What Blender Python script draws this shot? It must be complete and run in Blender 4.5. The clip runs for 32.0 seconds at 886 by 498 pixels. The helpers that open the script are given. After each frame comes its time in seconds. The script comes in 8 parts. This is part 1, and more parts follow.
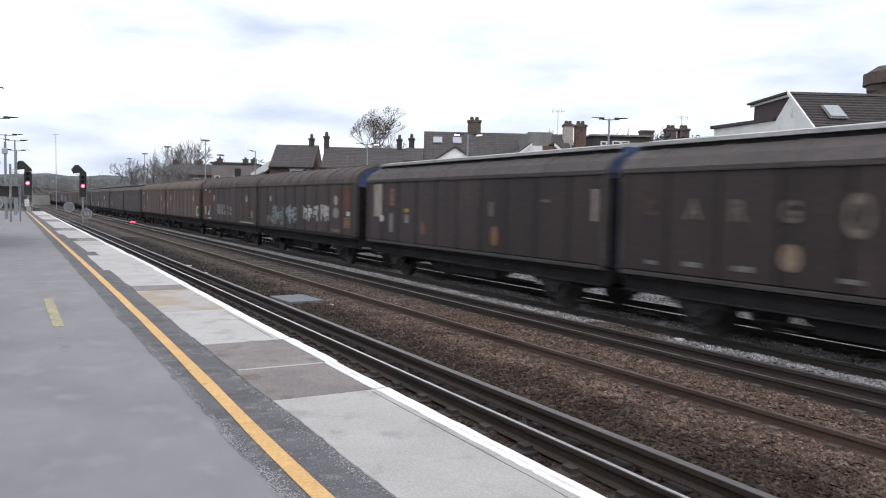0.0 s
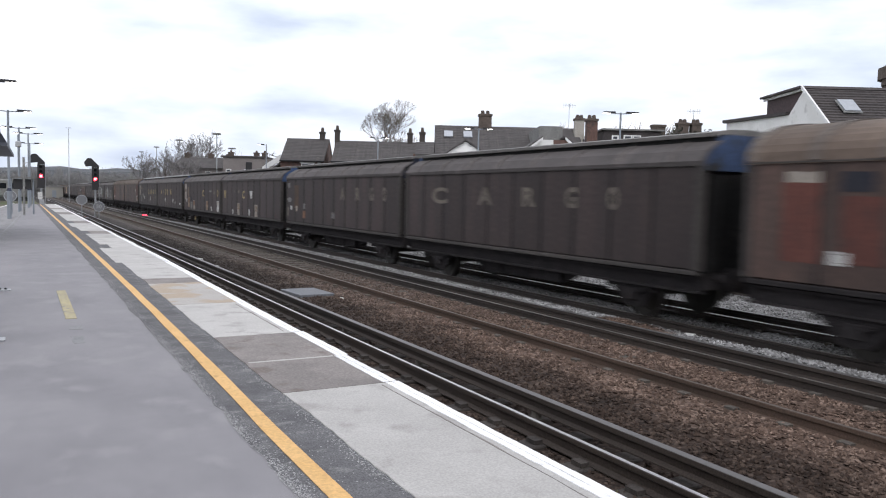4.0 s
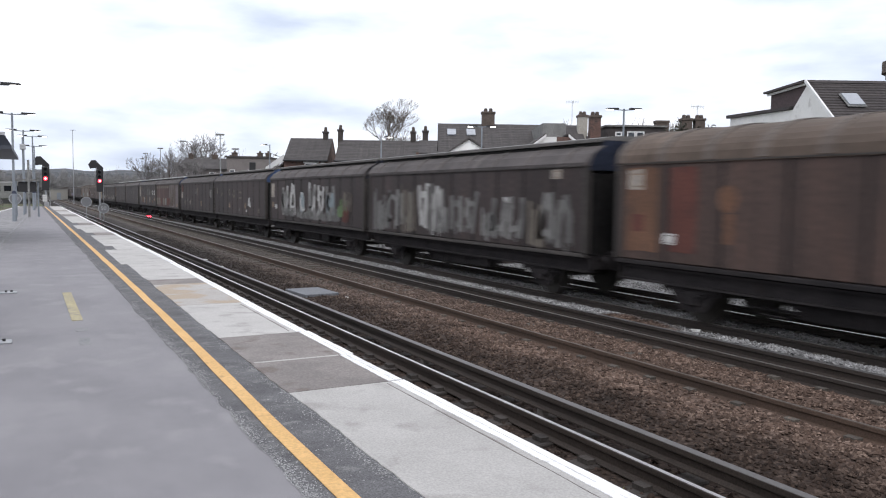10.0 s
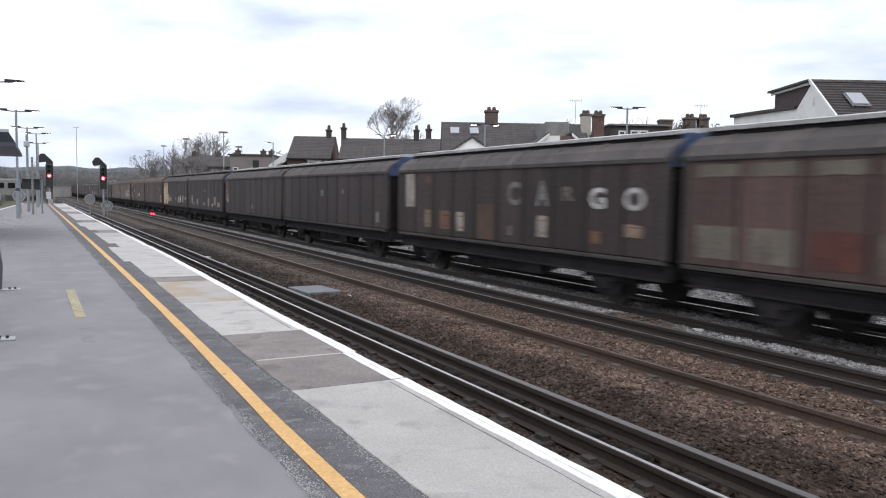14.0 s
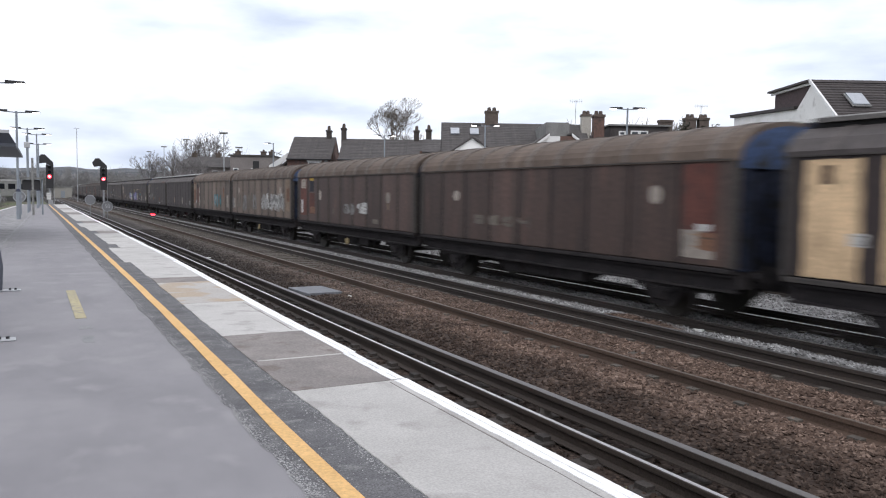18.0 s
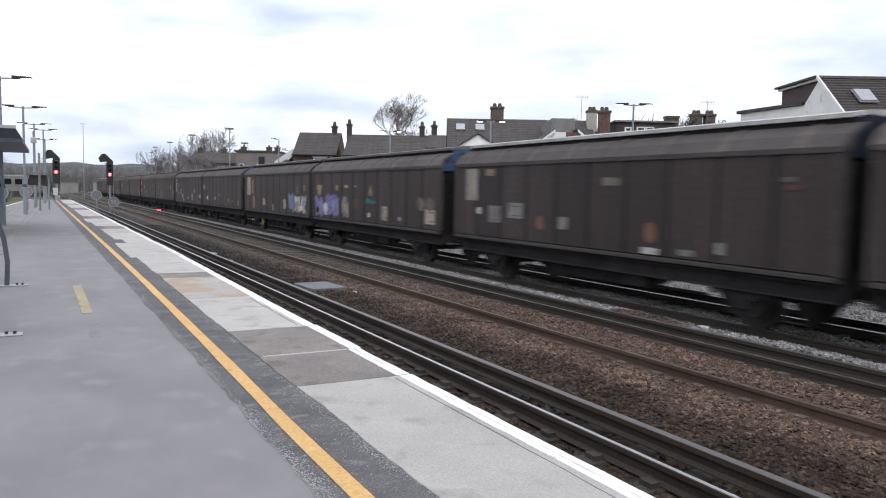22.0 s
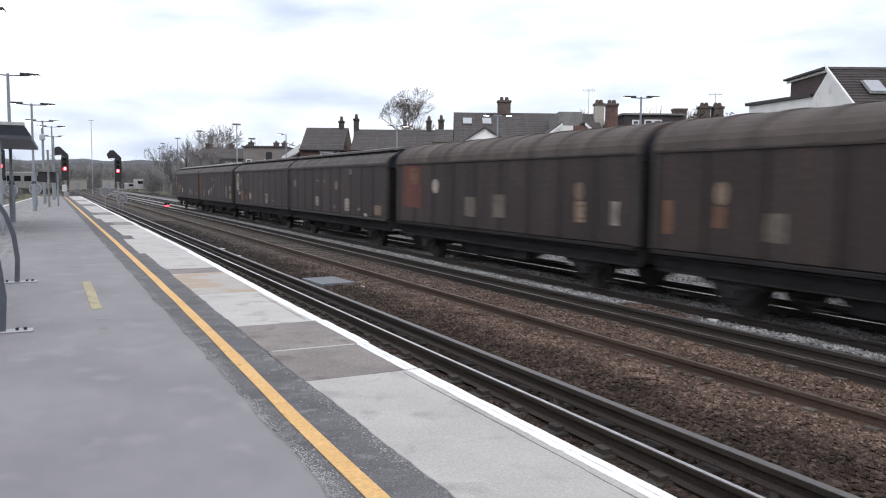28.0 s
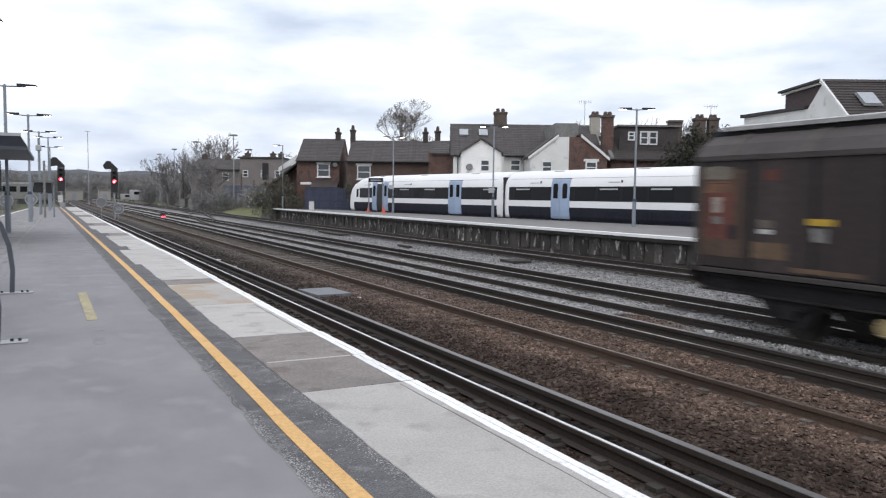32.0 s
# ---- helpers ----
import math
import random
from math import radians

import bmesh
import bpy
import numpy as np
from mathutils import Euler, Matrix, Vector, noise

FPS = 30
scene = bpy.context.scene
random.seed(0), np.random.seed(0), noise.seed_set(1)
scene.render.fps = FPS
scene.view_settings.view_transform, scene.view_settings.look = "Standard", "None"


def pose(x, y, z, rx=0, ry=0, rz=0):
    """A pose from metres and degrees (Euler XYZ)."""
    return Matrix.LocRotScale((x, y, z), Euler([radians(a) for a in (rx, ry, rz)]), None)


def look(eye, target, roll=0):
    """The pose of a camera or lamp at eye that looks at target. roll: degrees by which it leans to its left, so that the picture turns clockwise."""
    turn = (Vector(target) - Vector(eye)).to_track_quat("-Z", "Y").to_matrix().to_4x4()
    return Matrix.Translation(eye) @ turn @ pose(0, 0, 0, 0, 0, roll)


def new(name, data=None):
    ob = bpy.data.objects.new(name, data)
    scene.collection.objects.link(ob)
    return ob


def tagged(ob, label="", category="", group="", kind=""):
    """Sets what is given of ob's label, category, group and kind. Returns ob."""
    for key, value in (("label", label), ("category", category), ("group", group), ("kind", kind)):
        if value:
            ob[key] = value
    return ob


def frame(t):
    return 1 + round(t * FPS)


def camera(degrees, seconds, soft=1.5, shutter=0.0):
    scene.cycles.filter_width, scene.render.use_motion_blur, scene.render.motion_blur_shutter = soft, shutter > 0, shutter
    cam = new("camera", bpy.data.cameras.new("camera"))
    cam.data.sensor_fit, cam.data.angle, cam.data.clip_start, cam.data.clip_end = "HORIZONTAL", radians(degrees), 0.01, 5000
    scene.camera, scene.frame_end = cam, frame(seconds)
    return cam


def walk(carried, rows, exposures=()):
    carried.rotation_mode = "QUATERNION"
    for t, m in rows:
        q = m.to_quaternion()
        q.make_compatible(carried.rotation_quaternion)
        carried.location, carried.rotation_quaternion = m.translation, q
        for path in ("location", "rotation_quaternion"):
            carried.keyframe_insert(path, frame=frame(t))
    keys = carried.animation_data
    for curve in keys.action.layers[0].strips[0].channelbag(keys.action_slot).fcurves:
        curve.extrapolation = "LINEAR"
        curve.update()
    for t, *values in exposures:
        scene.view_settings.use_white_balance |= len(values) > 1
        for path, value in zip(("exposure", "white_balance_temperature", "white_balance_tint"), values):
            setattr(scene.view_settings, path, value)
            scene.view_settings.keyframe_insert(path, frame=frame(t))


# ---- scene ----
# World: platform top is z = 0, +y runs along the tracks, the near track lies to the right (+x).
EYE = Vector((0.0, 0.0, 1.267))
cam = camera(60.3, 32.0, soft=1.1, shutter=0.5)
# seconds, yaw to the left, pitch up, lean to the left (degrees)
PATH = [
    (0, -29.65, -3.35, 1.16), (0.5, -29.68, -3.18, 1.31), (1, -29.37, -3.23, 1.24), (1.5, -29.01, -3.61, 1.16),
    (2, -28.88, -3.65, 1.19), (2.5, -28.89, -3.82, 1.25), (3, -28.85, -4.23, 1.35), (3.5, -28.81, -3.80, 1.38),
    (5.5, -29.28, -4.16, 1.06), (6, -29.18, -4.48, 1.23), (6.5, -29.25, -3.98, 0.82), (7, -29.36, -3.75, 0.82),
    (7.5, -29.44, -4.05, 0.69), (8, -29.23, -3.89, 0.85), (8.5, -29.07, -4.04, 0.78), (9, -28.98, -4.02, 0.73),
    (9.5, -28.65, -3.93, 0.67), (10, -28.57, -3.95, 0.74), (10.5, -28.42, -3.85, 0.83), (11, -28.42, -3.59, 0.71),
    (11.5, -28.54, -3.74, 0.66), (12, -28.25, -3.87, 0.68), (12.5, -28.38, -3.70, 0.87), (13, -28.35, -3.82, 0.78),
    (13.5, -28.38, -3.93, 0.76), (14, -28.36, -4.07, 0.92), (14.5, -28.70, -4.15, 1.07), (16.5, -28.06, -4.05, 1.09),
    (17, -28.04, -4.16, 0.99), (17.5, -28.13, -4.05, 0.89), (18, -28.34, -4.03, 0.88), (18.5, -28.26, -3.82, 0.84),
    (19, -28.13, -3.91, 0.98), (19.5, -28.23, -4.04, 0.87), (20, -28.33, -4.06, 0.93), (20.5, -28.27, -3.94, 0.78),
    (21, -28.26, -4.25, 0.90), (21.5, -28.19, -4.31, 0.88), (22, -27.95, -4.34, 0.97), (22.5, -27.94, -4.46, 0.95),
    (23, -27.80, -4.29, 0.86), (23.5, -27.65, -4.37, 0.77), (24, -27.70, -4.42, 0.64), (24.5, -27.47, -4.45, 0.63),
    (25, -27.37, -4.51, 0.60), (25.5, -27.20, -4.51, 0.62), (27.5, -27.64, -4.76, 0.72), (28, -27.39, -4.77, 0.63),
    (28.5, -27.19, -4.71, 0.53), (29, -27.17, -4.73, 0.43), (29.5, -27.06, -4.74, 0.43), (30, -26.84, -4.71, 0.54),
    (30.5, -26.90, -4.50, 0.48), (31, -26.67, -4.42, 0.55), (31.5, -26.54, -4.35, 0.54), (32, -27.65, -3.94, 0.69),
]


def aim(yaw, pitch, lean):
    y, p = radians(yaw), radians(pitch)
    ahead = Vector((-math.sin(y) * math.cos(p), math.cos(y) * math.cos(p), math.sin(p)))
    return look(EYE, EYE + ahead, lean)


walk(cam, [(t, aim(y, p, r)) for t, y, p, r in PATH], exposures=[(0.0, 0.26, 6500, 13.5), (5.0, 0.28, 6500, 13.5), (31.2, 0.28, 6500, 13.5), (32.0, 0.15, 6500, 12.5)])

# ---- light: an overcast day ----
world = bpy.data.worlds.new("overcast_sky")
scene.world = world
world.use_nodes = True


def build_sky():
    nt = world.node_tree
    nt.nodes.clear()
    N, L = nt.nodes.new, nt.links.new
    out, bg = N("ShaderNodeOutputWorld"), N("ShaderNodeBackground")
    sky = N("ShaderNodeTexSky")
    sky.sky_type, sky.sun_disc = "NISHITA", False
    sky.sun_elevation, sky.sun_rotation = radians(38), radians(150)
    sky.air_density, sky.dust_density = 1.5, 3.0
    dim = N("ShaderNodeMix")
    dim.data_type, dim.blend_type = "RGBA", "MULTIPLY"
    dim.inputs["Factor"].default_value = 1.0
    dim.inputs["B"].default_value = (0.10, 0.10, 0.10, 1)
    tc, mp = N("ShaderNodeTexCoord"), N("ShaderNodeMapping")
    mp.inputs["Scale"].default_value = (1.0, 1.0, 3.6)
    n1, n2 = N("ShaderNodeTexNoise"), N("ShaderNodeTexNoise")
    n1.inputs["Scale"].default_value, n1.inputs["Detail"].default_value = 3.4, 6.0
    n2.inputs["Scale"].default_value, n2.inputs["Detail"].default_value = 7.0, 4.0
    add = N("ShaderNodeMath")
    add.operation = "MULTIPLY_ADD"
    add.inputs[1].default_value = 0.35
    ramp = N("ShaderNodeValToRGB")
    ramp.color_ramp.elements[0].position, ramp.color_ramp.elements[0].color = 0.50, (0.50, 0.585, 0.735, 1)
    ramp.color_ramp.elements[1].position, ramp.color_ramp.elements[1].color = 0.84, (1.00, 1.05, 1.125, 1)
    mid = ramp.color_ramp.elements.new(0.67)
    mid.color = (0.74, 0.83, 0.95, 1)
    # the cloud sheet is thicker and whiter overhead
    sep, up = N("ShaderNodeSeparateXYZ"), N("ShaderNodeMapRange")
    up.inputs["From Min"].default_value, up.inputs["From Max"].default_value = 0.05, 0.42
    up.inputs["To Min"].default_value, up.inputs["To Max"].default_value = 0.0, 0.30
    lift = N("ShaderNodeMath")
    lift.operation = "ADD"
    mix = N("ShaderNodeMix")
    mix.data_type = "RGBA"
    mix.inputs["Factor"].default_value = 0.93
    L(tc.outputs["Generated"], mp.inputs["Vector"])
    L(tc.outputs["Generated"], sep.inputs["Vector"])
    L(sep.outputs["Z"], up.inputs["Value"])
    L(mp.outputs["Vector"], n1.inputs["Vector"])
    L(mp.outputs["Vector"], n2.inputs["Vector"])
    L(n2.outputs["Fac"], add.inputs[0])
    L(n1.outputs["Fac"], add.inputs[2])
    L(add.outputs[0], lift.inputs[0])
    L(up.outputs["Result"], lift.inputs[1])
    L(lift.outputs[0], ramp.inputs["Fac"])
    L(sky.outputs["Color"], dim.inputs["A"])
    L(dim.outputs["Result"], mix.inputs["A"])
    L(ramp.outputs["Color"], mix.inputs["B"])
    L(mix.outputs["Result"], bg.inputs["Color"])
    bg.inputs["Strength"].default_value = 1.0
    L(bg.outputs["Background"], out.inputs["Surface"])


build_sky()
sun = new("sun", bpy.data.lights.new("sun", "SUN"))
sun.data.energy, sun.data.angle, sun.data.color = 0.7, radians(25), (1.0, 0.985, 0.96)
sun.matrix_basis = look((0, 0, 50), (0 + 25, 43, 0))


# ---- materials ----
def mat(name, c1, c2, scale=1.0, fine=40.0, rough=0.85, bump=0.3, metal=0.0, stretch=(1, 1, 1), spread=0.10,
        c3=None, at3=0.62, spec=0.5, fine_mix=0.35, dist=0.01, soot=0.0):
    """Two-scale procedural surface: large patches c1 to c2, fine grain, stains of c3, and a shade of its own per object."""
    m = bpy.data.materials.new(name)
    m.use_nodes = True
    nt = m.node_tree
    N, L = nt.nodes.new, nt.links.new
    b = nt.nodes["Principled BSDF"]
    tc, mp = N("ShaderNodeTexCoord"), N("ShaderNodeMapping")
    mp.inputs["Scale"].default_value = stretch
    L(tc.outputs["Object"], mp.inputs["Vector"])
    info = N("ShaderNodeObjectInfo")
    shift = N("ShaderNodeVectorMath")
    shift.operation = "ADD"
    off = N("ShaderNodeMath")
    off.operation = "MULTIPLY"
    off.inputs[1].default_value = 37.0
    L(info.outputs["Random"], off.inputs[0])
    L(mp.outputs["Vector"], shift.inputs[0])
    L(off.outputs[0], shift.inputs[1])
    big, small = N("ShaderNodeTexNoise"), N("ShaderNodeTexNoise")
    big.inputs["Scale"].default_value, big.inputs["Detail"].default_value = scale, 6.0
    big.inputs["Roughness"].default_value = 0.62
    small.inputs["Scale"].default_value, small.inputs["Detail"].default_value = fine, 3.0
    L(shift.outputs["Vector"], big.inputs["Vector"])
    L(tc.outputs["Object"], small.inputs["Vector"])
    r1 = N("ShaderNodeValToRGB")
    r1.color_ramp.elements[0].position, r1.color_ramp.elements[0].color = 0.36, (*c1, 1)
    r1.color_ramp.elements[1].position, r1.color_ramp.elements[1].color = 0.64, (*c2, 1)
    L(big.outputs["Fac"], r1.inputs["Fac"])
    col = r1.outputs["Color"]
    if c3:
        st, rs, mx = N("ShaderNodeTexNoise"), N("ShaderNodeValToRGB"), N("ShaderNodeMix")
        st.inputs["Scale"].default_value, st.inputs["Detail"].default_value = scale * 2.3, 8.0
        L(shift.outputs["Vector"], st.inputs["Vector"])
        rs.color_ramp.elements[0].position, rs.color_ramp.elements[1].position = at3 - 0.05, at3 + 0.06
        L(st.outputs["Fac"], rs.inputs["Fac"])
        mx.data_type = "RGBA"
        L(rs.outputs["Color"], mx.inputs["Factor"])
        L(col, mx.inputs["A"])
        mx.inputs["B"].default_value = (*c3, 1)
        col = mx.outputs["Result"]
    if soot:   # darker runs, strongest along both side edges of a panel; soot sets their strength
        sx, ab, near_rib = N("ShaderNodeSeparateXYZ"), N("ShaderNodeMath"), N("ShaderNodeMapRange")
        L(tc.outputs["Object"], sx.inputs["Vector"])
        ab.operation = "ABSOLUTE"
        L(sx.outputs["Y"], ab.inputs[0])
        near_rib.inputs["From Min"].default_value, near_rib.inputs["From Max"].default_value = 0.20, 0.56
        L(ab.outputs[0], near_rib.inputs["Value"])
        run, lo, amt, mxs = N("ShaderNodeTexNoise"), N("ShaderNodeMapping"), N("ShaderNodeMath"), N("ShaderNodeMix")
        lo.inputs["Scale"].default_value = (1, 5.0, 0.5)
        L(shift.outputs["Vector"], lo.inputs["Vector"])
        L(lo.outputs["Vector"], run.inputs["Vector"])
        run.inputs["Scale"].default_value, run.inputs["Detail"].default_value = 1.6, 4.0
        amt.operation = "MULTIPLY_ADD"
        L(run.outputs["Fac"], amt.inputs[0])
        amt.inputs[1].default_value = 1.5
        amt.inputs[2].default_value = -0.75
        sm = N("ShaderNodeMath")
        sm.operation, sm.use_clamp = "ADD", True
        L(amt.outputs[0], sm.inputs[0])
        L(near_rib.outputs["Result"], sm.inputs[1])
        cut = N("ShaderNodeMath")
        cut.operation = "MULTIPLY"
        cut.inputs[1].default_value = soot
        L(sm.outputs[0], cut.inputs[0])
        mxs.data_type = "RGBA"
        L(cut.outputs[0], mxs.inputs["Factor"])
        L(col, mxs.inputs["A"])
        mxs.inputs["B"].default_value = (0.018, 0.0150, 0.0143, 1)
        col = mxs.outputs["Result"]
    gr = N("ShaderNodeMapRange")
    gr.inputs["From Min"].default_value, gr.inputs["From Max"].default_value = 0.3, 0.7
    gr.inputs["To Min"].default_value, gr.inputs["To Max"].default_value = 1 - fine_mix, 1 + fine_mix
    L(small.outputs["Fac"], gr.inputs["Value"])
    sp, ml = N("ShaderNodeMapRange"), N("ShaderNodeMath")
    sp.inputs["To Min"].default_value, sp.inputs["To Max"].default_value = 1 - spread, 1 + spread
    L(info.outputs["Random"], sp.inputs["Value"])
    ml.operation = "MULTIPLY"
    L(gr.outputs["Result"], ml.inputs[0])
    L(sp.outputs["Result"], ml.inputs[1])
    vm = N("ShaderNodeVectorMath")
    vm.operation = "SCALE"
    L(col, vm.inputs[0])
    L(ml.outputs[0], vm.inputs["Scale"])
    L(vm.outputs["Vector"], b.inputs["Base Color"])
    b.inputs["Roughness"].default_value, b.inputs["Metallic"].default_value = rough, metal
    b.inputs["Specular IOR Level"].default_value = spec
    if bump:
        bp = N("ShaderNodeBump")
        bp.inputs["Strength"].default_value, bp.inputs["Distance"].default_value = bump, dist
        L(small.outputs["Fac"], bp.inputs["Height"])
        L(bp.outputs["Normal"], b.inputs["Normal"])
    return m


def plain(name, c, rough=0.6, metal=0.0, spread=0.06, fine=25.0, fine_mix=0.12, bump=0.0, spec=0.5):
    return mat(name, c, tuple(v * 0.88 for v in c), 3.0, fine, rough, bump, metal, spread=spread, fine_mix=fine_mix, spec=spec)


def glow(name, c, power):
    m = bpy.data.materials.new(name)
    m.use_nodes = True
    b = m.node_tree.nodes["Principled BSDF"]
    b.inputs["Base Color"].default_value = (*c, 1)
    b.inputs["Emission Color"].default_value = (*c, 1)
    b.inputs["Emission Strength"].default_value = power
    return m


M = {}
M["asphalt"] = mat("platform_asphalt", (0.186, 0.180, 0.190), (0.226, 0.219, 0.228), 1.1, 240, 0.9, 0.05, stretch=(1.2, 0.8, 1), c3=(0.236, 0.229, 0.236), at3=0.60, fine_mix=0.16, dist=0.002)
M["dark_asphalt"] = mat("dark_asphalt", (0.086, 0.085, 0.090), (0.138, 0.136, 0.141), 2.6, 110, 0.92, 0.3, stretch=(1, 1.6, 1), c3=(0.19, 0.188, 0.186), at3=0.64, fine_mix=0.4, dist=0.004)
M["coping"] = mat("concrete_slab", (0.40, 0.388, 0.370), (0.465, 0.452, 0.432), 1.6, 90, 0.9, 0.2, c3=(0.34, 0.325, 0.31), at3=0.60, spread=0.07, fine_mix=0.14, dist=0.004)
M["coping_brown"] = mat("stained_concrete_slab", (0.190, 0.172, 0.163), (0.25, 0.226, 0.212), 2.2, 70, 0.92, 0.25, c3=(0.165, 0.138, 0.125), at3=0.62, spread=0.12, fine_mix=0.2, dist=0.004)
M["coping_tan"] = mat("tan_stained_concrete_slab", (0.35, 0.325, 0.30), (0.40, 0.385, 0.365), 0.9, 80, 0.9, 0.2, c3=(0.36, 0.295, 0.225), at3=0.49, spread=0.03, fine_mix=0.14, dist=0.004)
M["white_paint"] = mat("worn_white_paint", (0.72, 0.72, 0.72), (0.80, 0.80, 0.80), 2.0, 50, 0.75, 0.15, c3=(0.42, 0.41, 0.40), at3=0.70, fine_mix=0.12)
M["yellow_paint"] = mat("yellow_line_paint", (0.58, 0.35, 0.13), (0.64, 0.40, 0.165), 2.5, 60, 0.75, 0.2, c3=(0.40, 0.24, 0.09), at3=0.70, fine_mix=0.14)
M["worn_paving"] = mat("patchy_worn_paving", (0.205, 0.20, 0.205), (0.27, 0.265, 0.265), 1.4, 60, 0.92, 0.2, stretch=(1.6, 0.5, 1), c3=(0.165, 0.16, 0.165), at3=0.58, fine_mix=0.2, dist=0.003)
M["faded_yellow"] = mat("faded_yellow_paint", (0.37, 0.32, 0.19), (0.31, 0.275, 0.18), 4, 60, 0.85, 0.2, c3=(0.22, 0.21, 0.19), at3=0.58)
M["faded_white"] = mat("faded_white_paint", (0.2552, 0.2552, 0.2552), (0.2156, 0.2156, 0.2200), 4, 60, 0.85, 0.2, c3=(0.1936, 0.1936, 0.2024), at3=0.56)
M["rail"] = mat("rusty_rail_steel", (0.028, 0.022, 0.019), (0.048, 0.036, 0.029), 2, 60, 0.7, 0.3, 0.25, stretch=(1, 0.15, 1))
M["rail_rust"] = mat("rust_brown_rail_steel", (0.052, 0.034, 0.024), (0.095, 0.060, 0.042), 2, 60, 0.8, 0.3, 0.1, stretch=(1, 0.15, 1))
M["rail_bright"] = plain("polished_rail_head", (0.86, 0.86, 0.86), 0.30, 1.0)
M["rail_mid"] = plain("worn_rail_head", (0.55, 0.53, 0.50), 0.42, 1.0)
M["rail_dull"] = plain("dull_rail_head", (0.22, 0.19, 0.165), 0.45, 0.7)
M["con_rail"] = plain("conductor_rail_top", (0.19, 0.183, 0.18), 0.45, 0.6)
M["sleeper"] = mat("oily_sleeper", (0.0288, 0.0240, 0.0213), (0.0504, 0.0420, 0.0363), 3, 50, 0.9, 0.4, stretch=(0.3, 3, 1), spread=0.25)
M["sleeper_con"] = mat("concrete_sleeper", (0.095, 0.084, 0.070), (0.072, 0.062, 0.052), 3, 50, 0.9, 0.3, spread=0.2)
M["pot"] = plain("grimy_insulator", (0.10, 0.09, 0.08), 0.6)
M["brick_face"] = mat("dirty_platform_brick", (0.052, 0.047, 0.042), (0.085, 0.075, 0.066), 1.2, 40, 0.95, 0.5, stretch=(1, 1, 0.4), c3=(0.26, 0.25, 0.23), at3=0.70, fine_mix=0.4)
M["grey_steel"] = mat("grey_painted_steel", (0.20, 0.225, 0.255), (0.24, 0.265, 0.29), 3, 40, 0.5, 0.05, 0.1, fine_mix=0.08)
M["galv"] = mat("galvanised_steel", (0.30, 0.31, 0.32), (0.38, 0.39, 0.40), 4, 40, 0.45, 0.05, 0.6, fine_mix=0.1)
M["black"] = plain("matt_black", (0.018, 0.018, 0.02), 0.6)
M["rubber"] = plain("black_rubber", (0.02, 0.02, 0.021), 0.75)
M["red_light"] = glow("red_signal_light", (1.0, 0.03, 0.05), 7.0)
M["red_core"] = glow("red_signal_core", (1.0, 0.4, 0.38), 16.0)
M["lamp_white"] = glow("lit_lamp", (1.0, 0.97, 0.9), 4.0)
M["white_box"] = plain("white_painted_box", (0.6, 0.6, 0.58), 0.6)
M["sign_face"] = plain("weathered_sign_face", (0.17, 0.175, 0.185), 0.7)
M["sign_ink"] = plain("sign_lettering", (0.42, 0.42, 0.43), 0.6)


# ---- geometry helpers ----
def part(name, bm, material, parent=None, label="", smooth=False):
    """Links a bmesh as one mesh object under a thing or a part."""
    me = bpy.data.meshes.new(name)
    bmesh.ops.recalc_face_normals(bm, faces=bm.faces[:])
    bm.to_mesh(me)
    bm.free()
    if smooth:
        for p in me.polygons:
            p.use_smooth = True
    for m in (material if isinstance(material, (list, tuple)) else [material]):
        me.materials.append(m)
    ob = new(name, me)
    if parent is not None:
        ob.parent = parent
    if label:
        ob["label"] = label
    return ob


def empty(name, m, label, category, group="", kind=""):
    ob = new(name)
    ob.empty_display_size = 0.3
    ob.matrix_basis = m
    return tagged(ob, label, category, group, kind)


def piece(name, mesh, m, parent):
    ob = new(name, mesh)
    ob.parent = parent
    ob.matrix_basis = m
    return ob


def box(x0, x1, y0, y1, z0, z1, bm=None, bev=0.0):
    bm = bm or bmesh.new()
    vs = [bm.verts.new(p) for p in ((x0, y0, z0), (x1, y0, z0), (x1, y1, z0), (x0, y1, z0), (x0, y0, z1), (x1, y0, z1), (x1, y1, z1), (x0, y1, z1))]
    fs = [bm.faces.new([vs[i] for i in q]) for q in ((3, 2, 1, 0), (4, 5, 6, 7), (0, 1, 5, 4), (1, 2, 6, 5), (2, 3, 7, 6), (3, 0, 4, 7))]
    if bev:
        es = {e for f in fs for e in f.edges}
        bmesh.ops.bevel(bm, geom=list(es), offset=bev, segments=1, affect="EDGES")
    return bm


def prism(profile, axis, a, b, bm=None, cap=True):
    """A closed profile run along an axis from a to b. axis 'y': profile is (x, z); 'x': (y, z); 'z': (x, y)."""
    bm = bm or bmesh.new()
    put = {"y": lambda p, s: (p[0], s, p[1]), "x": lambda p, s: (s, p[0], p[1]), "z": lambda p, s: (p[0], p[1], s)}[axis]
    lo = [bm.verts.new(put(p, a)) for p in profile]
    hi = [bm.verts.new(put(p, b)) for p in profile]
    n = len(profile)
    for i in range(n):
        bm.faces.new((lo[i], lo[(i + 1) % n], hi[(i + 1) % n], hi[i]))
    if cap:
        bm.faces.new(lo[::-1])
        bm.faces.new(hi)
    return bm


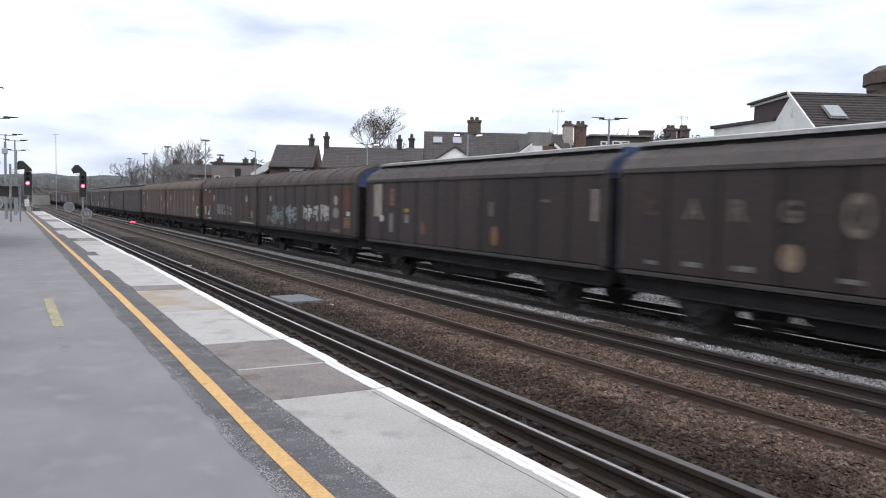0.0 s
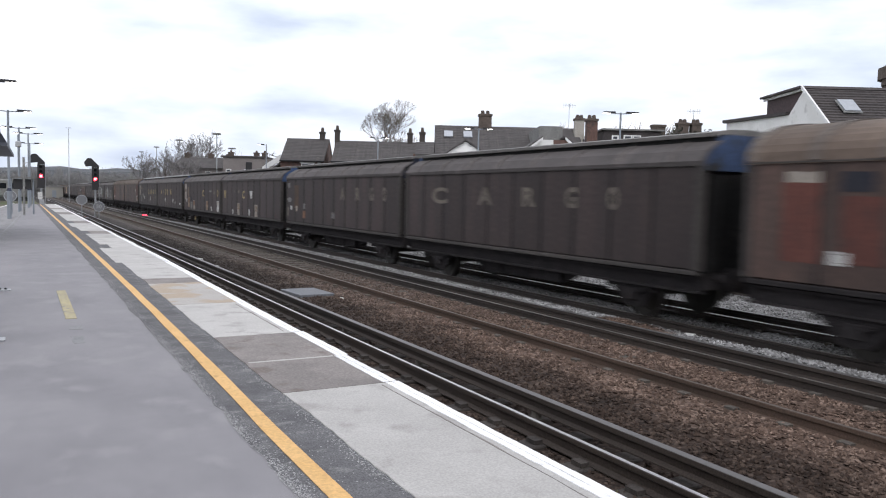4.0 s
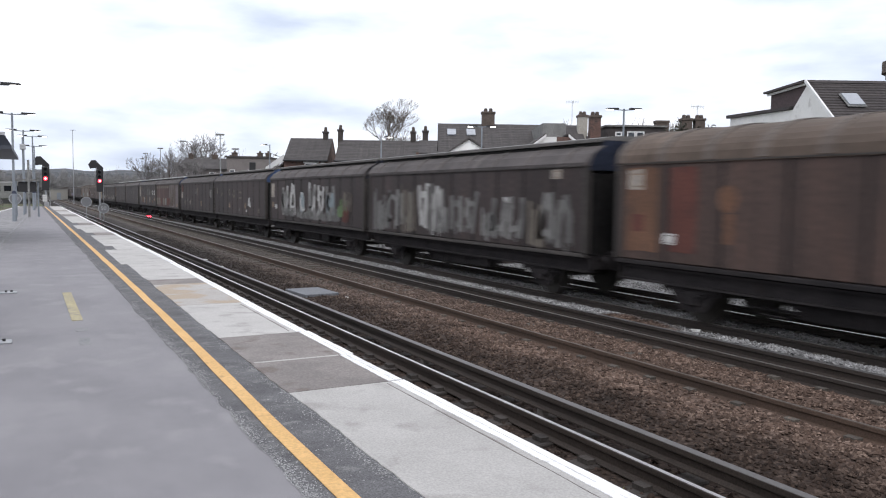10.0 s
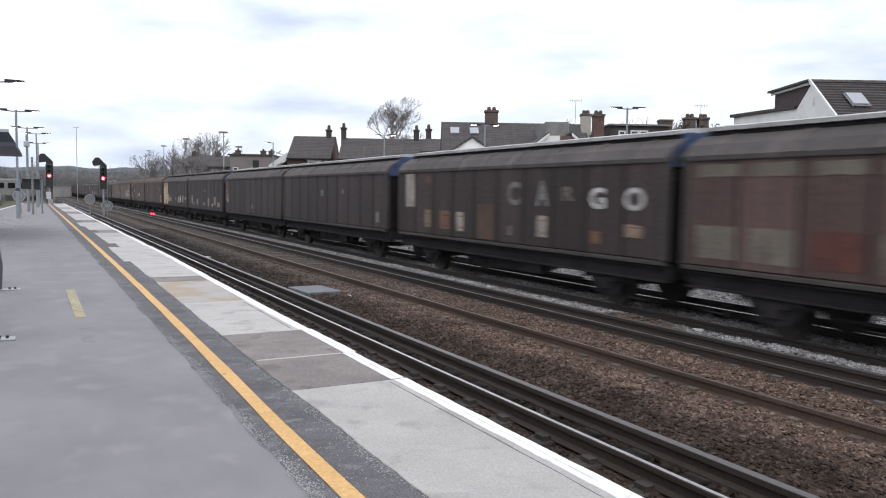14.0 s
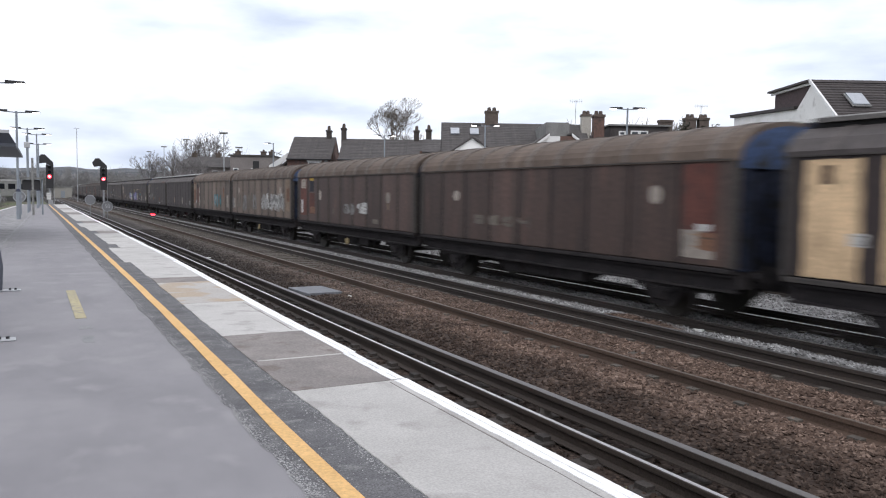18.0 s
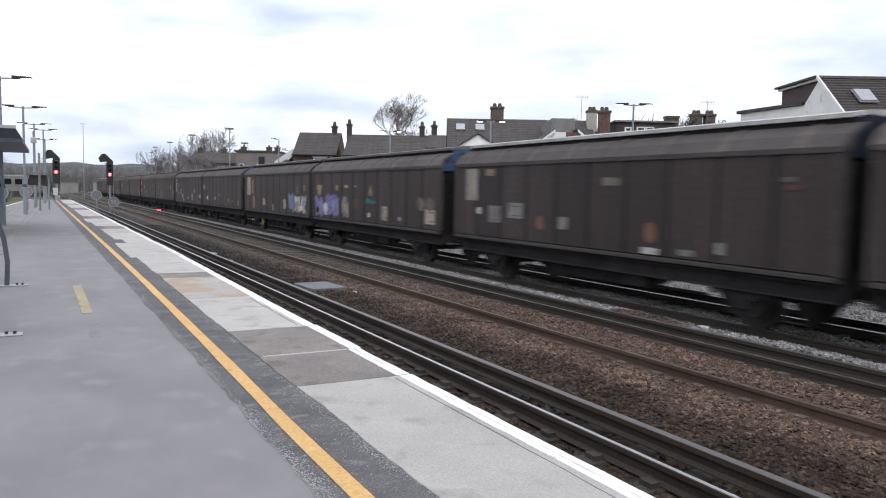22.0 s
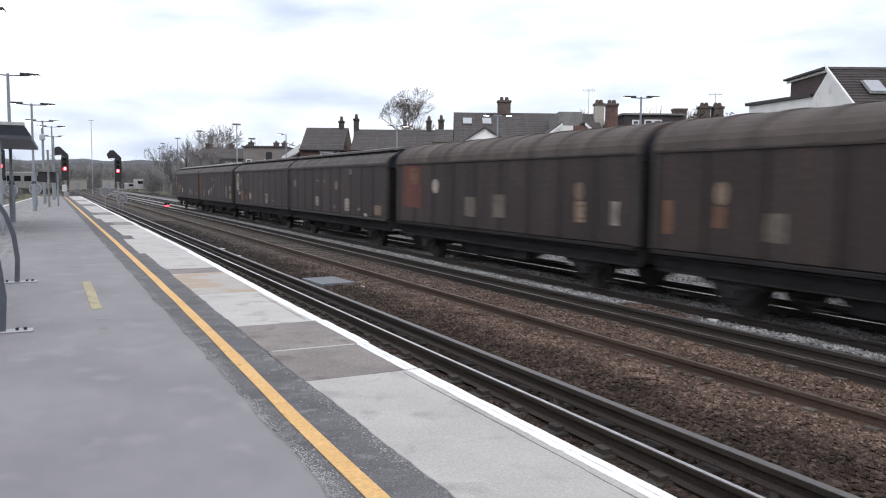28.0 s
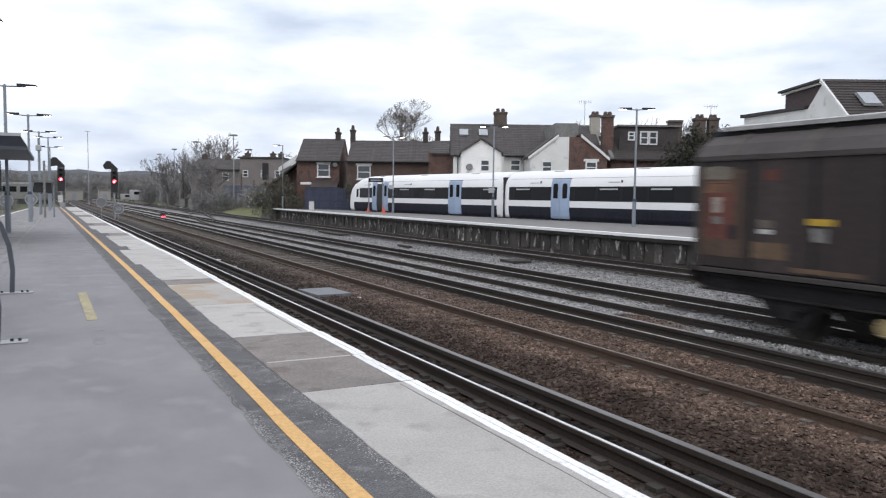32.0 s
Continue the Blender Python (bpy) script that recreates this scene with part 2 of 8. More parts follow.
def tube(points, r, seg=10, bm=None, r_end=None):
    """A round bar along points."""
    bm = bm or bmesh.new()
    pts = [Vector(p) for p in points]
    rings = []
    for i, p in enumerate(pts):
        d = (pts[min(i + 1, len(pts) - 1)] - pts[max(i - 1, 0)]).normalized()
        a = d.orthogonal().normalized() if not rings else (side - d * side.dot(d)).normalized()
        side = a
        c = d.cross(a)
        rr = r + ((r_end if r_end is not None else r) - r) * i / max(1, len(pts) - 1)
        rings.append([bm.verts.new(p + rr * (a * math.cos(2 * math.pi * k / seg) + c * math.sin(2 * math.pi * k / seg))) for k in range(seg)])
    for u, v in zip(rings, rings[1:]):
        for k in range(seg):
            bm.faces.new((u[k], u[(k + 1) % seg], v[(k + 1) % seg], v[k]))
    bm.faces.new(rings[0][::-1])
    bm.faces.new(rings[-1])
    return bm


def ring(center, r_out, r_in, half, axis="x", seg=28, bm=None):
    """A flat ring (a disc when r_in is 0) standing across an axis."""
    bm = bm or bmesh.new()
    put = {"x": lambda a, b, s: (s, a, b), "y": lambda a, b, s: (a, s, b), "z": lambda a, b, s: (a, b, s)}[axis]
    c = Vector(center)
    prof = [(r_out, -half), (r_out, half), (max(r_in, 1e-3), half), (max(r_in, 1e-3), -half)]
    loops = [[bm.verts.new(c + Vector(put(r * math.cos(2 * math.pi * k / seg), r * math.sin(2 * math.pi * k / seg), s))) for r, s in prof] for k in range(seg)]
    for k in range(seg):
        u, v = loops[k], loops[(k + 1) % seg]
        for j in range(4):
            bm.faces.new((u[j], u[(j + 1) % 4], v[(j + 1) % 4], v[j]))
    return bm


def raw_mesh(name, verts, faces, material):
    me = bpy.data.meshes.new(name)
    me.from_pydata(verts, [], faces)
    me.materials.append(material)
    return me


RAIL = -0.915      # rail head
BED = -1.10        # ballast level
TRACKS = {"near_track": 3.68, "second_track": 7.93, "goods_track": 11.30, "far_track": 17.11}
GAUGE = 0.7525

# ---- ground and ballast ----
def ballast_material():
    m = bpy.data.materials.new("ballast_stone")
    m.use_nodes = True
    nt = m.node_tree
    N, L = nt.nodes.new, nt.links.new
    b = nt.nodes["Principled BSDF"]
    tc = N("ShaderNodeTexCoord")
    vo, big, sep = N("ShaderNodeTexVoronoi"), N("ShaderNodeTexNoise"), N("ShaderNodeSeparateXYZ")
    vo.inputs["Scale"].default_value = 25.0
    big.inputs["Scale"].default_value, big.inputs["Detail"].default_value = 0.8, 6.0
    for n in (vo, big, sep):
        L(tc.outputs["Object"], n.inputs["Vector"])
    brown, grey = N("ShaderNodeValToRGB"), N("ShaderNodeValToRGB")
    for ramp, cols in ((brown, ((0.066, 0.044, 0.034), (0.122, 0.082, 0.063), (0.270, 0.196, 0.156))), (grey, ((0.16, 0.157, 0.155), (0.30, 0.296, 0.292), (0.47, 0.466, 0.462)))):
        e = ramp.color_ramp.elements
        e[0].color, e[1].color = (*cols[0], 1), (*cols[2], 1)
        e[0].position, e[1].position = 0.05, 0.95
        e.new(0.55).color = (*cols[1], 1)
        e.new(0.86).color = tuple(0.6 * a + 0.4 * b for a, b in zip(cols[1], cols[2])) + (1,)
    cs = N("ShaderNodeSeparateColor")
    L(vo.outputs["Color"], cs.inputs["Color"])
    L(cs.outputs["Red"], brown.inputs["Fac"])
    L(cs.outputs["Red"], grey.inputs["Fac"])
    # newer grey stone lies between the goods lines, older brown stone by the platform
    wob = N("ShaderNodeMath")
    wob.operation = "MULTIPLY_ADD"
    wob.inputs[1].default_value = 1.6
    L(big.outputs["Fac"], wob.inputs[0])
    L(sep.outputs["X"], wob.inputs[2])
    zone = N("ShaderNodeValToRGB")
    z = zone.color_ramp.elements
    norm = N("ShaderNodeMath")
    norm.operation = "MULTIPLY"
    norm.inputs[1].default_value = 1 / 20.0
    L(wob.outputs[0], norm.inputs[0])
    # a worn stretch of the grey heap, where brown stone comes through
    sy, bare, less = N("ShaderNodeMath"), N("ShaderNodeValToRGB"), N("ShaderNodeMath")
    sy.operation, sy.inputs[1].default_value = "MULTIPLY", 1 / 20.0
    L(sep.outputs["Y"], sy.inputs[0])
    L(sy.outputs[0], bare.inputs["Fac"])
    w = bare.color_ramp.elements
    w[0].position, w[0].color = 9.0 / 20, (0, 0, 0, 1)
    w[1].position, w[1].color = 12.2 / 20, (0, 0, 0, 1)
    for at in (9.7, 11.2):
        w.new(at / 20).color = (1, 1, 1, 1)
    less.operation = "MULTIPLY_ADD"
    less.inputs[1].default_value = -0.055
    L(bare.outputs["Color"], less.inputs[0])
    L(norm.outputs[0], less.inputs[2])
    L(less.outputs[0], zone.inputs["Fac"])
    z[0].position, z[0].color = (8.98 + 0.8) / 20, (0, 0, 0, 1)
    z[1].position, z[1].color = (9.28 + 0.8) / 20, (1, 1, 1, 1)
    mix = N("ShaderNodeMix")
    mix.data_type = "RGBA"
    L(zone.outputs["Color"], mix.inputs["Factor"])
    # the brown stone turns to sooty grey-brown further along the line
    sooty, fade, far = N("ShaderNodeMix"), N("ShaderNodeMapRange"), N("ShaderNodeValToRGB")
    sooty.data_type = "RGBA"
    fade.inputs["From Min"].default_value, fade.inputs["From Max"].default_value = 11.0, 30.0
    fade.inputs["To Min"].default_value, fade.inputs["To Max"].default_value = 0.0, 0.8
    far.color_ramp.elements[0].color, far.color_ramp.elements[1].color = (0.040, 0.036, 0.033, 1), (0.160, 0.148, 0.138, 1)
    L(sep.outputs["Y"], fade.inputs["Value"])
    L(cs.outputs["Red"], far.inputs["Fac"])
    L(fade.outputs["Result"], sooty.inputs["Factor"])
    L(brown.outputs["Color"], sooty.inputs["A"])
    L(far.outputs["Color"], sooty.inputs["B"])
    L(sooty.outputs["Result"], mix.inputs["A"])
    L(grey.outputs["Color"], mix.inputs["B"])
    # oil and brake dust beside the running rails, plus rail shadow painted at 10.46
    oil_shadow = N("ShaderNodeValToRGB")
    o = oil_shadow.color_ramp.elements
    L(norm.outputs[0], oil_shadow.inputs["Fac"])
    stops = ((4.9, 0.32), (5.85, 0.36), (6.6, 0.92), (8.6, 0.92), (9.12, 0.45), (9.5, 0.7), (9.78, 0.92), (10.25, 0.88), (10.46, 0.4), (10.85, 0.7), (11.3, 1.0), (11.85, 0.55), (12.05, 0.3), (12.6, 0.66), (14.0, 0.80), (16.0, 0.62), (17.3, 0.5))
    o[0].position, o[0].color = (stops[0][0] + 0.8) / 20, (stops[0][1],) * 3 + (1,)
    o[1].position, o[1].color = (stops[-1][0] + 0.8) / 20, (stops[-1][1],) * 3 + (1,)
    for x, v in stops[1:-1]:
        e = o.new((x + 0.8) / 20)
        e.color = (v, v, v, 1)
    mul = N("ShaderNodeMix")
    mul.data_type, mul.blend_type = "RGBA", "MULTIPLY"
    mul.inputs["Factor"].default_value = 1.0
    L(mix.outputs["Result"], mul.inputs["A"])
    L(oil_shadow.outputs["Color"], mul.inputs["B"])
    patch, lump, tone = N("ShaderNodeTexNoise"), N("ShaderNodeMapRange"), N("ShaderNodeVectorMath")
    patch.inputs["Scale"].default_value, patch.inputs["Detail"].default_value = 1.9, 5.0
    L(tc.outputs["Object"], patch.inputs["Vector"])
    lump.inputs["From Min"].default_value, lump.inputs["From Max"].default_value = 0.32, 0.68
    lump.inputs["To Min"].default_value, lump.inputs["To Max"].default_value = 0.70, 1.25
    L(patch.outputs["Fac"], lump.inputs["Value"])
    tone.operation = "SCALE"
    L(mul.outputs["Result"], tone.inputs[0])
    L(lump.outputs["Result"], tone.inputs["Scale"])
    L(tone.outputs["Vector"], b.inputs["Base Color"])
    b.inputs["Roughness"].default_value = 0.95
    b.inputs["Specular IOR Level"].default_value = 0.25
    bp = N("ShaderNodeBump")
    bp.inputs["Strength"].default_value, bp.inputs["Distance"].default_value = 0.5, 0.022
    bp.invert = True
    L(vo.outputs["Distance"], bp.inputs["Height"])
    L(bp.outputs["Normal"], b.inputs["Normal"])
    return m


M["ballast"] = ballast_material()
M["earth"] = mat("rough_earth_and_scrub", (0.055, 0.055, 0.032), (0.10, 0.085, 0.055), 0.06, 3.0, 0.95, 0.4, c3=(0.07, 0.10, 0.03), at3=0.56, fine_mix=0.4, dist=0.2)
M["grass"] = mat("rough_grass", (0.080, 0.092, 0.036), (0.13, 0.135, 0.058), 0.6, 30, 0.95, 0.5, c3=(0.13, 0.11, 0.06), at3=0.6, fine_mix=0.4)


def ballast_height(x, y):
    n = noise.noise((x * 1.3, y * 0.9, 0.0)) * 0.022 + noise.noise((x * 5, y * 5, 3.0)) * 0.012
    mound = (0.040 - 0.046 * min(max((y - 15) / 12, 0.0), 1.0)) * math.exp(-((x - 7.93) / 1.35) ** 8) + 0.038 * (math.exp(-((x - 11.3) / 1.35) ** 8) + math.exp(-((x - 17.1) / 1.35) ** 8)) + 0.075 * math.exp(-((x - 5.95) / 0.62) ** 2) + 0.065 * math.exp(-((x - 9.95) / 0.32) ** 2) + 0.06 * math.exp(-((x - 14.2) / 1.0) ** 2)
    return BED + mound + n


def build_ground():
    bm = bmesh.new()
    xs = [-4000, -600, -60, -12, 2.2]
    near = [2.2 + 0.14 * i for i in range(119)]
    far = [20, 30, 60, 200, 900, 4000]
    ys = [-4000, -300, -40, -6] + [-6 + 0.22 * i for i in range(1, 210)] + [42 + 1.2 * i for i in range(1, 120)] + [190, 230, 300, 450, 700, 1200, 4000]
    cols = xs[:-1] + near + far
    grid = [[bm.verts.new((x, y, ballast_height(x, y) if 2.1 < x < 19 and -7 < y < 190 else -1.18)) for x in cols] for y in ys]
    for r, (a, b) in enumerate(zip(grid, grid[1:])):
        for c in range(len(cols) - 1):
            f = bm.faces.new((a[c], a[c + 1], b[c + 1], b[c]))
            f.material_index = 0 if 2.1 < cols[c] < 18.9 and -50 < ys[r] < 1300 else 1
    ob = part("ground", bm, [M["ballast"], M["earth"]])
    tagged(ob, "railway ground of brown and grey crushed stone ballast with scrub earth around", "ground", kind="structure")


build_ground()


def stones(name, label, count, x0, x1, y0, y1, size, seed):
    """Loose ballast stones as one joined mesh."""
    rng = np.random.default_rng(seed)
    base = np.array([(1, 0, 0), (-1, 0, 0), (0, 1, 0), (0, -1, 0), (0, 0, 1), (0, 0, -1)], float)
    tri = np.array([(0, 2, 4), (2, 1, 4), (1, 3, 4), (3, 0, 4), (2, 0, 5), (1, 2, 5), (3, 1, 5), (0, 3, 5)])
    u = rng.random(count)
    y = y0 + (y1 - y0) * u ** 1.7
    x = x0 + (x1 - x0) * rng.random(count)
    keep = np.ones(count, bool)
    for c in TRACKS.values():
        for s in (-GAUGE, GAUGE):
            keep &= np.abs(x - c - s) > 0.10
    x, y = x[keep], y[keep]
    n = len(x)
    z = np.array([ballast_height(a, b) for a, b in zip(x, y)])
    s = size * (0.55 + 0.75 * rng.random(n))
    v = base[None] * (0.6 + 0.6 * rng.random((n, 6, 1))) * np.array([1, 1, 0.75])
    ang = rng.random(n) * 6.283
    ca, sa = np.cos(ang)[:, None], np.sin(ang)[:, None]
    tilt = (rng.random(n) - 0.5)[:, None]
    vx, vy, vz = v[..., 0] * ca - v[..., 1] * sa, v[..., 0] * sa + v[..., 1] * ca, v[..., 2]
    vz = vz + tilt * vx
    co = np.stack([x[:, None] + s[:, None] * vx, y[:, None] + s[:, None] * vy, z[:, None] + s[:, None] * (vz + 0.25)], -1).reshape(-1, 3)
    faces = (tri[None] + 6 * np.arange(n)[:, None, None]).reshape(-1, 3)
    me = bpy.data.meshes.new(name)
    me.from_pydata(co.tolist(), [], faces.tolist())
    me.materials.append(M["ballast"])
    tagged(new(name, me), label, "ballast", kind="stuff")


def build_track(name, x, first, last, heads, sleeper_mat, con=None):
    th = empty(name, pose(x, 0, RAIL), f"straight railway track with {sleeper_mat.name.replace('_', ' ')}s bedded in ballast", "track", kind="structure")
    for s, head in zip((-GAUGE, GAUGE), heads):
        prof = [(-0.035, 0), (0.035, 0), (0.035, -0.04), (0.010, -0.055), (0.010, -0.13), (0.07, -0.15), (0.07, -0.16), (-0.07, -0.16), (-0.07, -0.15), (-0.010, -0.13), (-0.010, -0.055), (-0.035, -0.04)]
        rail = part("rail", prism([(a + s, b) for a, b in prof], "y", first, last), M["rail_rust" if name == "second_track" and s < 0 else "rail"], th)
        part("running_surface", box(s - 0.018, s + 0.02, first, last, 0.0, 0.004), head, rail)
    if con is not None:
        prof = [(-0.05, 0.076), (0.05, 0.076), (0.05, 0.03), (0.014, 0.01), (0.014, -0.05), (0.06, -0.075), (0.06, -0.09), (-0.06, -0.09), (-0.06, -0.075), (-0.014, -0.05), (-0.014, 0.01), (-0.05, 0.03)]
        cr = part("conductor_rail", prism([(a + con - x, b) for a, b in prof], "y", first, last), M["rail"], th, "dark conductor rail on insulators")
        part("contact_surface", box(con - x - 0.043, con - x + 0.043, first, last, 0.076, 0.08), M["con_rail"], cr)
    return th


# ---- platforms ----
def strip_mesh(x_left, x_right, y0, y1, step, z, thick):
    """A strip along y whose two edges are functions of y."""
    bm = bmesh.new()
    n = max(1, int((y1 - y0) / step))
    top, bot = [], []
    for i in range(n + 1):
        y = y0 + (y1 - y0) * i / n
        top.append((bm.verts.new((x_left(y), y, z)), bm.verts.new((x_right(y), y, z))))
        bot.append((bm.verts.new((x_left(y), y, z - thick)), bm.verts.new((x_right(y), y, z - thick))))
    for (a, b), (c, d), (e, f), (g, h) in zip(top, top[1:], bot, bot[1:]):
        bm.faces.new((a, b, d, c))
        bm.faces.new((e, g, h, f))
        bm.faces.new((a, c, g, e))
        bm.faces.new((b, f, h, d))
    bm.faces.new((top[0][0], bot[0][0], bot[0][1], top[0][1]))
    bm.faces.new((top[-1][0], top[-1][1], bot[-1][1], bot[-1][0]))
    return bm


EDGE = 2.243
END = 72.0


def left_edge(y):
    return -6.5 if y < 12 else -6.5 + (y - 12) * (5.0 / 60) ** 1.0 if y < 20 else -3.2 + (y - 20) * 2.5 / 52


def ragged(base, amp, seed):
    return lambda y: base + amp * noise.noise((y * 1.1, seed, 0.0)) + amp * 0.5 * noise.noise((y * 6.0, seed, 5.0))


def build_platform():
    th = empty("platform", pose(0, 0, 0), "long station platform of grey asphalt with pale concrete edge slabs", "platform", kind="structure")
    part("surface", strip_mesh(left_edge, lambda y: 1.2, -25, END, 1.0, 0.0, 0.9), M["asphalt"], th)
    inner0 = ragged(0.0, 0.022, 2.0)

    def inner(y):
        k = min(max((y - 6.0) / 14.0, 0.0), 1.0)
        return 1.435 + 0.13 * k + inner0(y)

    def edge(y):
        k = min(max((y - 5.0) / 12.0, 0.0), 1.0)
        return EDGE + 0.09 * k * k * (3 - 2 * k) + 0.0022 * max(0.0, y - 17)

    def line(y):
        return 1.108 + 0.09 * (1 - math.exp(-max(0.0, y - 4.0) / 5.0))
    part("patched_strip", strip_mesh(ragged(1.0, 0.045, 1.0), lambda y: inner(y) + 0.3, -25, END, 0.07, 0.002, 0.05), M["dark_asphalt"], th, "dark patched asphalt strip")
    rng = random.Random(12)
    V, F = [], []
    for k in range(30000):
        y = 1.5 + 24 * rng.random() ** 1.8
        if k % 5 == 0:
            # crumbs along the slabs
            x = inner(y) - abs(rng.gauss(0, 0.035))
        else:
            x = 1.0 + 0.045 * noise.noise((y * 1.1, 1.0, 0.0)) + 0.022 * noise.noise((y * 6.0, 1.0, 5.0))
            x += abs(rng.gauss(0.0, 0.045)) - 0.009 if rng.random() < 0.85 else rng.uniform(0.0, 0.42)
        if noise.noise((x * 5, y * 1.6, 8.0)) < rng.uniform(-0.5, 0.15):
            continue
        r, e, m = rng.uniform(0.0012, 0.0052), rng.random() * 6, 5
        lift = rng.uniform(0.0026, 0.0032)
        i = len(V)
        V += [(x + r * math.cos(e + 2 * math.pi * k / m) * rng.uniform(0.6, 1.2), y + 1.5 * r * math.sin(e + 2 * math.pi * k / m), lift) for k in range(m)]
        F.append(tuple(range(i, i + m)))
    chips = new("pale_chips", raw_mesh("pale_chips", V, F, M["chips"]))
    chips.parent = th
    chips["kind"] = "stuff"
    part("edge_wall", box(1.0, 2.14, -25, END, -1.2, -0.09), M["brick_face"], th, "dark platform wall")
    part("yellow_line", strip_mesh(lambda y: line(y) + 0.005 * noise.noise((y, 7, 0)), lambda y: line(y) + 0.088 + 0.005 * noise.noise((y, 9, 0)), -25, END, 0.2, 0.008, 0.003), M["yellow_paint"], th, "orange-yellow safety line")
    # edge slabs: where the concrete is stained brown
    cuts = [-25, -20, -16, -12, -8.5, -5, -2.5, 0.9, 4.66, 5.60, 6.72, 8.85, 11.0, 11.65, 14.4, 18.1, 19.4, 22.0, 24.2, 25.9, 28.6, 31.7, 34.2, 36.7, 40, 43, 47, 50, 54, 57, 61, 65, 68.5, END]
    brown = {4.66, 5.60, 11.0, 24.2, 31.7, 43, 54}
    jog = random.Random(31)
    for a, b in zip(cuts, cuts[1:]):
        far = a > 20
        j, gap = jog.uniform(-0.012, 0.012), jog.uniform(0.004, 0.016)
        slab = part("coping_slab", strip_mesh(lambda y: inner(y) + (0.16 if a in (18.1, 24.2, 31.7) else -0.10 if a in (14.4, 28.6) else 0) + 0.012 * noise.noise((y * 9, a, 2)), lambda y: edge(y) + j, a + 0.006, b - 0.006, 0.06 if not far else 0.3, 0.008, 0.098), M["coping_tan" if a == 8.85 else "coping_brown" if a in brown else "coping"], th)
        # two coats of worn edge paint on each slab
        part("white_line", strip_mesh(lambda y: edge(y) + j - 0.100 + 0.012 * noise.noise((y * 3, 3, 0)) + 0.004 * noise.noise((y * 17, 4, 0)), lambda y: edge(y) + j - 0.056 + 0.005 * noise.noise((y * 5, 13, 0)), a + gap, b - gap, 0.05 if not far else 0.3, 0.012, 0.004), M["white_paint"], slab, "worn white edge line")
        part("white_line", strip_mesh(lambda y: edge(y) + j - 0.051 + 0.005 * noise.noise((y * 5, 23, 0)), lambda y: edge(y) + j - 0.004 + 0.008 * noise.noise((y * 4, 33, 0)), a + gap, b - gap, 0.05 if not far else 0.3, 0.013, 0.005), M["white_paint"], slab, "worn white edge line")
    part("slab_joint", strip_mesh(lambda y: inner(y) + 0.02, lambda y: edge(y) - 0.12, 5.585, 5.615, 0.02, 0.0105, 0.004), M["coping"], th, "pale mortar joint")
    for x0, y0, y1 in ((0.150, 1.2, 4.6), (0.155, 6.8, 8.7)):   # grooves worn along the slabs
        part("groove", strip_mesh(lambda y: edge(y) - x0 + 0.006 * noise.noise((y * 2, x0 * 40, 0)), lambda y: edge(y) - x0 + 0.007 + 0.012 * noise.noise((y * 2.6, x0 * 50, 1)), y0, y1, 0.06, 0.0105, 0.004), M["coping_brown"], th)
    part("painted_mark", box(0.355, 0.455, 8.25, 10.6, 0.001, 0.005), M["faded_yellow"], th, "faded yellow paint mark")
    for x0, x1, y0, y1 in ((0.36, 0.46, 6.9, 7.25), (0.37, 0.45, 7.6, 7.8)):
        part("worn_mark", strip_mesh(ragged(x0, 0.04, x1), ragged(x1, 0.04, y1), y0, y1, 0.03, 0.0012, 0.001), M["faded_white"], th)
    for x0, dx in ((-0.78, 0.055), (-0.55, 0.04)):
        part("drain_line", strip_mesh(lambda y: x0 + (y - 14) * 0.023, lambda y: x0 + dx + (y - 14) * 0.023, 11.5, 56, 0.5, 0.003, 0.002), M["faded_white"], th)
    part("worn_paving", strip_mesh(lambda y: left_edge(y) + 0.1, lambda y: -0.64 + (y - 14) * 0.023 + 0.06 * noise.noise((y * 0.9, 41, 0)), 10.9, END, 0.3, 0.002, 0.004), M["worn_paving"], th, "paler patchy worn paving")
    part("left_white_line", strip_mesh(lambda y: left_edge(y) + 0.02, lambda y: left_edge(y) + 0.14, 15, END, 1.0, 0.006, 0.004), M["white_paint"], th)
    part("end_ramp", prism([(END, 0), (END + 7, -1.1), (END, -1.1)], "x", left_edge(END), EDGE), M["asphalt"], th)


M["chips"] = mat("pale_stone_chips", (0.24, 0.24, 0.24), (0.36, 0.36, 0.355), 9, 60, 0.9, 0.0)
build_platform()


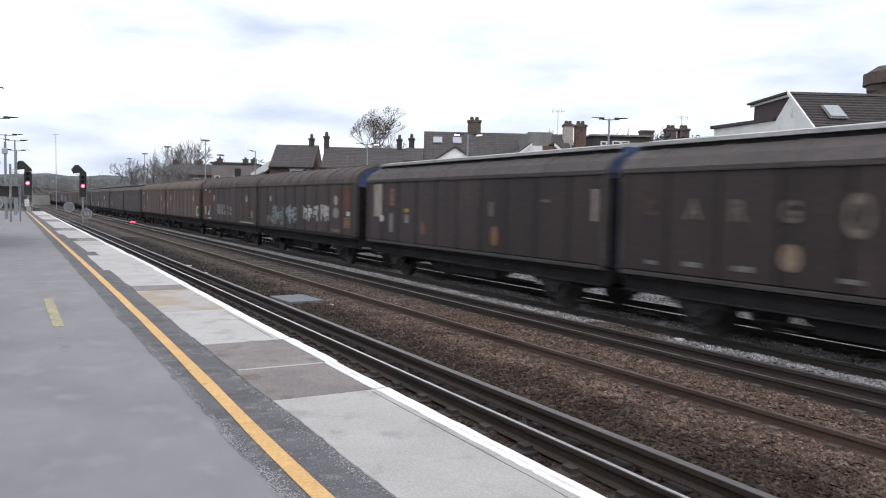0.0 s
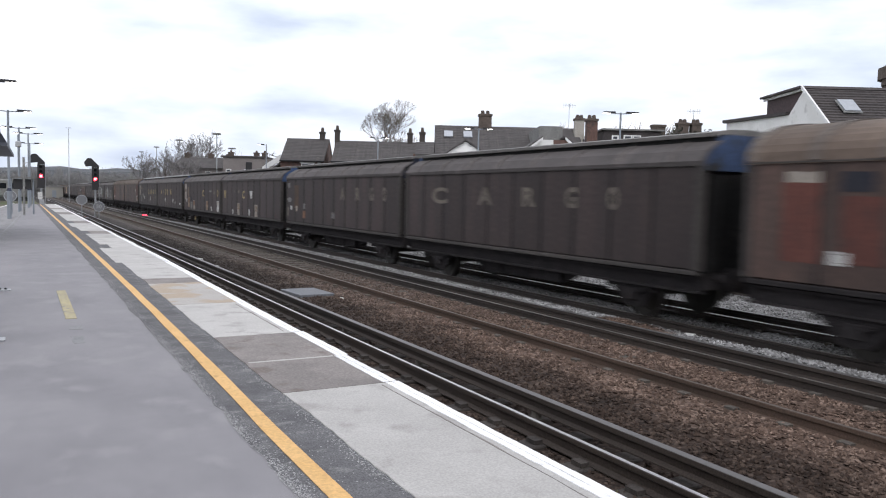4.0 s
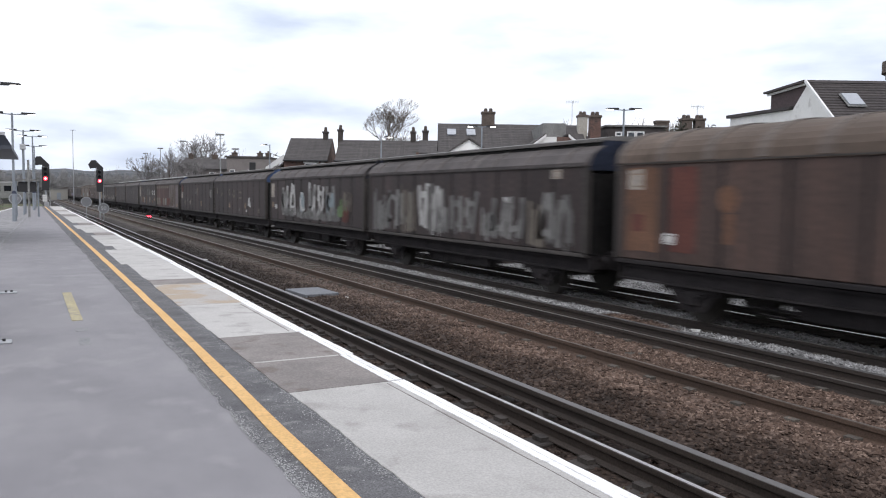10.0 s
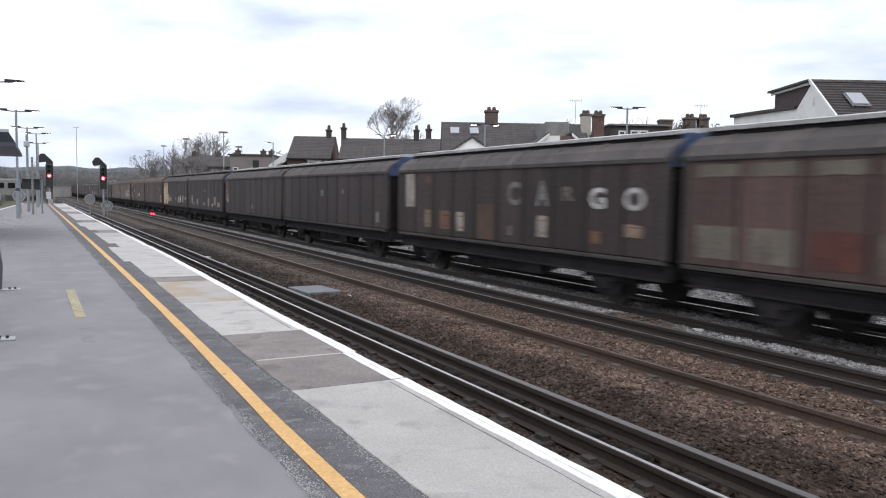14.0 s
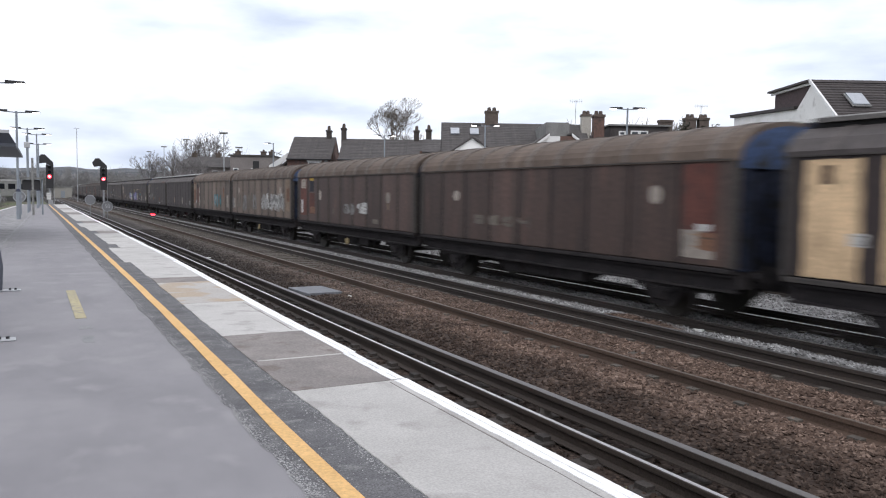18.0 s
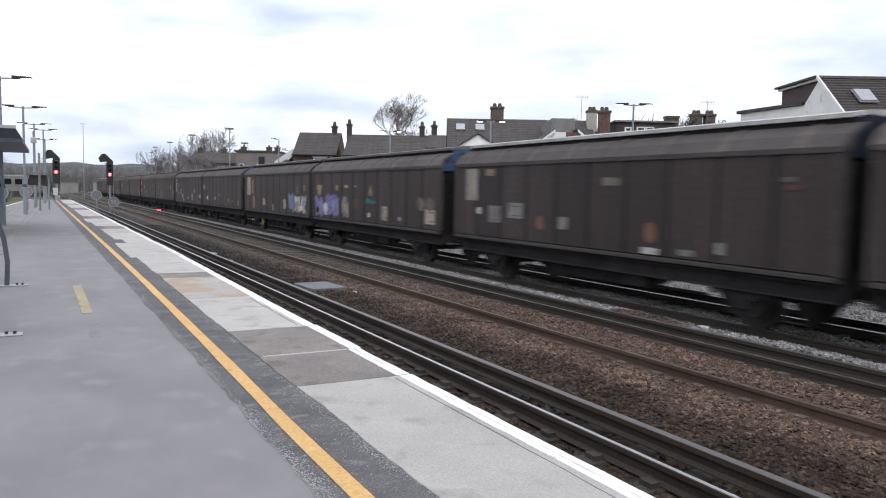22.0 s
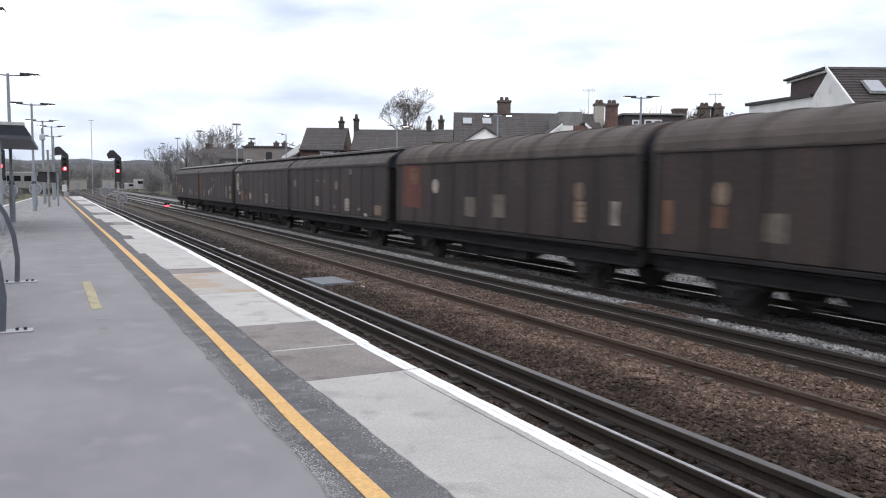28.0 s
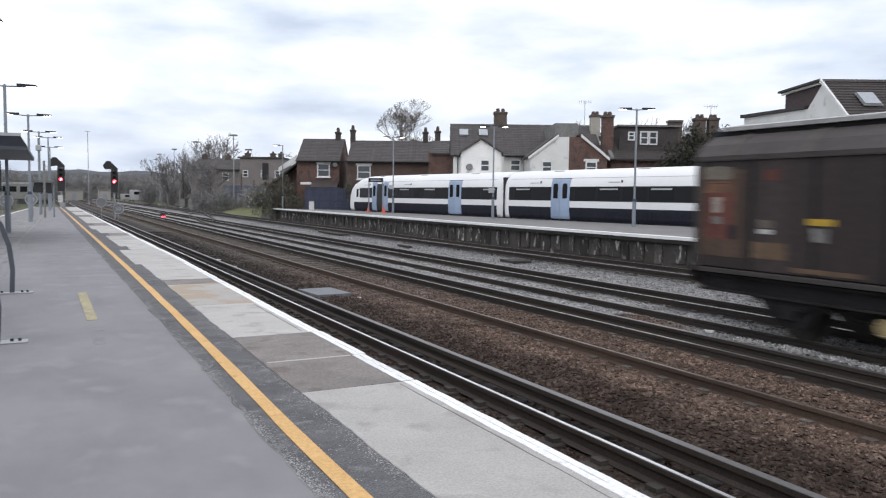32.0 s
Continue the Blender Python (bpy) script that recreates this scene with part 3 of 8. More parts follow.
def build_far_platform():
    th = empty("far_platform", pose(0, 0, 0), "island platform with grey paving, white edge and dark brick wall", "platform", kind="structure")
    y1 = 69.5
    back = lambda y: 25.15 - (y - 39.9) * 2.28 / 20.3 - 0.12 if y < 64 else 22.2
    part("paving", strip_mesh(lambda y: 18.75, back, -30, y1, 1.0, 0.0, 0.08), M["far_paving"], th)
    part("core", strip_mesh(lambda y: 18.95, lambda y: back(y) - 0.15, -30, y1, 2.0, -0.09, 1.1), M["brick_face"], th)
    part("white_edge", strip_mesh(lambda y: 18.60, lambda y: 19.0, -30, y1, 0.8, 0.012, 0.1), M["trim_bright"], th, "white painted concrete edge")
    part("ramp", prism([(y1, 0), (y1 + 5, -1.1), (y1, -1.1)], "x", 18.7, 22.0), M["far_paving"], th)
    # brick courses with pale lime-streaked piers along the face
    rng = random.Random(5)
    slab = box(-0.03, 0.03, -0.17, 0.17, 0.0, 0.62, bev=0.01)
    me = bpy.data.meshes.new("facing_panel")
    slab.to_mesh(me)
    slab.free()
    me.materials.append(M["face_panel"])
    y = 3.0
    while y < y1 - 0.5:
        ob = piece("facing_panel", me, pose(18.93, y, -1.0 + rng.random() * 0.12), th)
        ob.scale = (1, 0.8 + rng.random() * 0.9, 1.0 + rng.random() * 0.2)
        y += 0.50 + rng.random() * 0.55
    part("coping_soffit", box(18.72, 18.97, -30, y1, -0.22, -0.095), M["brick_face"], th)


M["trim_bright"] = mat("fresh_white_edge_paint", (0.74, 0.74, 0.73), (0.80, 0.80, 0.79), 1.2, 30, 0.7, 0.1, c3=(0.55, 0.54, 0.52), at3=0.70, fine_mix=0.06)
M["far_paving"] = mat("grey_platform_paving", (0.1720, 0.1660, 0.1634), (0.2150, 0.2081, 0.2030), 0.8, 30, 0.9, 0.2, fine_mix=0.15)
M["face_panel"] = mat("streaked_wall_facing", (0.040, 0.036, 0.032), (0.075, 0.067, 0.06), 2.2, 14, 0.95, 0.4, stretch=(1, 1.6, 0.5), c3=(0.40, 0.39, 0.37), at3=0.60, spread=0.6, fine_mix=0.4)
build_far_platform()


# ---- the goods train ----
PITCH, FRONT_GAP = 11.91, 11.25
RUN = [(0, 0.12), (2, 31.16), (4, 61.99), (6, 92.75), (8, 123.43), (10, 154.18), (12, 184.92), (14, 215.61), (16, 246.28), (18, 276.93),
       (20, 307.54), (22, 337.96), (24, 368.42), (26, 398.65), (28, 428.89), (30, 459.16), (32, 489.35)]
HALF = 5.605      # half of a wagon's body length
MARKED = 5.45     # half of the length that the painted marks are spread over
NUDGE = {1: -0.245, 0: 0.005}   # odd and even wagons stand close-coupled in pairs
BLUE_ENDS = {41, 40, 38, 36, 34, 32, 31, 30, 26, 25, 24, 23, 22, 20, 18, 16, 12, 10, 8, 6}
PALE_CAPS = {42, 41, 32, 31, 24, 23, 22, 21, 14, 13, 2, 1}
SIDE = 1.33       # half of its width over the doors

streak = (1.0, 2.2, 0.35)
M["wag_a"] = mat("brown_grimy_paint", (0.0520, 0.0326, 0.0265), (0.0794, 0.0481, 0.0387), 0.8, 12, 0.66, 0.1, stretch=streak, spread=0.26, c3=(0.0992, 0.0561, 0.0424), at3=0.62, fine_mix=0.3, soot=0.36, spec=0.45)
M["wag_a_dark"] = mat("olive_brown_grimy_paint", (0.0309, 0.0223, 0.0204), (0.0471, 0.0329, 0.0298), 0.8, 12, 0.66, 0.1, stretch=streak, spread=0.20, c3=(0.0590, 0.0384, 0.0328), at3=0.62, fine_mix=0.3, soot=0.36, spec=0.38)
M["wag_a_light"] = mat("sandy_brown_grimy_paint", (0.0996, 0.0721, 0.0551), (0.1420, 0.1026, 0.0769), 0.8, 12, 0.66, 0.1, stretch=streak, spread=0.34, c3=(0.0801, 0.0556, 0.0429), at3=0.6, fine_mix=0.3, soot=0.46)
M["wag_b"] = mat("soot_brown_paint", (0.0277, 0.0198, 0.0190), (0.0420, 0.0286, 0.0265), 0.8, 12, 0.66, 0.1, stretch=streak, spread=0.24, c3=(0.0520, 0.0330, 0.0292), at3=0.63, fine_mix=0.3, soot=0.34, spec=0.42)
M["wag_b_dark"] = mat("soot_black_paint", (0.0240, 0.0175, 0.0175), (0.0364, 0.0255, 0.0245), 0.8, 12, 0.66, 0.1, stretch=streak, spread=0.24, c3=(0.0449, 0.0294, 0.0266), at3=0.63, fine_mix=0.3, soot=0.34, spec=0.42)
M["wag_c"] = mat("patchy_faded_red_paint", (0.0520, 0.0310, 0.0278), (0.0887, 0.0754, 0.0749), 1.6, 12, 0.85, 0.1, stretch=(1, 3.0, 0.3), spread=0.45, c3=(0.0779, 0.0252, 0.0193), at3=0.56, fine_mix=0.2)
M["roof_a"] = mat("dusty_brown_roof", (0.0741, 0.0540, 0.0408), (0.1137, 0.0830, 0.0648), 0.7, 10, 0.85, 0.1, stretch=(0.4, 1.6, 0.4), c3=(0.1401, 0.1034, 0.0793), at3=0.62, spread=0.15, fine_mix=0.2)
M["roof_a_dark"] = mat("dusty_olive_roof", (0.0498, 0.0395, 0.0343), (0.0764, 0.0607, 0.0545), 0.7, 10, 0.85, 0.1, stretch=(0.4, 1.6, 0.4), c3=(0.0942, 0.0757, 0.0668), at3=0.62, spread=0.15, fine_mix=0.2)
M["wag_c_pale"] = mat("faded_grey_panel_paint", (0.1211, 0.1031, 0.1016), (0.1632, 0.1432, 0.1413), 1.6, 12, 0.85, 0.1, stretch=(1, 3.0, 0.3), spread=0.25, c3=(0.1053, 0.0653, 0.0574), at3=0.60, fine_mix=0.2)
M["wag_c_red"] = mat("faded_red_panel_paint", (0.0739, 0.0427, 0.0378), (0.0968, 0.0617, 0.0558), 1.6, 12, 0.85, 0.1, stretch=(1, 3.0, 0.3), spread=0.25, c3=(0.0660, 0.0408, 0.0378), at3=0.6, fine_mix=0.2)
# roof ribs, slightly paler than the roof between them
M["roof_rib"] = mat("dusty_roof_rib", (0.0917, 0.0748, 0.0650), (0.1200, 0.1002, 0.0867), 1.2, 12, 0.85, 0.1)
M["roof_rib_b"] = mat("dusty_grey_roof_rib", (0.0810, 0.0699, 0.0649), (0.1058, 0.0920, 0.0855), 1.2, 12, 0.85, 0.1)
M["roof_b"] = mat("dusty_grey_brown_roof", (0.0520, 0.0455, 0.0437), (0.0792, 0.0681, 0.0663), 0.7, 10, 0.8, 0.1, stretch=(0.4, 1.2, 0.4), c3=(0.1001, 0.0855, 0.0816), at3=0.64, spread=0.12, fine_mix=0.2)
# the pale cap carries the sky's reflection as colour, the dark one does not
M["ridge_pale"] = mat("pale_roof_cap", (0.34, 0.335, 0.33), (0.44, 0.435, 0.43), 0.6, 14, 0.6, 0.05, stretch=(1, 0.5, 1), c3=(0.22, 0.21, 0.20), at3=0.66)
M["ridge_dark"] = mat("sooty_roof_cap", (0.10, 0.095, 0.09), (0.16, 0.15, 0.14), 0.6, 14, 0.7, 0.05, stretch=(1, 0.5, 1))
# the recess below the roof cap has its shadow painted in
M["slot"] = plain("dark_roof_slot", (0.030, 0.029, 0.028), 0.9, spec=0.25)
M["end_blue"] = mat("grimy_blue_paint", (0.0263, 0.0510, 0.1148), (0.0391, 0.0731, 0.1573), 1.4, 14, 0.75, 0.1, c3=(0.0224, 0.0224, 0.0224), at3=0.58)
M["end_navy"] = mat("sooty_navy_paint", (0.012, 0.015, 0.026), (0.020, 0.026, 0.046), 1.4, 14, 0.85, 0.1, c3=(0.012, 0.012, 0.013), at3=0.55, spec=0.2)
M["end_dark"] = mat("black_grime", (0.0094, 0.0090, 0.0094), (0.0156, 0.0144, 0.0140), 2, 14, 0.85, 0.1, spec=0.15)
M["frame"] = mat("underframe_grime", (0.0216, 0.0197, 0.0205), (0.0334, 0.0296, 0.0299), 1.5, 20, 0.9, 0.2, c3=(0.0271, 0.0217, 0.0204), at3=0.66, spec=0.12)
M["lip"] = mat("body_lip_grime", (0.0347, 0.0303, 0.0280), (0.0536, 0.0464, 0.0420), 1.2, 20, 0.8, 0.1)
M["tread"] = plain("worn_wheel_steel", (0.0550, 0.0495, 0.0440), 0.5, 0.6)
for key, c in dict(cream=(0.42, 0.372, 0.32), tan=(0.29, 0.21, 0.15), orange=(0.225, 0.115, 0.068), red=(0.145, 0.05, 0.037), white=(0.62, 0.61, 0.585), moss=(0.13, 0.20, 0.09), yellow=(0.55, 0.36, 0.04), blue=(0.26, 0.34, 0.50), icy=(0.30, 0.36, 0.38), navy=(0.016, 0.018, 0.030), rust=(0.19, 0.125, 0.075), gold=(0.84, 0.60, 0.36), purple=(0.26, 0.21, 0.48), teal=(0.06, 0.22, 0.25), grey=(0.24, 0.235, 0.225), brown=(0.12, 0.075, 0.05), letter=(0.37, 0.285, 0.145), pale=(0.19, 0.165, 0.135)).items():
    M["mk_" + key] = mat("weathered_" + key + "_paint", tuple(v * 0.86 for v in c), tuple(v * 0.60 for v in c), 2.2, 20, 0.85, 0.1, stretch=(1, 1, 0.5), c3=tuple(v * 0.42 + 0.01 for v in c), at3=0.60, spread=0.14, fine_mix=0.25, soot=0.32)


def mesh_of(name, bm, *materials, smooth=False):
    me = bpy.data.meshes.new(name)
    bmesh.ops.recalc_face_normals(bm, faces=bm.faces[:])
    bm.to_mesh(me)
    bm.free()
    for m in materials:
        me.materials.append(m)
    if smooth:
        for p in me.polygons:
            p.use_smooth = True
    return me


def wagon_meshes():
    W = {}
    W["core"] = mesh_of("body", box(-1.27, 1.27, -HALF + 0.06, HALF - 0.06, 1.0, 3.03), M["wag_b"])
    arc = [(1.36 * math.cos(t), 3.02 + 0.70 * math.sin(t) ** 0.9) for t in [math.pi * k / 18 for k in range(19)]]
    W["roof_a"] = mesh_of("roof", prism(arc + [(-1.36, 2.97), (1.36, 2.97)], "y", -HALF - 0.04, HALF + 0.04), M["roof_a"])
    rib = [(x * 1.012, 3.02 + (z - 3.02) * 1.03 + 0.004) for x, z in arc]
    W["roof_rib"] = mesh_of("roof_rib", prism(rib + [(x * 0.98, z - 0.02) for x, z in arc[::-1]], "y", -0.09, 0.09), M["roof_rib"])
    slope = [(1.36, 2.99), (1.37, 3.06), (1.22, 3.24), (0.92, 3.40), (0.92, 3.30), (-0.92, 3.30), (-0.92, 3.40), (-1.22, 3.24), (-1.37, 3.06), (-1.36, 2.99)]
    bm = prism(slope, "y", -HALF - 0.04, HALF + 0.04)
    W["roof_b"] = mesh_of("roof", bm, M["roof_b"])
    W["roof_rib_b"] = mesh_of("roof_rib", prism([(-1.385, 3.065), (-1.23, 3.256), (-0.93, 3.416), (-0.93, 3.38), (-1.21, 3.22), (-1.36, 3.04)], "y", -0.05, 0.05), M["roof_rib"])
    W["slot"] = mesh_of("roof_slot", box(-0.86, 0.86, -HALF + 0.02, HALF - 0.02, 3.30, 3.50), M["slot"])
    cap = [(0.96, 3.475), (0.97, 3.535), (0.55, 3.60), (0, 3.625), (-0.55, 3.60), (-0.97, 3.535), (-0.96, 3.475)]
    W["cap"] = mesh_of("roof_cap", prism(cap, "y", -HALF + 0.12, HALF - 0.12), M["ridge_pale"])
    for n in (9, 10):
        w = 2 * HALF / n
        bm = box(-SIDE, -SIDE + 0.06, -w / 2 + 0.03, w / 2 - 0.03, 1.05, 2.99, bev=0.014)
        W["door%d" % n] = mesh_of("side_door", bm, M["wag_b"])
        W["rib%d" % n] = mesh_of("door_rib", box(-SIDE + 0.012, -SIDE + 0.05, -0.022, 0.022, 1.04, 2.985), M["frame"])
    W["lip"] = mesh_of("bottom_rail", box(-SIDE - 0.03, -SIDE + 0.1, -HALF, HALF, 0.965, 1.045, bev=0.01), M["lip"])
    W["eave"] = mesh_of("eave_rail", box(-SIDE - 0.035, -SIDE + 0.08, -HALF, HALF, 2.982, 3.004), M["lip"])
    W["post"] = mesh_of("corner_post", box(-SIDE - 0.03, -SIDE + 0.11, -0.06, 0.06, 1.04, 2.98, bev=0.01), M["lip"])
    # ends: a ribbed blue upper panel over a black lower one; outside of the panel faces +y
    top_a = [(1.27, 2.84)] + [(1.27 * math.cos(t), 3.0 + 0.64 * math.sin(t)) for t in [math.pi * k / 14 for k in range(15)]] + [(-1.27, 2.84)]
    W["end_top_a"] = mesh_of("end_panel", prism(top_a, "y", -0.03, 0.085), M["end_blue"])
    W["end_top_b"] = mesh_of("end_panel", prism([(1.27, 2.90), (1.27, 3.05), (1.18, 3.23), (0.9, 3.38), (0.86, 3.50), (-0.86, 3.50), (-0.9, 3.38), (-1.18, 3.23), (-1.27, 3.05), (-1.27, 2.90)], "y", -0.03, 0.085), M["end_blue"])
    ribbed = [(-1.27, -0.03), (1.27, -0.03), (1.27, 0.03)]
    for x in (1.1, 0.5, -0.5, -1.1):
        ribbed += [(x + 0.055, 0.03), (x + 0.045, 0.11), (x - 0.045, 0.11), (x - 0.055, 0.03)]
    W["end_low"] = mesh_of("end_wall", prism(ribbed + [(-1.27, 0.03)], "z", 1.0, 2.835), M["end_dark"])
    bm = box(-1.16, -1.06, -HALF + 0.02, HALF - 0.02, 0.66, 0.93)
    box(-1.26, -1.05, -HALF + 0.02, HALF - 0.02, 0.90, 0.945, bm)
    box(-1.26, -1.05, -HALF + 0.02, HALF - 0.02, 0.65, 0.685, bm)
    box(1.06, 1.16, -HALF + 0.02, HALF - 0.02, 0.66, 0.93, bm)
    for y in (-3.0, -1.0, 1.0, 3.0):
        box(-1.05, 1.05, y - 0.06, y + 0.06, 0.70, 0.90, bm)
    box(-1.2, 1.2, HALF - 0.06, HALF + 0.03, 0.72, 1.0, bm)
    box(-1.2, 1.2, -HALF - 0.03, -HALF + 0.06, 0.72, 1.0, bm)
    W["frame"] = mesh_of("underframe", bm, M["frame"])
    # suspension: guard plates, leaf spring, axle box, spring hangers (one side of one axle)
    bm = prism([(-0.62, 0.66), (0.62, 0.66), (0.30, 0.28), (0.18, 0.22), (-0.18, 0.22), (-0.30, 0.28)], "x", -1.12, -1.08)
    for k in range(5):
        box(-1.20, -1.12, -0.60 + 0.10 * k, 0.60 - 0.10 * k, 0.62 - 0.035 * k, 0.65 - 0.035 * k, bm)
    box(-1.22, -1.10, -0.13, 0.13, 0.34, 0.58, bm, bev=0.02)
    for y in (-0.62, 0.62):
        box(-1.21, -1.12, y - 0.03, y + 0.03, 0.54, 0.70, bm)
    W["gear"] = mesh_of("suspension", bm, M["frame"])
    bm = bmesh.new()
    for s in (-1, 1):
        ring((s * 0.755, 0, 0), 0.46, 0.0, 0.065, "x", 28, bm)
        ring((s * 0.70, 0, 0), 0.49, 0.30, 0.016, "x", 28, bm)
        ring((s * 0.80, 0, 0), 0.16, 0.0, 0.05, "x", 14, bm)
        for k in range(4):
            a = k * math.pi / 2
            ring((s * 0.822, 0.30 * math.cos(a), 0.30 * math.sin(a)), 0.045, 0.0, 0.006, "x", 8, bm)
    tube([(-1.1, 0, 0), (1.1, 0, 0)], 0.07, 10, bm)
    W["wheels"] = mesh_of("wheelset", bm, M["tread"])
    bm = tube([(0, 0, 0), (0, 0.30, 0)], 0.07, 12)
    ring((0, 0.36, 0), 0.20, 0.0, 0.03, "y", 18, bm)
    tube([(0, 0.29, 0), (0, 0.34, 0)], 0.055, 10, bm)
    W["buffer"] = mesh_of("buffer", bm, M["frame"])
    bm = tube([(-0.35, -0.55, 0.50), (-0.35, 0.55, 0.50)], 0.17, 14)
    box(-0.95, -0.55, 1.1, 1.75, 0.36, 0.66, bm, bev=0.02)
    box(-1.13, -1.07, -1.6, -0.9, 0.42, 0.66, bm)
    prism([(-2.25, 0.66), (-1.55, 0.40), (1.7, 0.36), (2.2, 0.66)], "x", -0.99, -0.96, bm)
    for y in (-1.5, -0.3, 0.9, 1.8):
        box(-1.02, -0.99, y - 0.03, y + 0.03, 0.38, 0.66, bm)
    tube([(-0.9, -2.9, 0.45), (-0.9, 2.9, 0.45)], 0.025, 6, bm)
    tube([(-1.1, 1.9, 0.62), (-1.22, 1.9, 0.40), (-1.22, 2.3, 0.40), (-1.1, 2.3, 0.62)], 0.018, 6, bm)
    W["brake"] = mesh_of("brake_gear", bm, M["frame"])
    bm = tube([(-1.22, -0.2, 0.60), (-1.24, -0.2, 0.28), (-1.24, 0.2, 0.28), (-1.22, 0.2, 0.60)], 0.018, 6)
    W["step"] = mesh_of("foot_step", bm, M["frame"])
    bm = ring((-1.235, 0, 0.46), 0.13, 0.0, 0.02, "x", 16)
    W["yellow_disc"] = mesh_of("hand_wheel", bm, M["mk_letter"])
    bm = tube([(0, -0.1, 0), (0, 0.42, -0.05)], 0.035, 8)
    box(-0.05, 0.05, 0.30, 0.45, -0.30, 0.02, bm)
    W["hook"] = mesh_of("coupling", bm, M["frame"])
    # the eaves lie 2.83 m over the rail, the arched roof rises to 3.50 m
    for key in ("core", "roof_a", "roof_rib", "roof_rib_b", "roof_b", "slot", "cap", "door9", "door10", "rib9", "rib10", "eave", "post", "end_top_a", "end_top_b", "end_low"):
        rise = 0.92 if key in ("roof_a", "roof_rib", "end_top_a") else 1.06
        for v in W[key].vertices:
            z = v.co.z
            v.co.z = 1.06 + (z - 1.05) * 1.77 / 1.94 if z < 2.99 else 2.83 + (z - 2.99) * rise
    return W


def letter_mesh(char, w, h):
    """One painted capital letter, w wide and h high, as a thin mesh in its own x-y plane."""
    cu = bpy.data.curves.new("letter", "FONT")
    cu.body, cu.size, cu.extrude, cu.offset = char, 1.0, 0.0025, 0.035
    tmp = bpy.data.objects.new("letter", cu)
    scene.collection.objects.link(tmp)
    me = bpy.data.meshes.new_from_object(tmp.evaluated_get(bpy.context.evaluated_depsgraph_get()))
    bpy.data.objects.remove(tmp)
    xs, ys = [v.co.x for v in me.vertices], [v.co.y for v in me.vertices]
    for v in me.vertices:
        v.co.x = (v.co.x - (min(xs) + max(xs)) / 2) / (max(xs) - min(xs)) * w
        v.co.y = (v.co.y - (min(ys) + max(ys)) / 2) / (max(ys) - min(ys)) * h
    return me


def ribbon(points, w, x0, bm):
    """A painted stroke along points (y, z), w wide, standing out to x0."""
    n = len(points)
    left, right = [], []
    for i, (y, z) in enumerate(points):
        (ya, za), (yb, zb) = points[max(0, i - 1)], points[min(n - 1, i + 1)]
        l = math.hypot(yb - ya, zb - za) or 1
        ny, nz = -(zb - za) / l * w / 2, (yb - ya) / l * w / 2
        left.append((y + ny, z + nz))
        right.append((y - ny, z - nz))
    for a in range(n - 1):
        prism([left[a], left[a + 1], right[a + 1], right[a]], "x", x0, 0, bm)


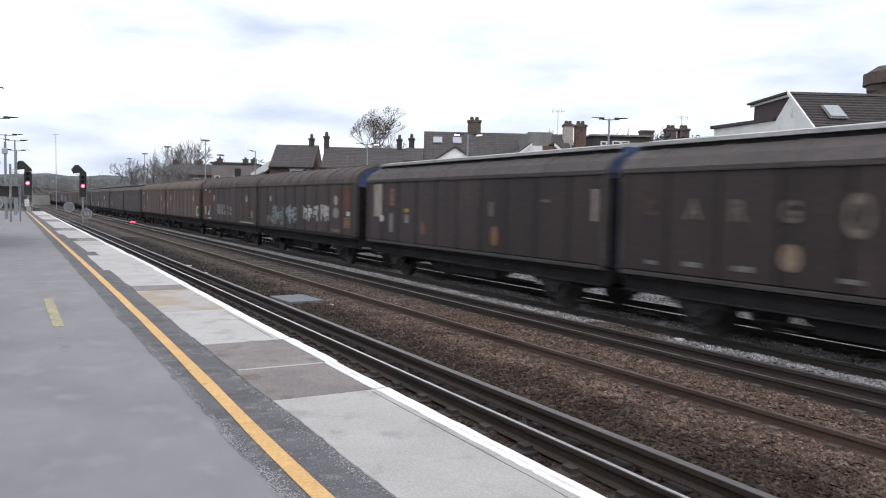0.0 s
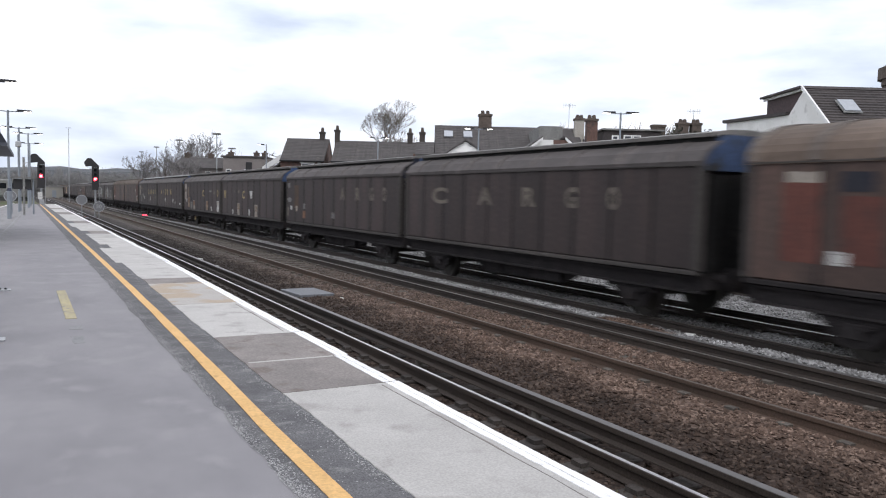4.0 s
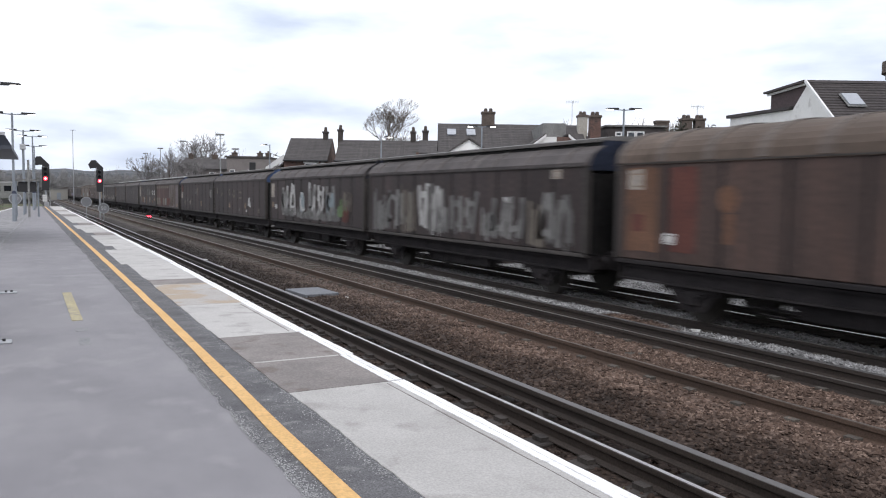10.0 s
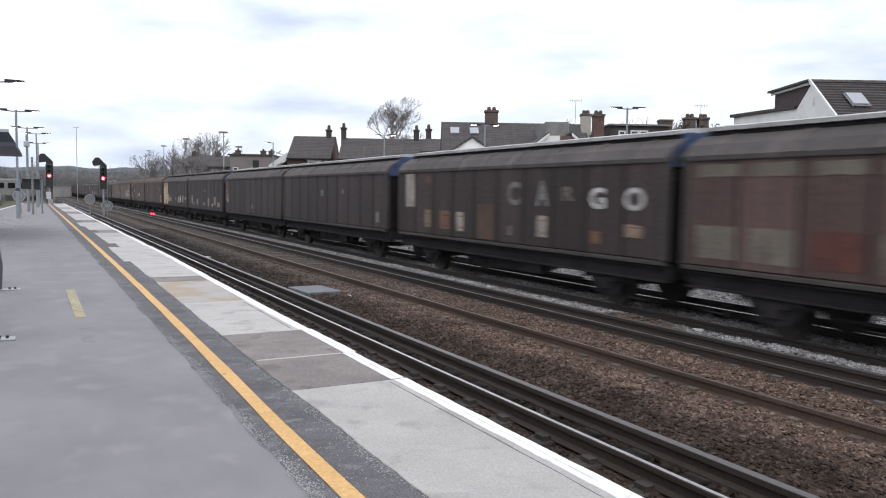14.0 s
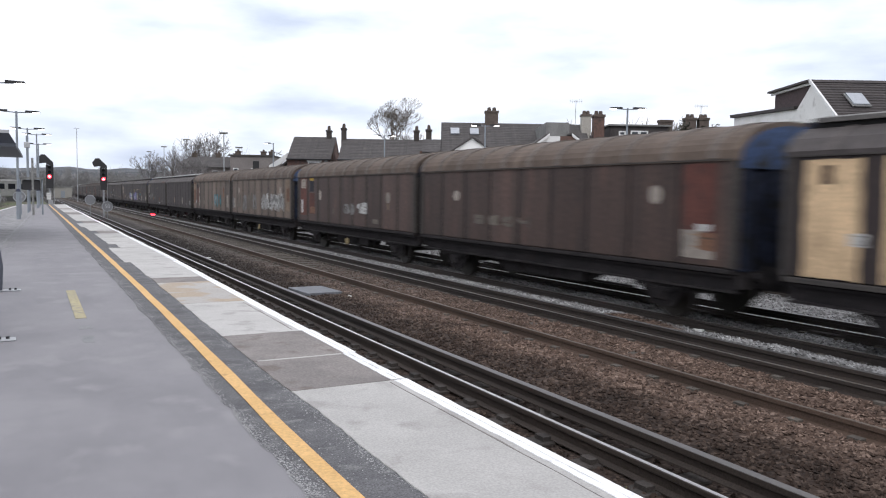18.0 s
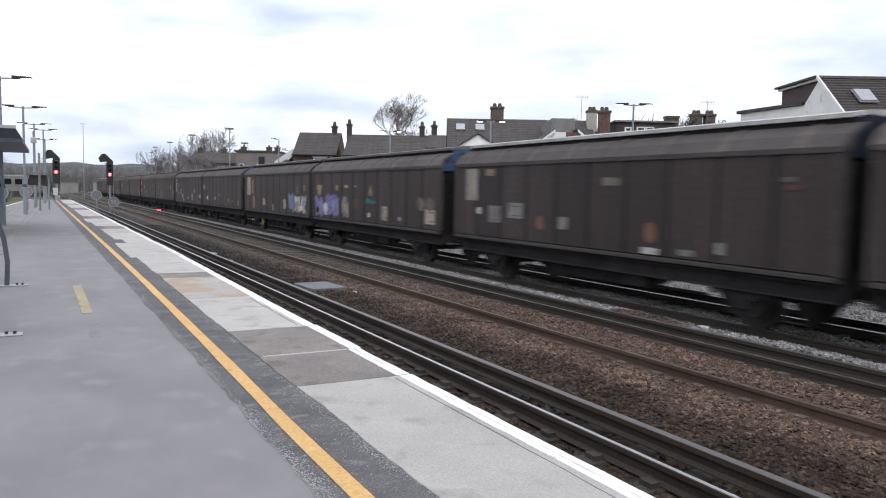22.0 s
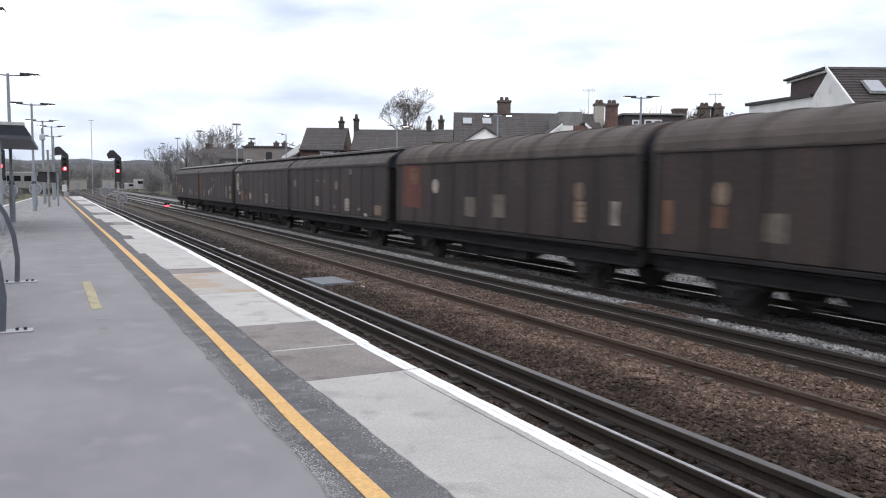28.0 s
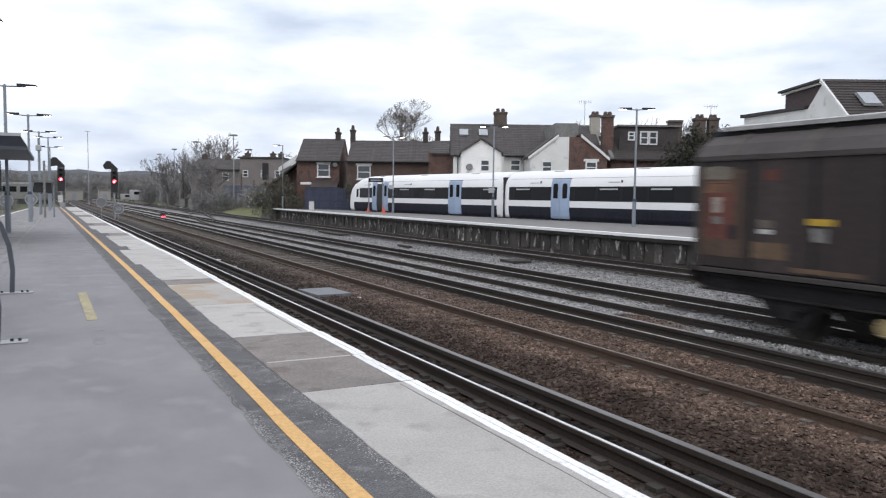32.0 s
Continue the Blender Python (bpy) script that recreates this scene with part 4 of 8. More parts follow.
def mark_mesh(kind, w, h, seed):
    """A painted mark, 5 mm thick, centred; it spans w along y and h along z."""
    rng = random.Random(seed)
    bm = bmesh.new()
    if kind == "o":
        prism([(w / 2 * math.cos(2 * math.pi * k / 16), h / 2 * math.sin(2 * math.pi * k / 16)) for k in range(16)], "x", -0.005, 0, bm)
    elif kind == "f":    # filled bubble shapes side by side
        n = max(1, round(w / 0.6))
        for k in range(n):
            cy, e = -w / 2 + (k + 0.5) * w / n, rng.random() * 6
            prism([(cy + w / n * 0.52 * rng.uniform(0.75, 1.05) * math.cos(e + 0.449 * i), h * 0.5 * rng.uniform(0.72, 1.0) * math.sin(e + 0.449 * i)) for i in range(14)], "x", -0.005 - 0.0004 * (k % 3), 0, bm)
    elif kind == "v":    # a patch that narrows downwards
        prism([(-w / 2, h / 2), (-w * 0.22, -h / 2), (w * 0.2, -h / 2), (w / 2, h / 2)], "x", -0.005, 0, bm)
    elif kind == "w":    # fat sprayed strokes leaning together, with flicks and drips
        n = max(1, round(w / 0.78))
        for k in range(n):
            cy, ww = -w / 2 + (k + 0.5) * w / n, w / n
            t, top, low = ww * rng.uniform(0.20, 0.30), h / 2 * rng.uniform(0.8, 1.0), -h / 2 * rng.uniform(0.75, 1.0)
            lean = rng.uniform(-0.14, 0.14) * ww
            d = -0.0030 - 0.0005 * (k % 3)
            meet = rng.choice((-1, 0, 1))
            for q, side in enumerate((-1, 1)):
                y0, y1 = cy + side * ww * (0.32 if meet != -1 else 0.10), cy + side * ww * (0.32 if meet != 1 else 0.10) + lean
                z0, z1 = low * rng.uniform(0.7, 1.0), top * rng.uniform(0.7, 1.0)
                ribbon([(y0, z0), ((y0 + y1) / 2 + rng.uniform(-0.05, 0.05), (z0 + z1) / 2), (y1, z1)], t, d - 0.0008 * q, bm)
            a0, span = rng.uniform(0, 6.28), rng.uniform(2.2, 4.4)
            ribbon([(cy + ww * 0.34 * math.cos(a0 + span * i / 8), rng.uniform(-0.02, 0.02) + h * 0.24 * math.sin(a0 + span * i / 8)) for i in range(9)], t * 0.8, d - 0.0017, bm)
            for j in range(3):
                y0 = cy + rng.uniform(-0.45, 0.45) * ww
                ribbon([(y0, low * 0.6), (y0 + rng.uniform(-0.03, 0.03), low * rng.uniform(0.9, 1.15))], t * rng.uniform(0.15, 0.4), d - 0.0004, bm)
    elif kind == "s":    # pale paint left in vertical streaks
        y = -w / 2
        while y < w / 2 - 0.03:
            ww = min(rng.uniform(0.05, 0.2), w / 2 - y)
            top, low = h / 2 * rng.uniform(0.1, 1.0), -h / 2 * rng.uniform(0.75, 1.0)
            prism([(y, low), (y + ww * 0.4, low - 0.03), (y + ww, low + 0.02), (y + ww * 0.92, top * 0.4), (y + ww * 0.8, top), (y + ww * 0.1, top - 0.05)], "x", -0.005, 0, bm)
            y += ww + rng.uniform(0.005, 0.06)
    elif kind == "g":    # sprayed scrawl: overlapping lobes and strokes
        n = max(3, round(w / 0.62))
        for k in range(n):
            cy = -w / 2 + (k + 0.5) * w / n
            ww, hh = w / n * rng.uniform(0.75, 0.95), h * rng.uniform(0.8, 1.0)
            d = -0.0030 - 0.0004 * (k % 4)
            thick = rng.uniform(0.08, 0.14)
            up = rng.choice((-1, 1))
            ribbon([(cy + up * ww * 0.38, -hh / 2), (cy + up * ww * (0.38 + rng.uniform(-0.1, 0.1)), 0), (cy + up * ww * 0.36, hh / 2)], thick, d, bm)
            for j in range(rng.randint(2, 4)):   # bowls and cross strokes
                zc, rz = rng.uniform(-0.25, 0.25) * hh, hh * rng.uniform(0.16, 0.28)
                a0, span = rng.uniform(0, 6.28), rng.uniform(2.6, 5.2)
                ribbon([(cy + ww * 0.40 * math.cos(a0 + span * i / 7), zc + rz * math.sin(a0 + span * i / 7)) for i in range(8)], thick * rng.uniform(0.6, 0.9), d - 0.0007 * (j + 1), bm)
    else:    # a patch with flaking edges
        n, edge = 7, []
        wear = min(0.12 * min(w, h), 0.03)
        for (ya, za), (yb, zb) in (((-1, -1), (1, -1)), ((1, -1), (1, 1)), ((1, 1), (-1, 1)), ((-1, 1), (-1, -1))):
            for i in range(n):
                f = i / n
                edge.append(((ya + (yb - ya) * f) * (w / 2 - rng.random() * wear), (za + (zb - za) * f) * (h / 2 - rng.random() * wear)))
        prism(edge, "x", -0.005, 0, bm)
    return bm


# Marks along a wagon's side: shape, colour, place from the rear end (0 to 1), height (0 to 1), width and height as shares of the side.
WAGONS = {
    42: ("b*", [("C", "brown", 0.054, 0.635, 0.024, 0.154), ("A", "pale", 0.144, 0.624, 0.031, 0.187), ("R", "pale", 0.229, 0.621, 0.029, 0.192), ("G", "pale", 0.312, 0.621, 0.029, 0.192), ("O", "pale", 0.408, 0.599, 0.035, 0.346), ("o", "tan", 0.315, 0.244, 0.03, 0.231), ("r", "grey", 0.059, 0.096, 0.024, 0.044), ("r", "grey", 0.144, 0.113, 0.031, 0.055), ("r", "grey", 0.238, 0.118, 0.034, 0.055), ("r", "grey", 0.403, 0.102, 0.029, 0.044)]),
    41: ("b*", [("r", "cream", 0.081, 0.665, 0.057, 0.566), ("r", "white", 0.108, 0.365, 0.022, 0.11), ("r", "orange", 0.174, 0.726, 0.026, 0.291), ("r", "grey", 0.169, 0.305, 0.024, 0.33), ("r", "yellow", 0.262, 0.514, 0.025, 0.066), ("r", "grey", 0.263, 0.382, 0.025, 0.154), ("o", "orange", 0.356, 0.252, 0.025, 0.203), ("o", "orange", 0.685, 0.225, 0.027, 0.258), ("r", "cream", 1.01, 0.648, 0.013, 0.357), ("r", "pale", 0.67, 0.572, 0.016, 0.203), ("r", "pale", 0.865, 0.687, 0.025, 0.038)]),
    40: ("ad", [("g", "icy", 0.238, 0.297, 0.151, 0.478), ("g", "icy", 0.408, 0.332, 0.135, 0.439), ("g", "white", 0.614, 0.385, 0.153, 0.346), ("g", "white", 0.752, 0.404, 0.072, 0.34), ("g", "grey", 0.167, 0.17, 0.138, 0.258), ("o", "cream", 0.851, 0.659, 0.028, 0.192), ("f", "grey", 0.854, 0.418, 0.054, 0.247), ("r", "red", 0.943, 0.695, 0.058, 0.472), ("r", "orange", 0.946, 0.242, 0.052, 0.214), ("r", "white", 0.956, 0.409, 0.025, 0.088), ("o", "cream", 0.147, 0.678, 0.024, 0.153), ("r", "pale", 0.85, 0.074, 0.087, 0.066)]),
    39: ("ad", [("r", "red", 0.085, 0.53, 0.075, 0.86), ("r", "cream", 0.075, 0.93, 0.045, 0.06), ("r", "cream", 0.07, 0.28, 0.035, 0.28), ("r", "red", 0.168, 0.62, 0.058, 0.44), ("r", "grey", 0.162, 0.88, 0.038, 0.12), ("v", "pale", 0.165, 0.34, 0.05, 0.2), ("r", "white", 0.145, 0.2, 0.026, 0.12), ("r", "cream", 0.165, 0.05, 0.075, 0.06), ("o", "cream", 0.265, 0.673, 0.032, 0.19),
          ("r", "grey", 0.372, 0.345, 0.070, 0.30), ("r", "grey", 0.440, 0.34, 0.046, 0.31), ("r", "pale", 0.480, 0.42, 0.026, 0.14), ("r", "grey", 0.490, 0.25, 0.036, 0.13), ("r", "grey", 0.552, 0.40, 0.030, 0.14), ("r", "pale", 0.550, 0.25, 0.036, 0.12), ("r", "grey", 0.603, 0.37, 0.032, 0.14), ("r", "grey", 0.603, 0.23, 0.036, 0.08),
          ("o", "cream", 0.884, 0.664, 0.032, 0.19), ("r", "brown", 0.80, 0.36, 0.05, 0.36), ("r", "cream", 0.885, 0.04, 0.22, 0.05), ("r", "red", 0.975, 0.44, 0.05, 0.16), ("r", "tan", 0.97, 0.26, 0.04, 0.20)]),
    38: ("a", [("r", "red", 0.945, 0.56, 0.072, 0.8), ("r", "cream", 0.935, 0.24, 0.050, 0.20), ("r", "orange", 0.962, 0.20, 0.035, 0.24), ("r", "cream", 0.945, 0.11, 0.066, 0.09), ("r", "white", 0.955, 0.36, 0.032, 0.07), ("o", "cream", 0.85, 0.66, 0.028, 0.19), ("r", "cream", 0.034, 0.374, 0.023, 0.181), ("r", "orange", 0.036, 0.184, 0.024, 0.176), ("o", "cream", 0.145, 0.657, 0.028, 0.197), ("r", "orange", 0.149, 0.423, 0.02, 0.28)]),
    37: ("a", [("r", "red", 0.095, 0.494, 0.06, 0.665), ("r", "red", 0.182, 0.446, 0.058, 0.533), ("r", "navy", 0.174, 0.816, 0.047, 0.164), ("r", "cream", 0.096, 0.857, 0.053, 0.094), ("r", "white", 0.152, 0.228, 0.029, 0.12), ("o", "cream", 0.273, 0.668, 0.025, 0.197), ("o", "cream", 0.889, 0.646, 0.028, 0.219), ("r", "red", 0.891, 0.374, 0.019, 0.324), ("r", "cream", 1.003, 0.357, 0.029, 0.204), ("r", "orange", 1.004, 0.149, 0.031, 0.171)]),
    36: ("b", [("C", "pale", 0.174, 0.66, 0.081, 0.24), ("A", "pale", 0.388, 0.66, 0.061, 0.24), ("R", "pale", 0.559, 0.66, 0.046, 0.24), ("G", "pale", 0.699, 0.66, 0.035, 0.24), ("O", "pale", 0.816, 0.66, 0.027, 0.24)]),
    35: ("b", [("A", "pale", 0.604, 0.66, 0.042, 0.24), ("R", "pale", 0.732, 0.66, 0.032, 0.24), ("G", "pale", 0.841, 0.66, 0.027, 0.24), ("O", "pale", 0.933, 0.66, 0.023, 0.24), ("r", "grey", 0.517, 0.22, 0.031, 0.14), ("r", "grey", 0.034, 0.832, 0.029, 0.121), ("f", "grey", 0.036, 0.502, 0.059, 0.121), ("r", "white", 0.064, 0.322, 0.025, 0.099), ("r", "brown", 0.126, 0.576, 0.051, 0.533), ("r", "cream", 0.129, 0.31, 0.025, 0.143), ("r", "grey", 0.218, 0.376, 0.023, 0.132), ("r", "orange", 0.217, 0.186, 0.03, 0.181), ("r", "pale", 0.021, 0.225, 0.02, 0.214)]),
    34: ("b", [("v", "letter", 0.045, 0.593, 0.05, 0.237), ("r", "pale", 0.24, 0.684, 0.023, 0.033), ("r", "pale", 0.328, 0.668, 0.033, 0.077), ("C", "letter", 0.422, 0.585, 0.045, 0.231), ("v", "white", 0.556, 0.59, 0.05, 0.209), ("r", "white", 0.211, 0.082, 0.022, 0.159), ("r", "cream", 0.326, 0.168, 0.045, 0.351), ("r", "tan", 0.326, 0.236, 0.034, 0.17), ("r", "white", 0.526, 0.099, 0.023, 0.192), ("r", "cream", 0.645, 0.162, 0.047, 0.34), ("r", "tan", 0.645, 0.217, 0.028, 0.176)]),
    33: ("b", [("C", "letter", 0.594, 0.599, 0.043, 0.236), ("r", "grey", 0.78, 0.668, 0.067, 0.066), ("r", "pale", 0.879, 0.64, 0.029, 0.121), ("O", "letter", 0.966, 0.61, 0.035, 0.226), ("r", "tan", 0.697, 0.192, 0.056, 0.324), ("r", "orange", 0.7, 0.261, 0.029, 0.154), ("r", "white", 0.814, 0.09, 0.03, 0.143), ("r", "white", 0.972, 0.186, 0.047, 0.357), ("r", "cream", 0.973, 0.272, 0.036, 0.142), ("r", "cream", 0.058, 0.64, 0.061, 0.594), ("r", "brown", 0.055, 0.69, 0.043, 0.143), ("r", "white", 0.094, 0.324, 0.025, 0.116), ("r", "tan", 0.138, 0.64, 0.019, 0.362), ("r", "tan", 0.162, 0.253, 0.063, 0.368), ("r", "orange", 0.168, 0.316, 0.041, 0.176), ("r", "navy", 0.246, 0.39, 0.027, 0.126), ("r", "grey", 0.247, 0.148, 0.056, 0.269), ("r", "cream", 0.33, 0.17, 0.052, 0.346), ("r", "orange", 0.33, 0.236, 0.043, 0.181)]),
    32: ("b", [("A", "letter", 0.172, 0.615, 0.039, 0.203), ("f", "pale", 0.261, 0.621, 0.03, 0.17), ("G", "letter", 0.351, 0.613, 0.042, 0.242), ("O", "letter", 0.44, 0.601, 0.041, 0.253), ("N", "letter", 0.58, 0.602, 0.051, 0.242), ("o", "white", 0.344, 0.274, 0.028, 0.181), ("o", "white", 0.672, 0.261, 0.023, 0.186), ("r", "white", 0.938, 0.148, 0.039, 0.083), ("r", "grey", 0.76, 0.182, 0.037, 0.115), ("r", "pale", 0.152, 0.214, 0.016, 0.126)]),
    31: ("b", [("C", "letter", 0.592, 0.604, 0.046, 0.247), ("A", "letter", 0.688, 0.604, 0.046, 0.225), ("R", "letter", 0.778, 0.604, 0.047, 0.225), ("G", "letter", 0.863, 0.593, 0.047, 0.215), ("O", "letter", 0.961, 0.607, 0.05, 0.22), ("r", "cream", 0.08, 0.682, 0.055, 0.555), ("r", "tan", 0.185, 0.814, 0.029, 0.159), ("r", "grey", 0.272, 0.401, 0.066, 0.204), ("o", "white", 0.36, 0.302, 0.027, 0.17), ("o", "white", 0.689, 0.261, 0.027, 0.198), ("g", "grey", 0.182, 0.244, 0.057, 0.285), ("r", "brown", 0.784, 0.344, 0.028, 0.241), ("r", "pale", 0.958, 0.34, 0.04, 0.115)]),
    30: ("a", [("r", "red", 0.945, 0.56, 0.072, 0.8), ("r", "cream", 0.935, 0.24, 0.050, 0.20), ("r", "orange", 0.962, 0.20, 0.035, 0.24), ("r", "cream", 0.945, 0.11, 0.066, 0.09), ("r", "white", 0.955, 0.36, 0.032, 0.07), ("o", "cream", 0.85, 0.66, 0.028, 0.19), ("r", "orange", 0.036, 0.305, 0.025, 0.33), ("o", "tan", 0.146, 0.629, 0.025, 0.286)]),
    29: ("a", [("o", "tan", 0.86, 0.62, 0.032, 0.24), ("r", "orange", 0.955, 0.3, 0.032, 0.28), ("r", "orange", 0.069, 0.514, 0.079, 0.857), ("r", "red", 0.161, 0.52, 0.06, 0.835), ("r", "cream", 0.054, 0.816, 0.04, 0.22), ("r", "white", 0.134, 0.236, 0.027, 0.126), ("r", "red", 0.061, 0.381, 0.032, 0.187), ("o", "orange", 0.25, 0.629, 0.035, 0.252), ("r", "orange", 0.254, 0.36, 0.017, 0.286)]),
    28: ("b", [("s", "grey", 0.08, 0.384, 0.117, 0.785), ("w", "grey", 0.20, 0.42, 0.17, 0.80), ("s", "pale", 0.257, 0.432, 0.094, 0.945), ("w", "white", 0.39, 0.46, 0.15, 0.84), ("s", "grey", 0.426, 0.426, 0.113, 0.824), ("w", "grey", 0.56, 0.38, 0.14, 0.66), ("s", "grey", 0.67, 0.34, 0.073, 0.621), ("w", "grey", 0.745, 0.36, 0.13, 0.64), ("s", "pale", 0.856, 0.382, 0.056, 0.747), ("w", "grey", 0.92, 0.36, 0.12, 0.70), ("r", "cream", 0.922, 0.901, 0.035, 0.126), ("r", "white", 0.744, 0.586, 0.022, 0.077)]),
    27: ("b", [("r", "cream", 0.04, 0.72, 0.05, 0.36), ("r", "tan", 0.04, 0.36, 0.03, 0.16), ("r", "white", 0.085, 0.32, 0.03, 0.12), ("f", "grey", 0.21, 0.46, 0.09, 0.72), ("w", "white", 0.215, 0.50, 0.10, 0.84), ("w", "white", 0.315, 0.50, 0.09, 0.80), ("s", "grey", 0.27, 0.28, 0.15, 0.36), ("f", "icy", 0.43, 0.42, 0.055, 0.52), ("w", "white", 0.435, 0.44, 0.06, 0.62), ("f", "grey", 0.545, 0.48, 0.085, 0.70), ("w", "white", 0.545, 0.50, 0.09, 0.84), ("w", "white", 0.64, 0.48, 0.085, 0.78), ("f", "icy", 0.74, 0.42, 0.085, 0.56), ("w", "grey", 0.745, 0.46, 0.10, 0.74), ("s", "grey", 0.60, 0.22, 0.46, 0.30), ("f", "moss", 0.83, 0.30, 0.04, 0.30), ("g", "moss", 0.86, 0.36, 0.06, 0.40), ("g", "red", 0.885, 0.26, 0.05, 0.36), ("g", "pale", 0.90, 0.48, 0.07, 0.42)]),
    26: ("b", [("A", "pale", 0.164, 0.624, 0.027, 0.176), ("r", "pale", 0.054, 0.7, 0.02, 0.219), ("O", "pale", 0.432, 0.615, 0.05, 0.237), ("r", "pale", 0.563, 0.66, 0.05, 0.06), ("r", "pale", 0.563, 0.50, 0.05, 0.05), ("w", "white", 0.74, 0.388, 0.05, 0.329), ("o", "tan", 0.337, 0.263, 0.027, 0.181), ("o", "tan", 0.664, 0.275, 0.027, 0.17), ("r", "white", 0.686, 0.138, 0.017, 0.093), ("r", "grey", 0.546, 0.162, 0.019, 0.099), ("G", "pale", 0.34, 0.659, 0.027, 0.192), ("r", "pale", 0.905, 0.168, 0.02, 0.132)]),
    25: ("b", [("r", "red", 0.069, 0.802, 0.048, 0.28), ("r", "cream", 0.064, 0.538, 0.054, 0.237), ("r", "grey", 0.165, 0.349, 0.024, 0.055), ("r", "pale", 0.166, 0.236, 0.024, 0.17), ("r", "grey", 0.254, 0.344, 0.018, 0.121), ("o", "cream", 0.344, 0.272, 0.023, 0.164), ("f", "grey", 0.548, 0.651, 0.024, 0.208), ("r", "letter", 0.588, 0.574, 0.012, 0.033), ("r", "pale", 0.595, 0.678, 0.024, 0.275), ("r", "grey", 0.97, 0.612, 0.047, 0.275), ("r", "tan", 0.7, 0.258, 0.024, 0.203), ("r", "pale", 0.368, 0.296, 0.019, 0.181)]),
    24: ("c", [("r", "pale", 0.05, 0.88, 0.085, 0.13), ("r", "pale", 0.05, 0.23, 0.078, 0.32), ("r", "pale", 0.15, 0.88, 0.085, 0.13), ("r", "pale", 0.15, 0.23, 0.078, 0.32), ("r", "pale", 0.25, 0.88, 0.085, 0.13), ("r", "red", 0.25, 0.23, 0.078, 0.32), ("r", "pale", 0.35, 0.88, 0.085, 0.13), ("r", "pale", 0.35, 0.23, 0.078, 0.32), ("r", "pale", 0.45, 0.88, 0.085, 0.13), ("r", "grey", 0.45, 0.23, 0.078, 0.32), ("r", "pale", 0.55, 0.88, 0.085, 0.13), ("r", "red", 0.55, 0.23, 0.078, 0.32), ("r", "red", 0.645, 0.27, 0.05, 0.30), ("r", "brown", 0.663, 0.5, 0.016, 0.92), ("r", "brown", 0.76, 0.5, 0.014, 0.92), ("r", "brown", 0.86, 0.5, 0.014, 0.92), ("s", "pale", 0.71, 0.5, 0.05, 0.8), ("s", "pale", 0.81, 0.5, 0.05, 0.8), ("r", "tan", 0.94, 0.10, 0.06, 0.12), ("r", "brown", 0.735, 0.22, 0.03, 0.3), ("r", "pale", 0.94, 0.93, 0.08, 0.07)]),
    23: ("b", [("r", "cream", 0.079, 0.684, 0.058, 0.55), ("r", "orange", 0.188, 0.862, 0.029, 0.115), ("r", "tan", 0.183, 0.25, 0.036, 0.286), ("r", "orange", 0.277, 0.244, 0.052, 0.285), ("r", "cream", 0.355, 0.239, 0.038, 0.296), ("r", "brown", 0.476, 0.264, 0.071, 0.489), ("C", "grey", 0.59, 0.654, 0.046, 0.302), ("A", "grey", 0.694, 0.657, 0.044, 0.307), ("R", "pale", 0.779, 0.656, 0.036, 0.165), ("G", "white", 0.867, 0.61, 0.043, 0.236), ("O", "white", 0.964, 0.607, 0.051, 0.242), ("r", "cream", 0.694, 0.256, 0.037, 0.275), ("r", "orange", 0.863, 0.178, 0.029, 0.153), ("r", "tan", 0.964, 0.275, 0.045, 0.148), ("r", "pale", 0.576, 0.173, 0.022, 0.132)]),
    22: ("b", [("r", "grey", 0.945, 0.2, 0.022, 0.2), ("r", "grey", 0.449, 0.62, 0.022, 0.14), ("r", "grey", 0.655, 0.65, 0.017, 0.1)]),
    21: ("b", [("r", "grey", 0.559, 0.2, 0.025, 0.14), ("r", "orange", 0.024, 0.752, 0.058, 0.357), ("r", "tan", 0.024, 0.445, 0.057, 0.236), ("r", "white", 0.054, 0.335, 0.016, 0.104), ("r", "cream", 0.007, 0.632, 0.016, 0.082)]),
    20: ("b", [("r", "pale", 0.017, 0.626, 0.023, 0.215), ("r", "cream", 0.13, 0.288, 0.049, 0.307), ("r", "white", 0.192, 0.138, 0.019, 0.083), ("r", "cream", 0.306, 0.212, 0.036, 0.241), ("r", "cream", 0.513, 0.16, 0.022, 0.127), ("r", "cream", 0.641, 0.231, 0.032, 0.28), ("r", "white", 0.756, 0.14, 0.024, 0.088), ("r", "cream", 0.818, 0.283, 0.045, 0.296), ("r", "cream", 0.916, 0.168, 0.064, 0.165), ("r", "pale", 0.542, 0.635, 0.048, 0.099), ("r", "pale", 0.574, 0.115, 0.016, 0.071)]),
    19: ("b", [("r", "gold", 0.076, 0.481, 0.083, 0.956), ("r", "gold", 0.182, 0.484, 0.069, 0.961), ("r", "white", 0.114, 0.33, 0.025, 0.115), ("r", "brown", 0.068, 0.827, 0.021, 0.164), ("r", "brown", 0.181, 0.884, 0.024, 0.127), ("r", "white", 0.273, 0.286, 0.05, 0.335), ("r", "cream", 0.362, 0.239, 0.046, 0.22), ("g", "grey", 0.59, 0.269, 0.041, 0.159), ("o", "cream", 0.695, 0.222, 0.046, 0.263), ("g", "white", 0.778, 0.272, 0.041, 0.296), ("r", "cream", 0.874, 0.277, 0.045, 0.297), ("r", "cream", 0.976, 0.31, 0.055, 0.099), ("r", "brown", 0.982, 0.226, 0.04, 0.071)]),
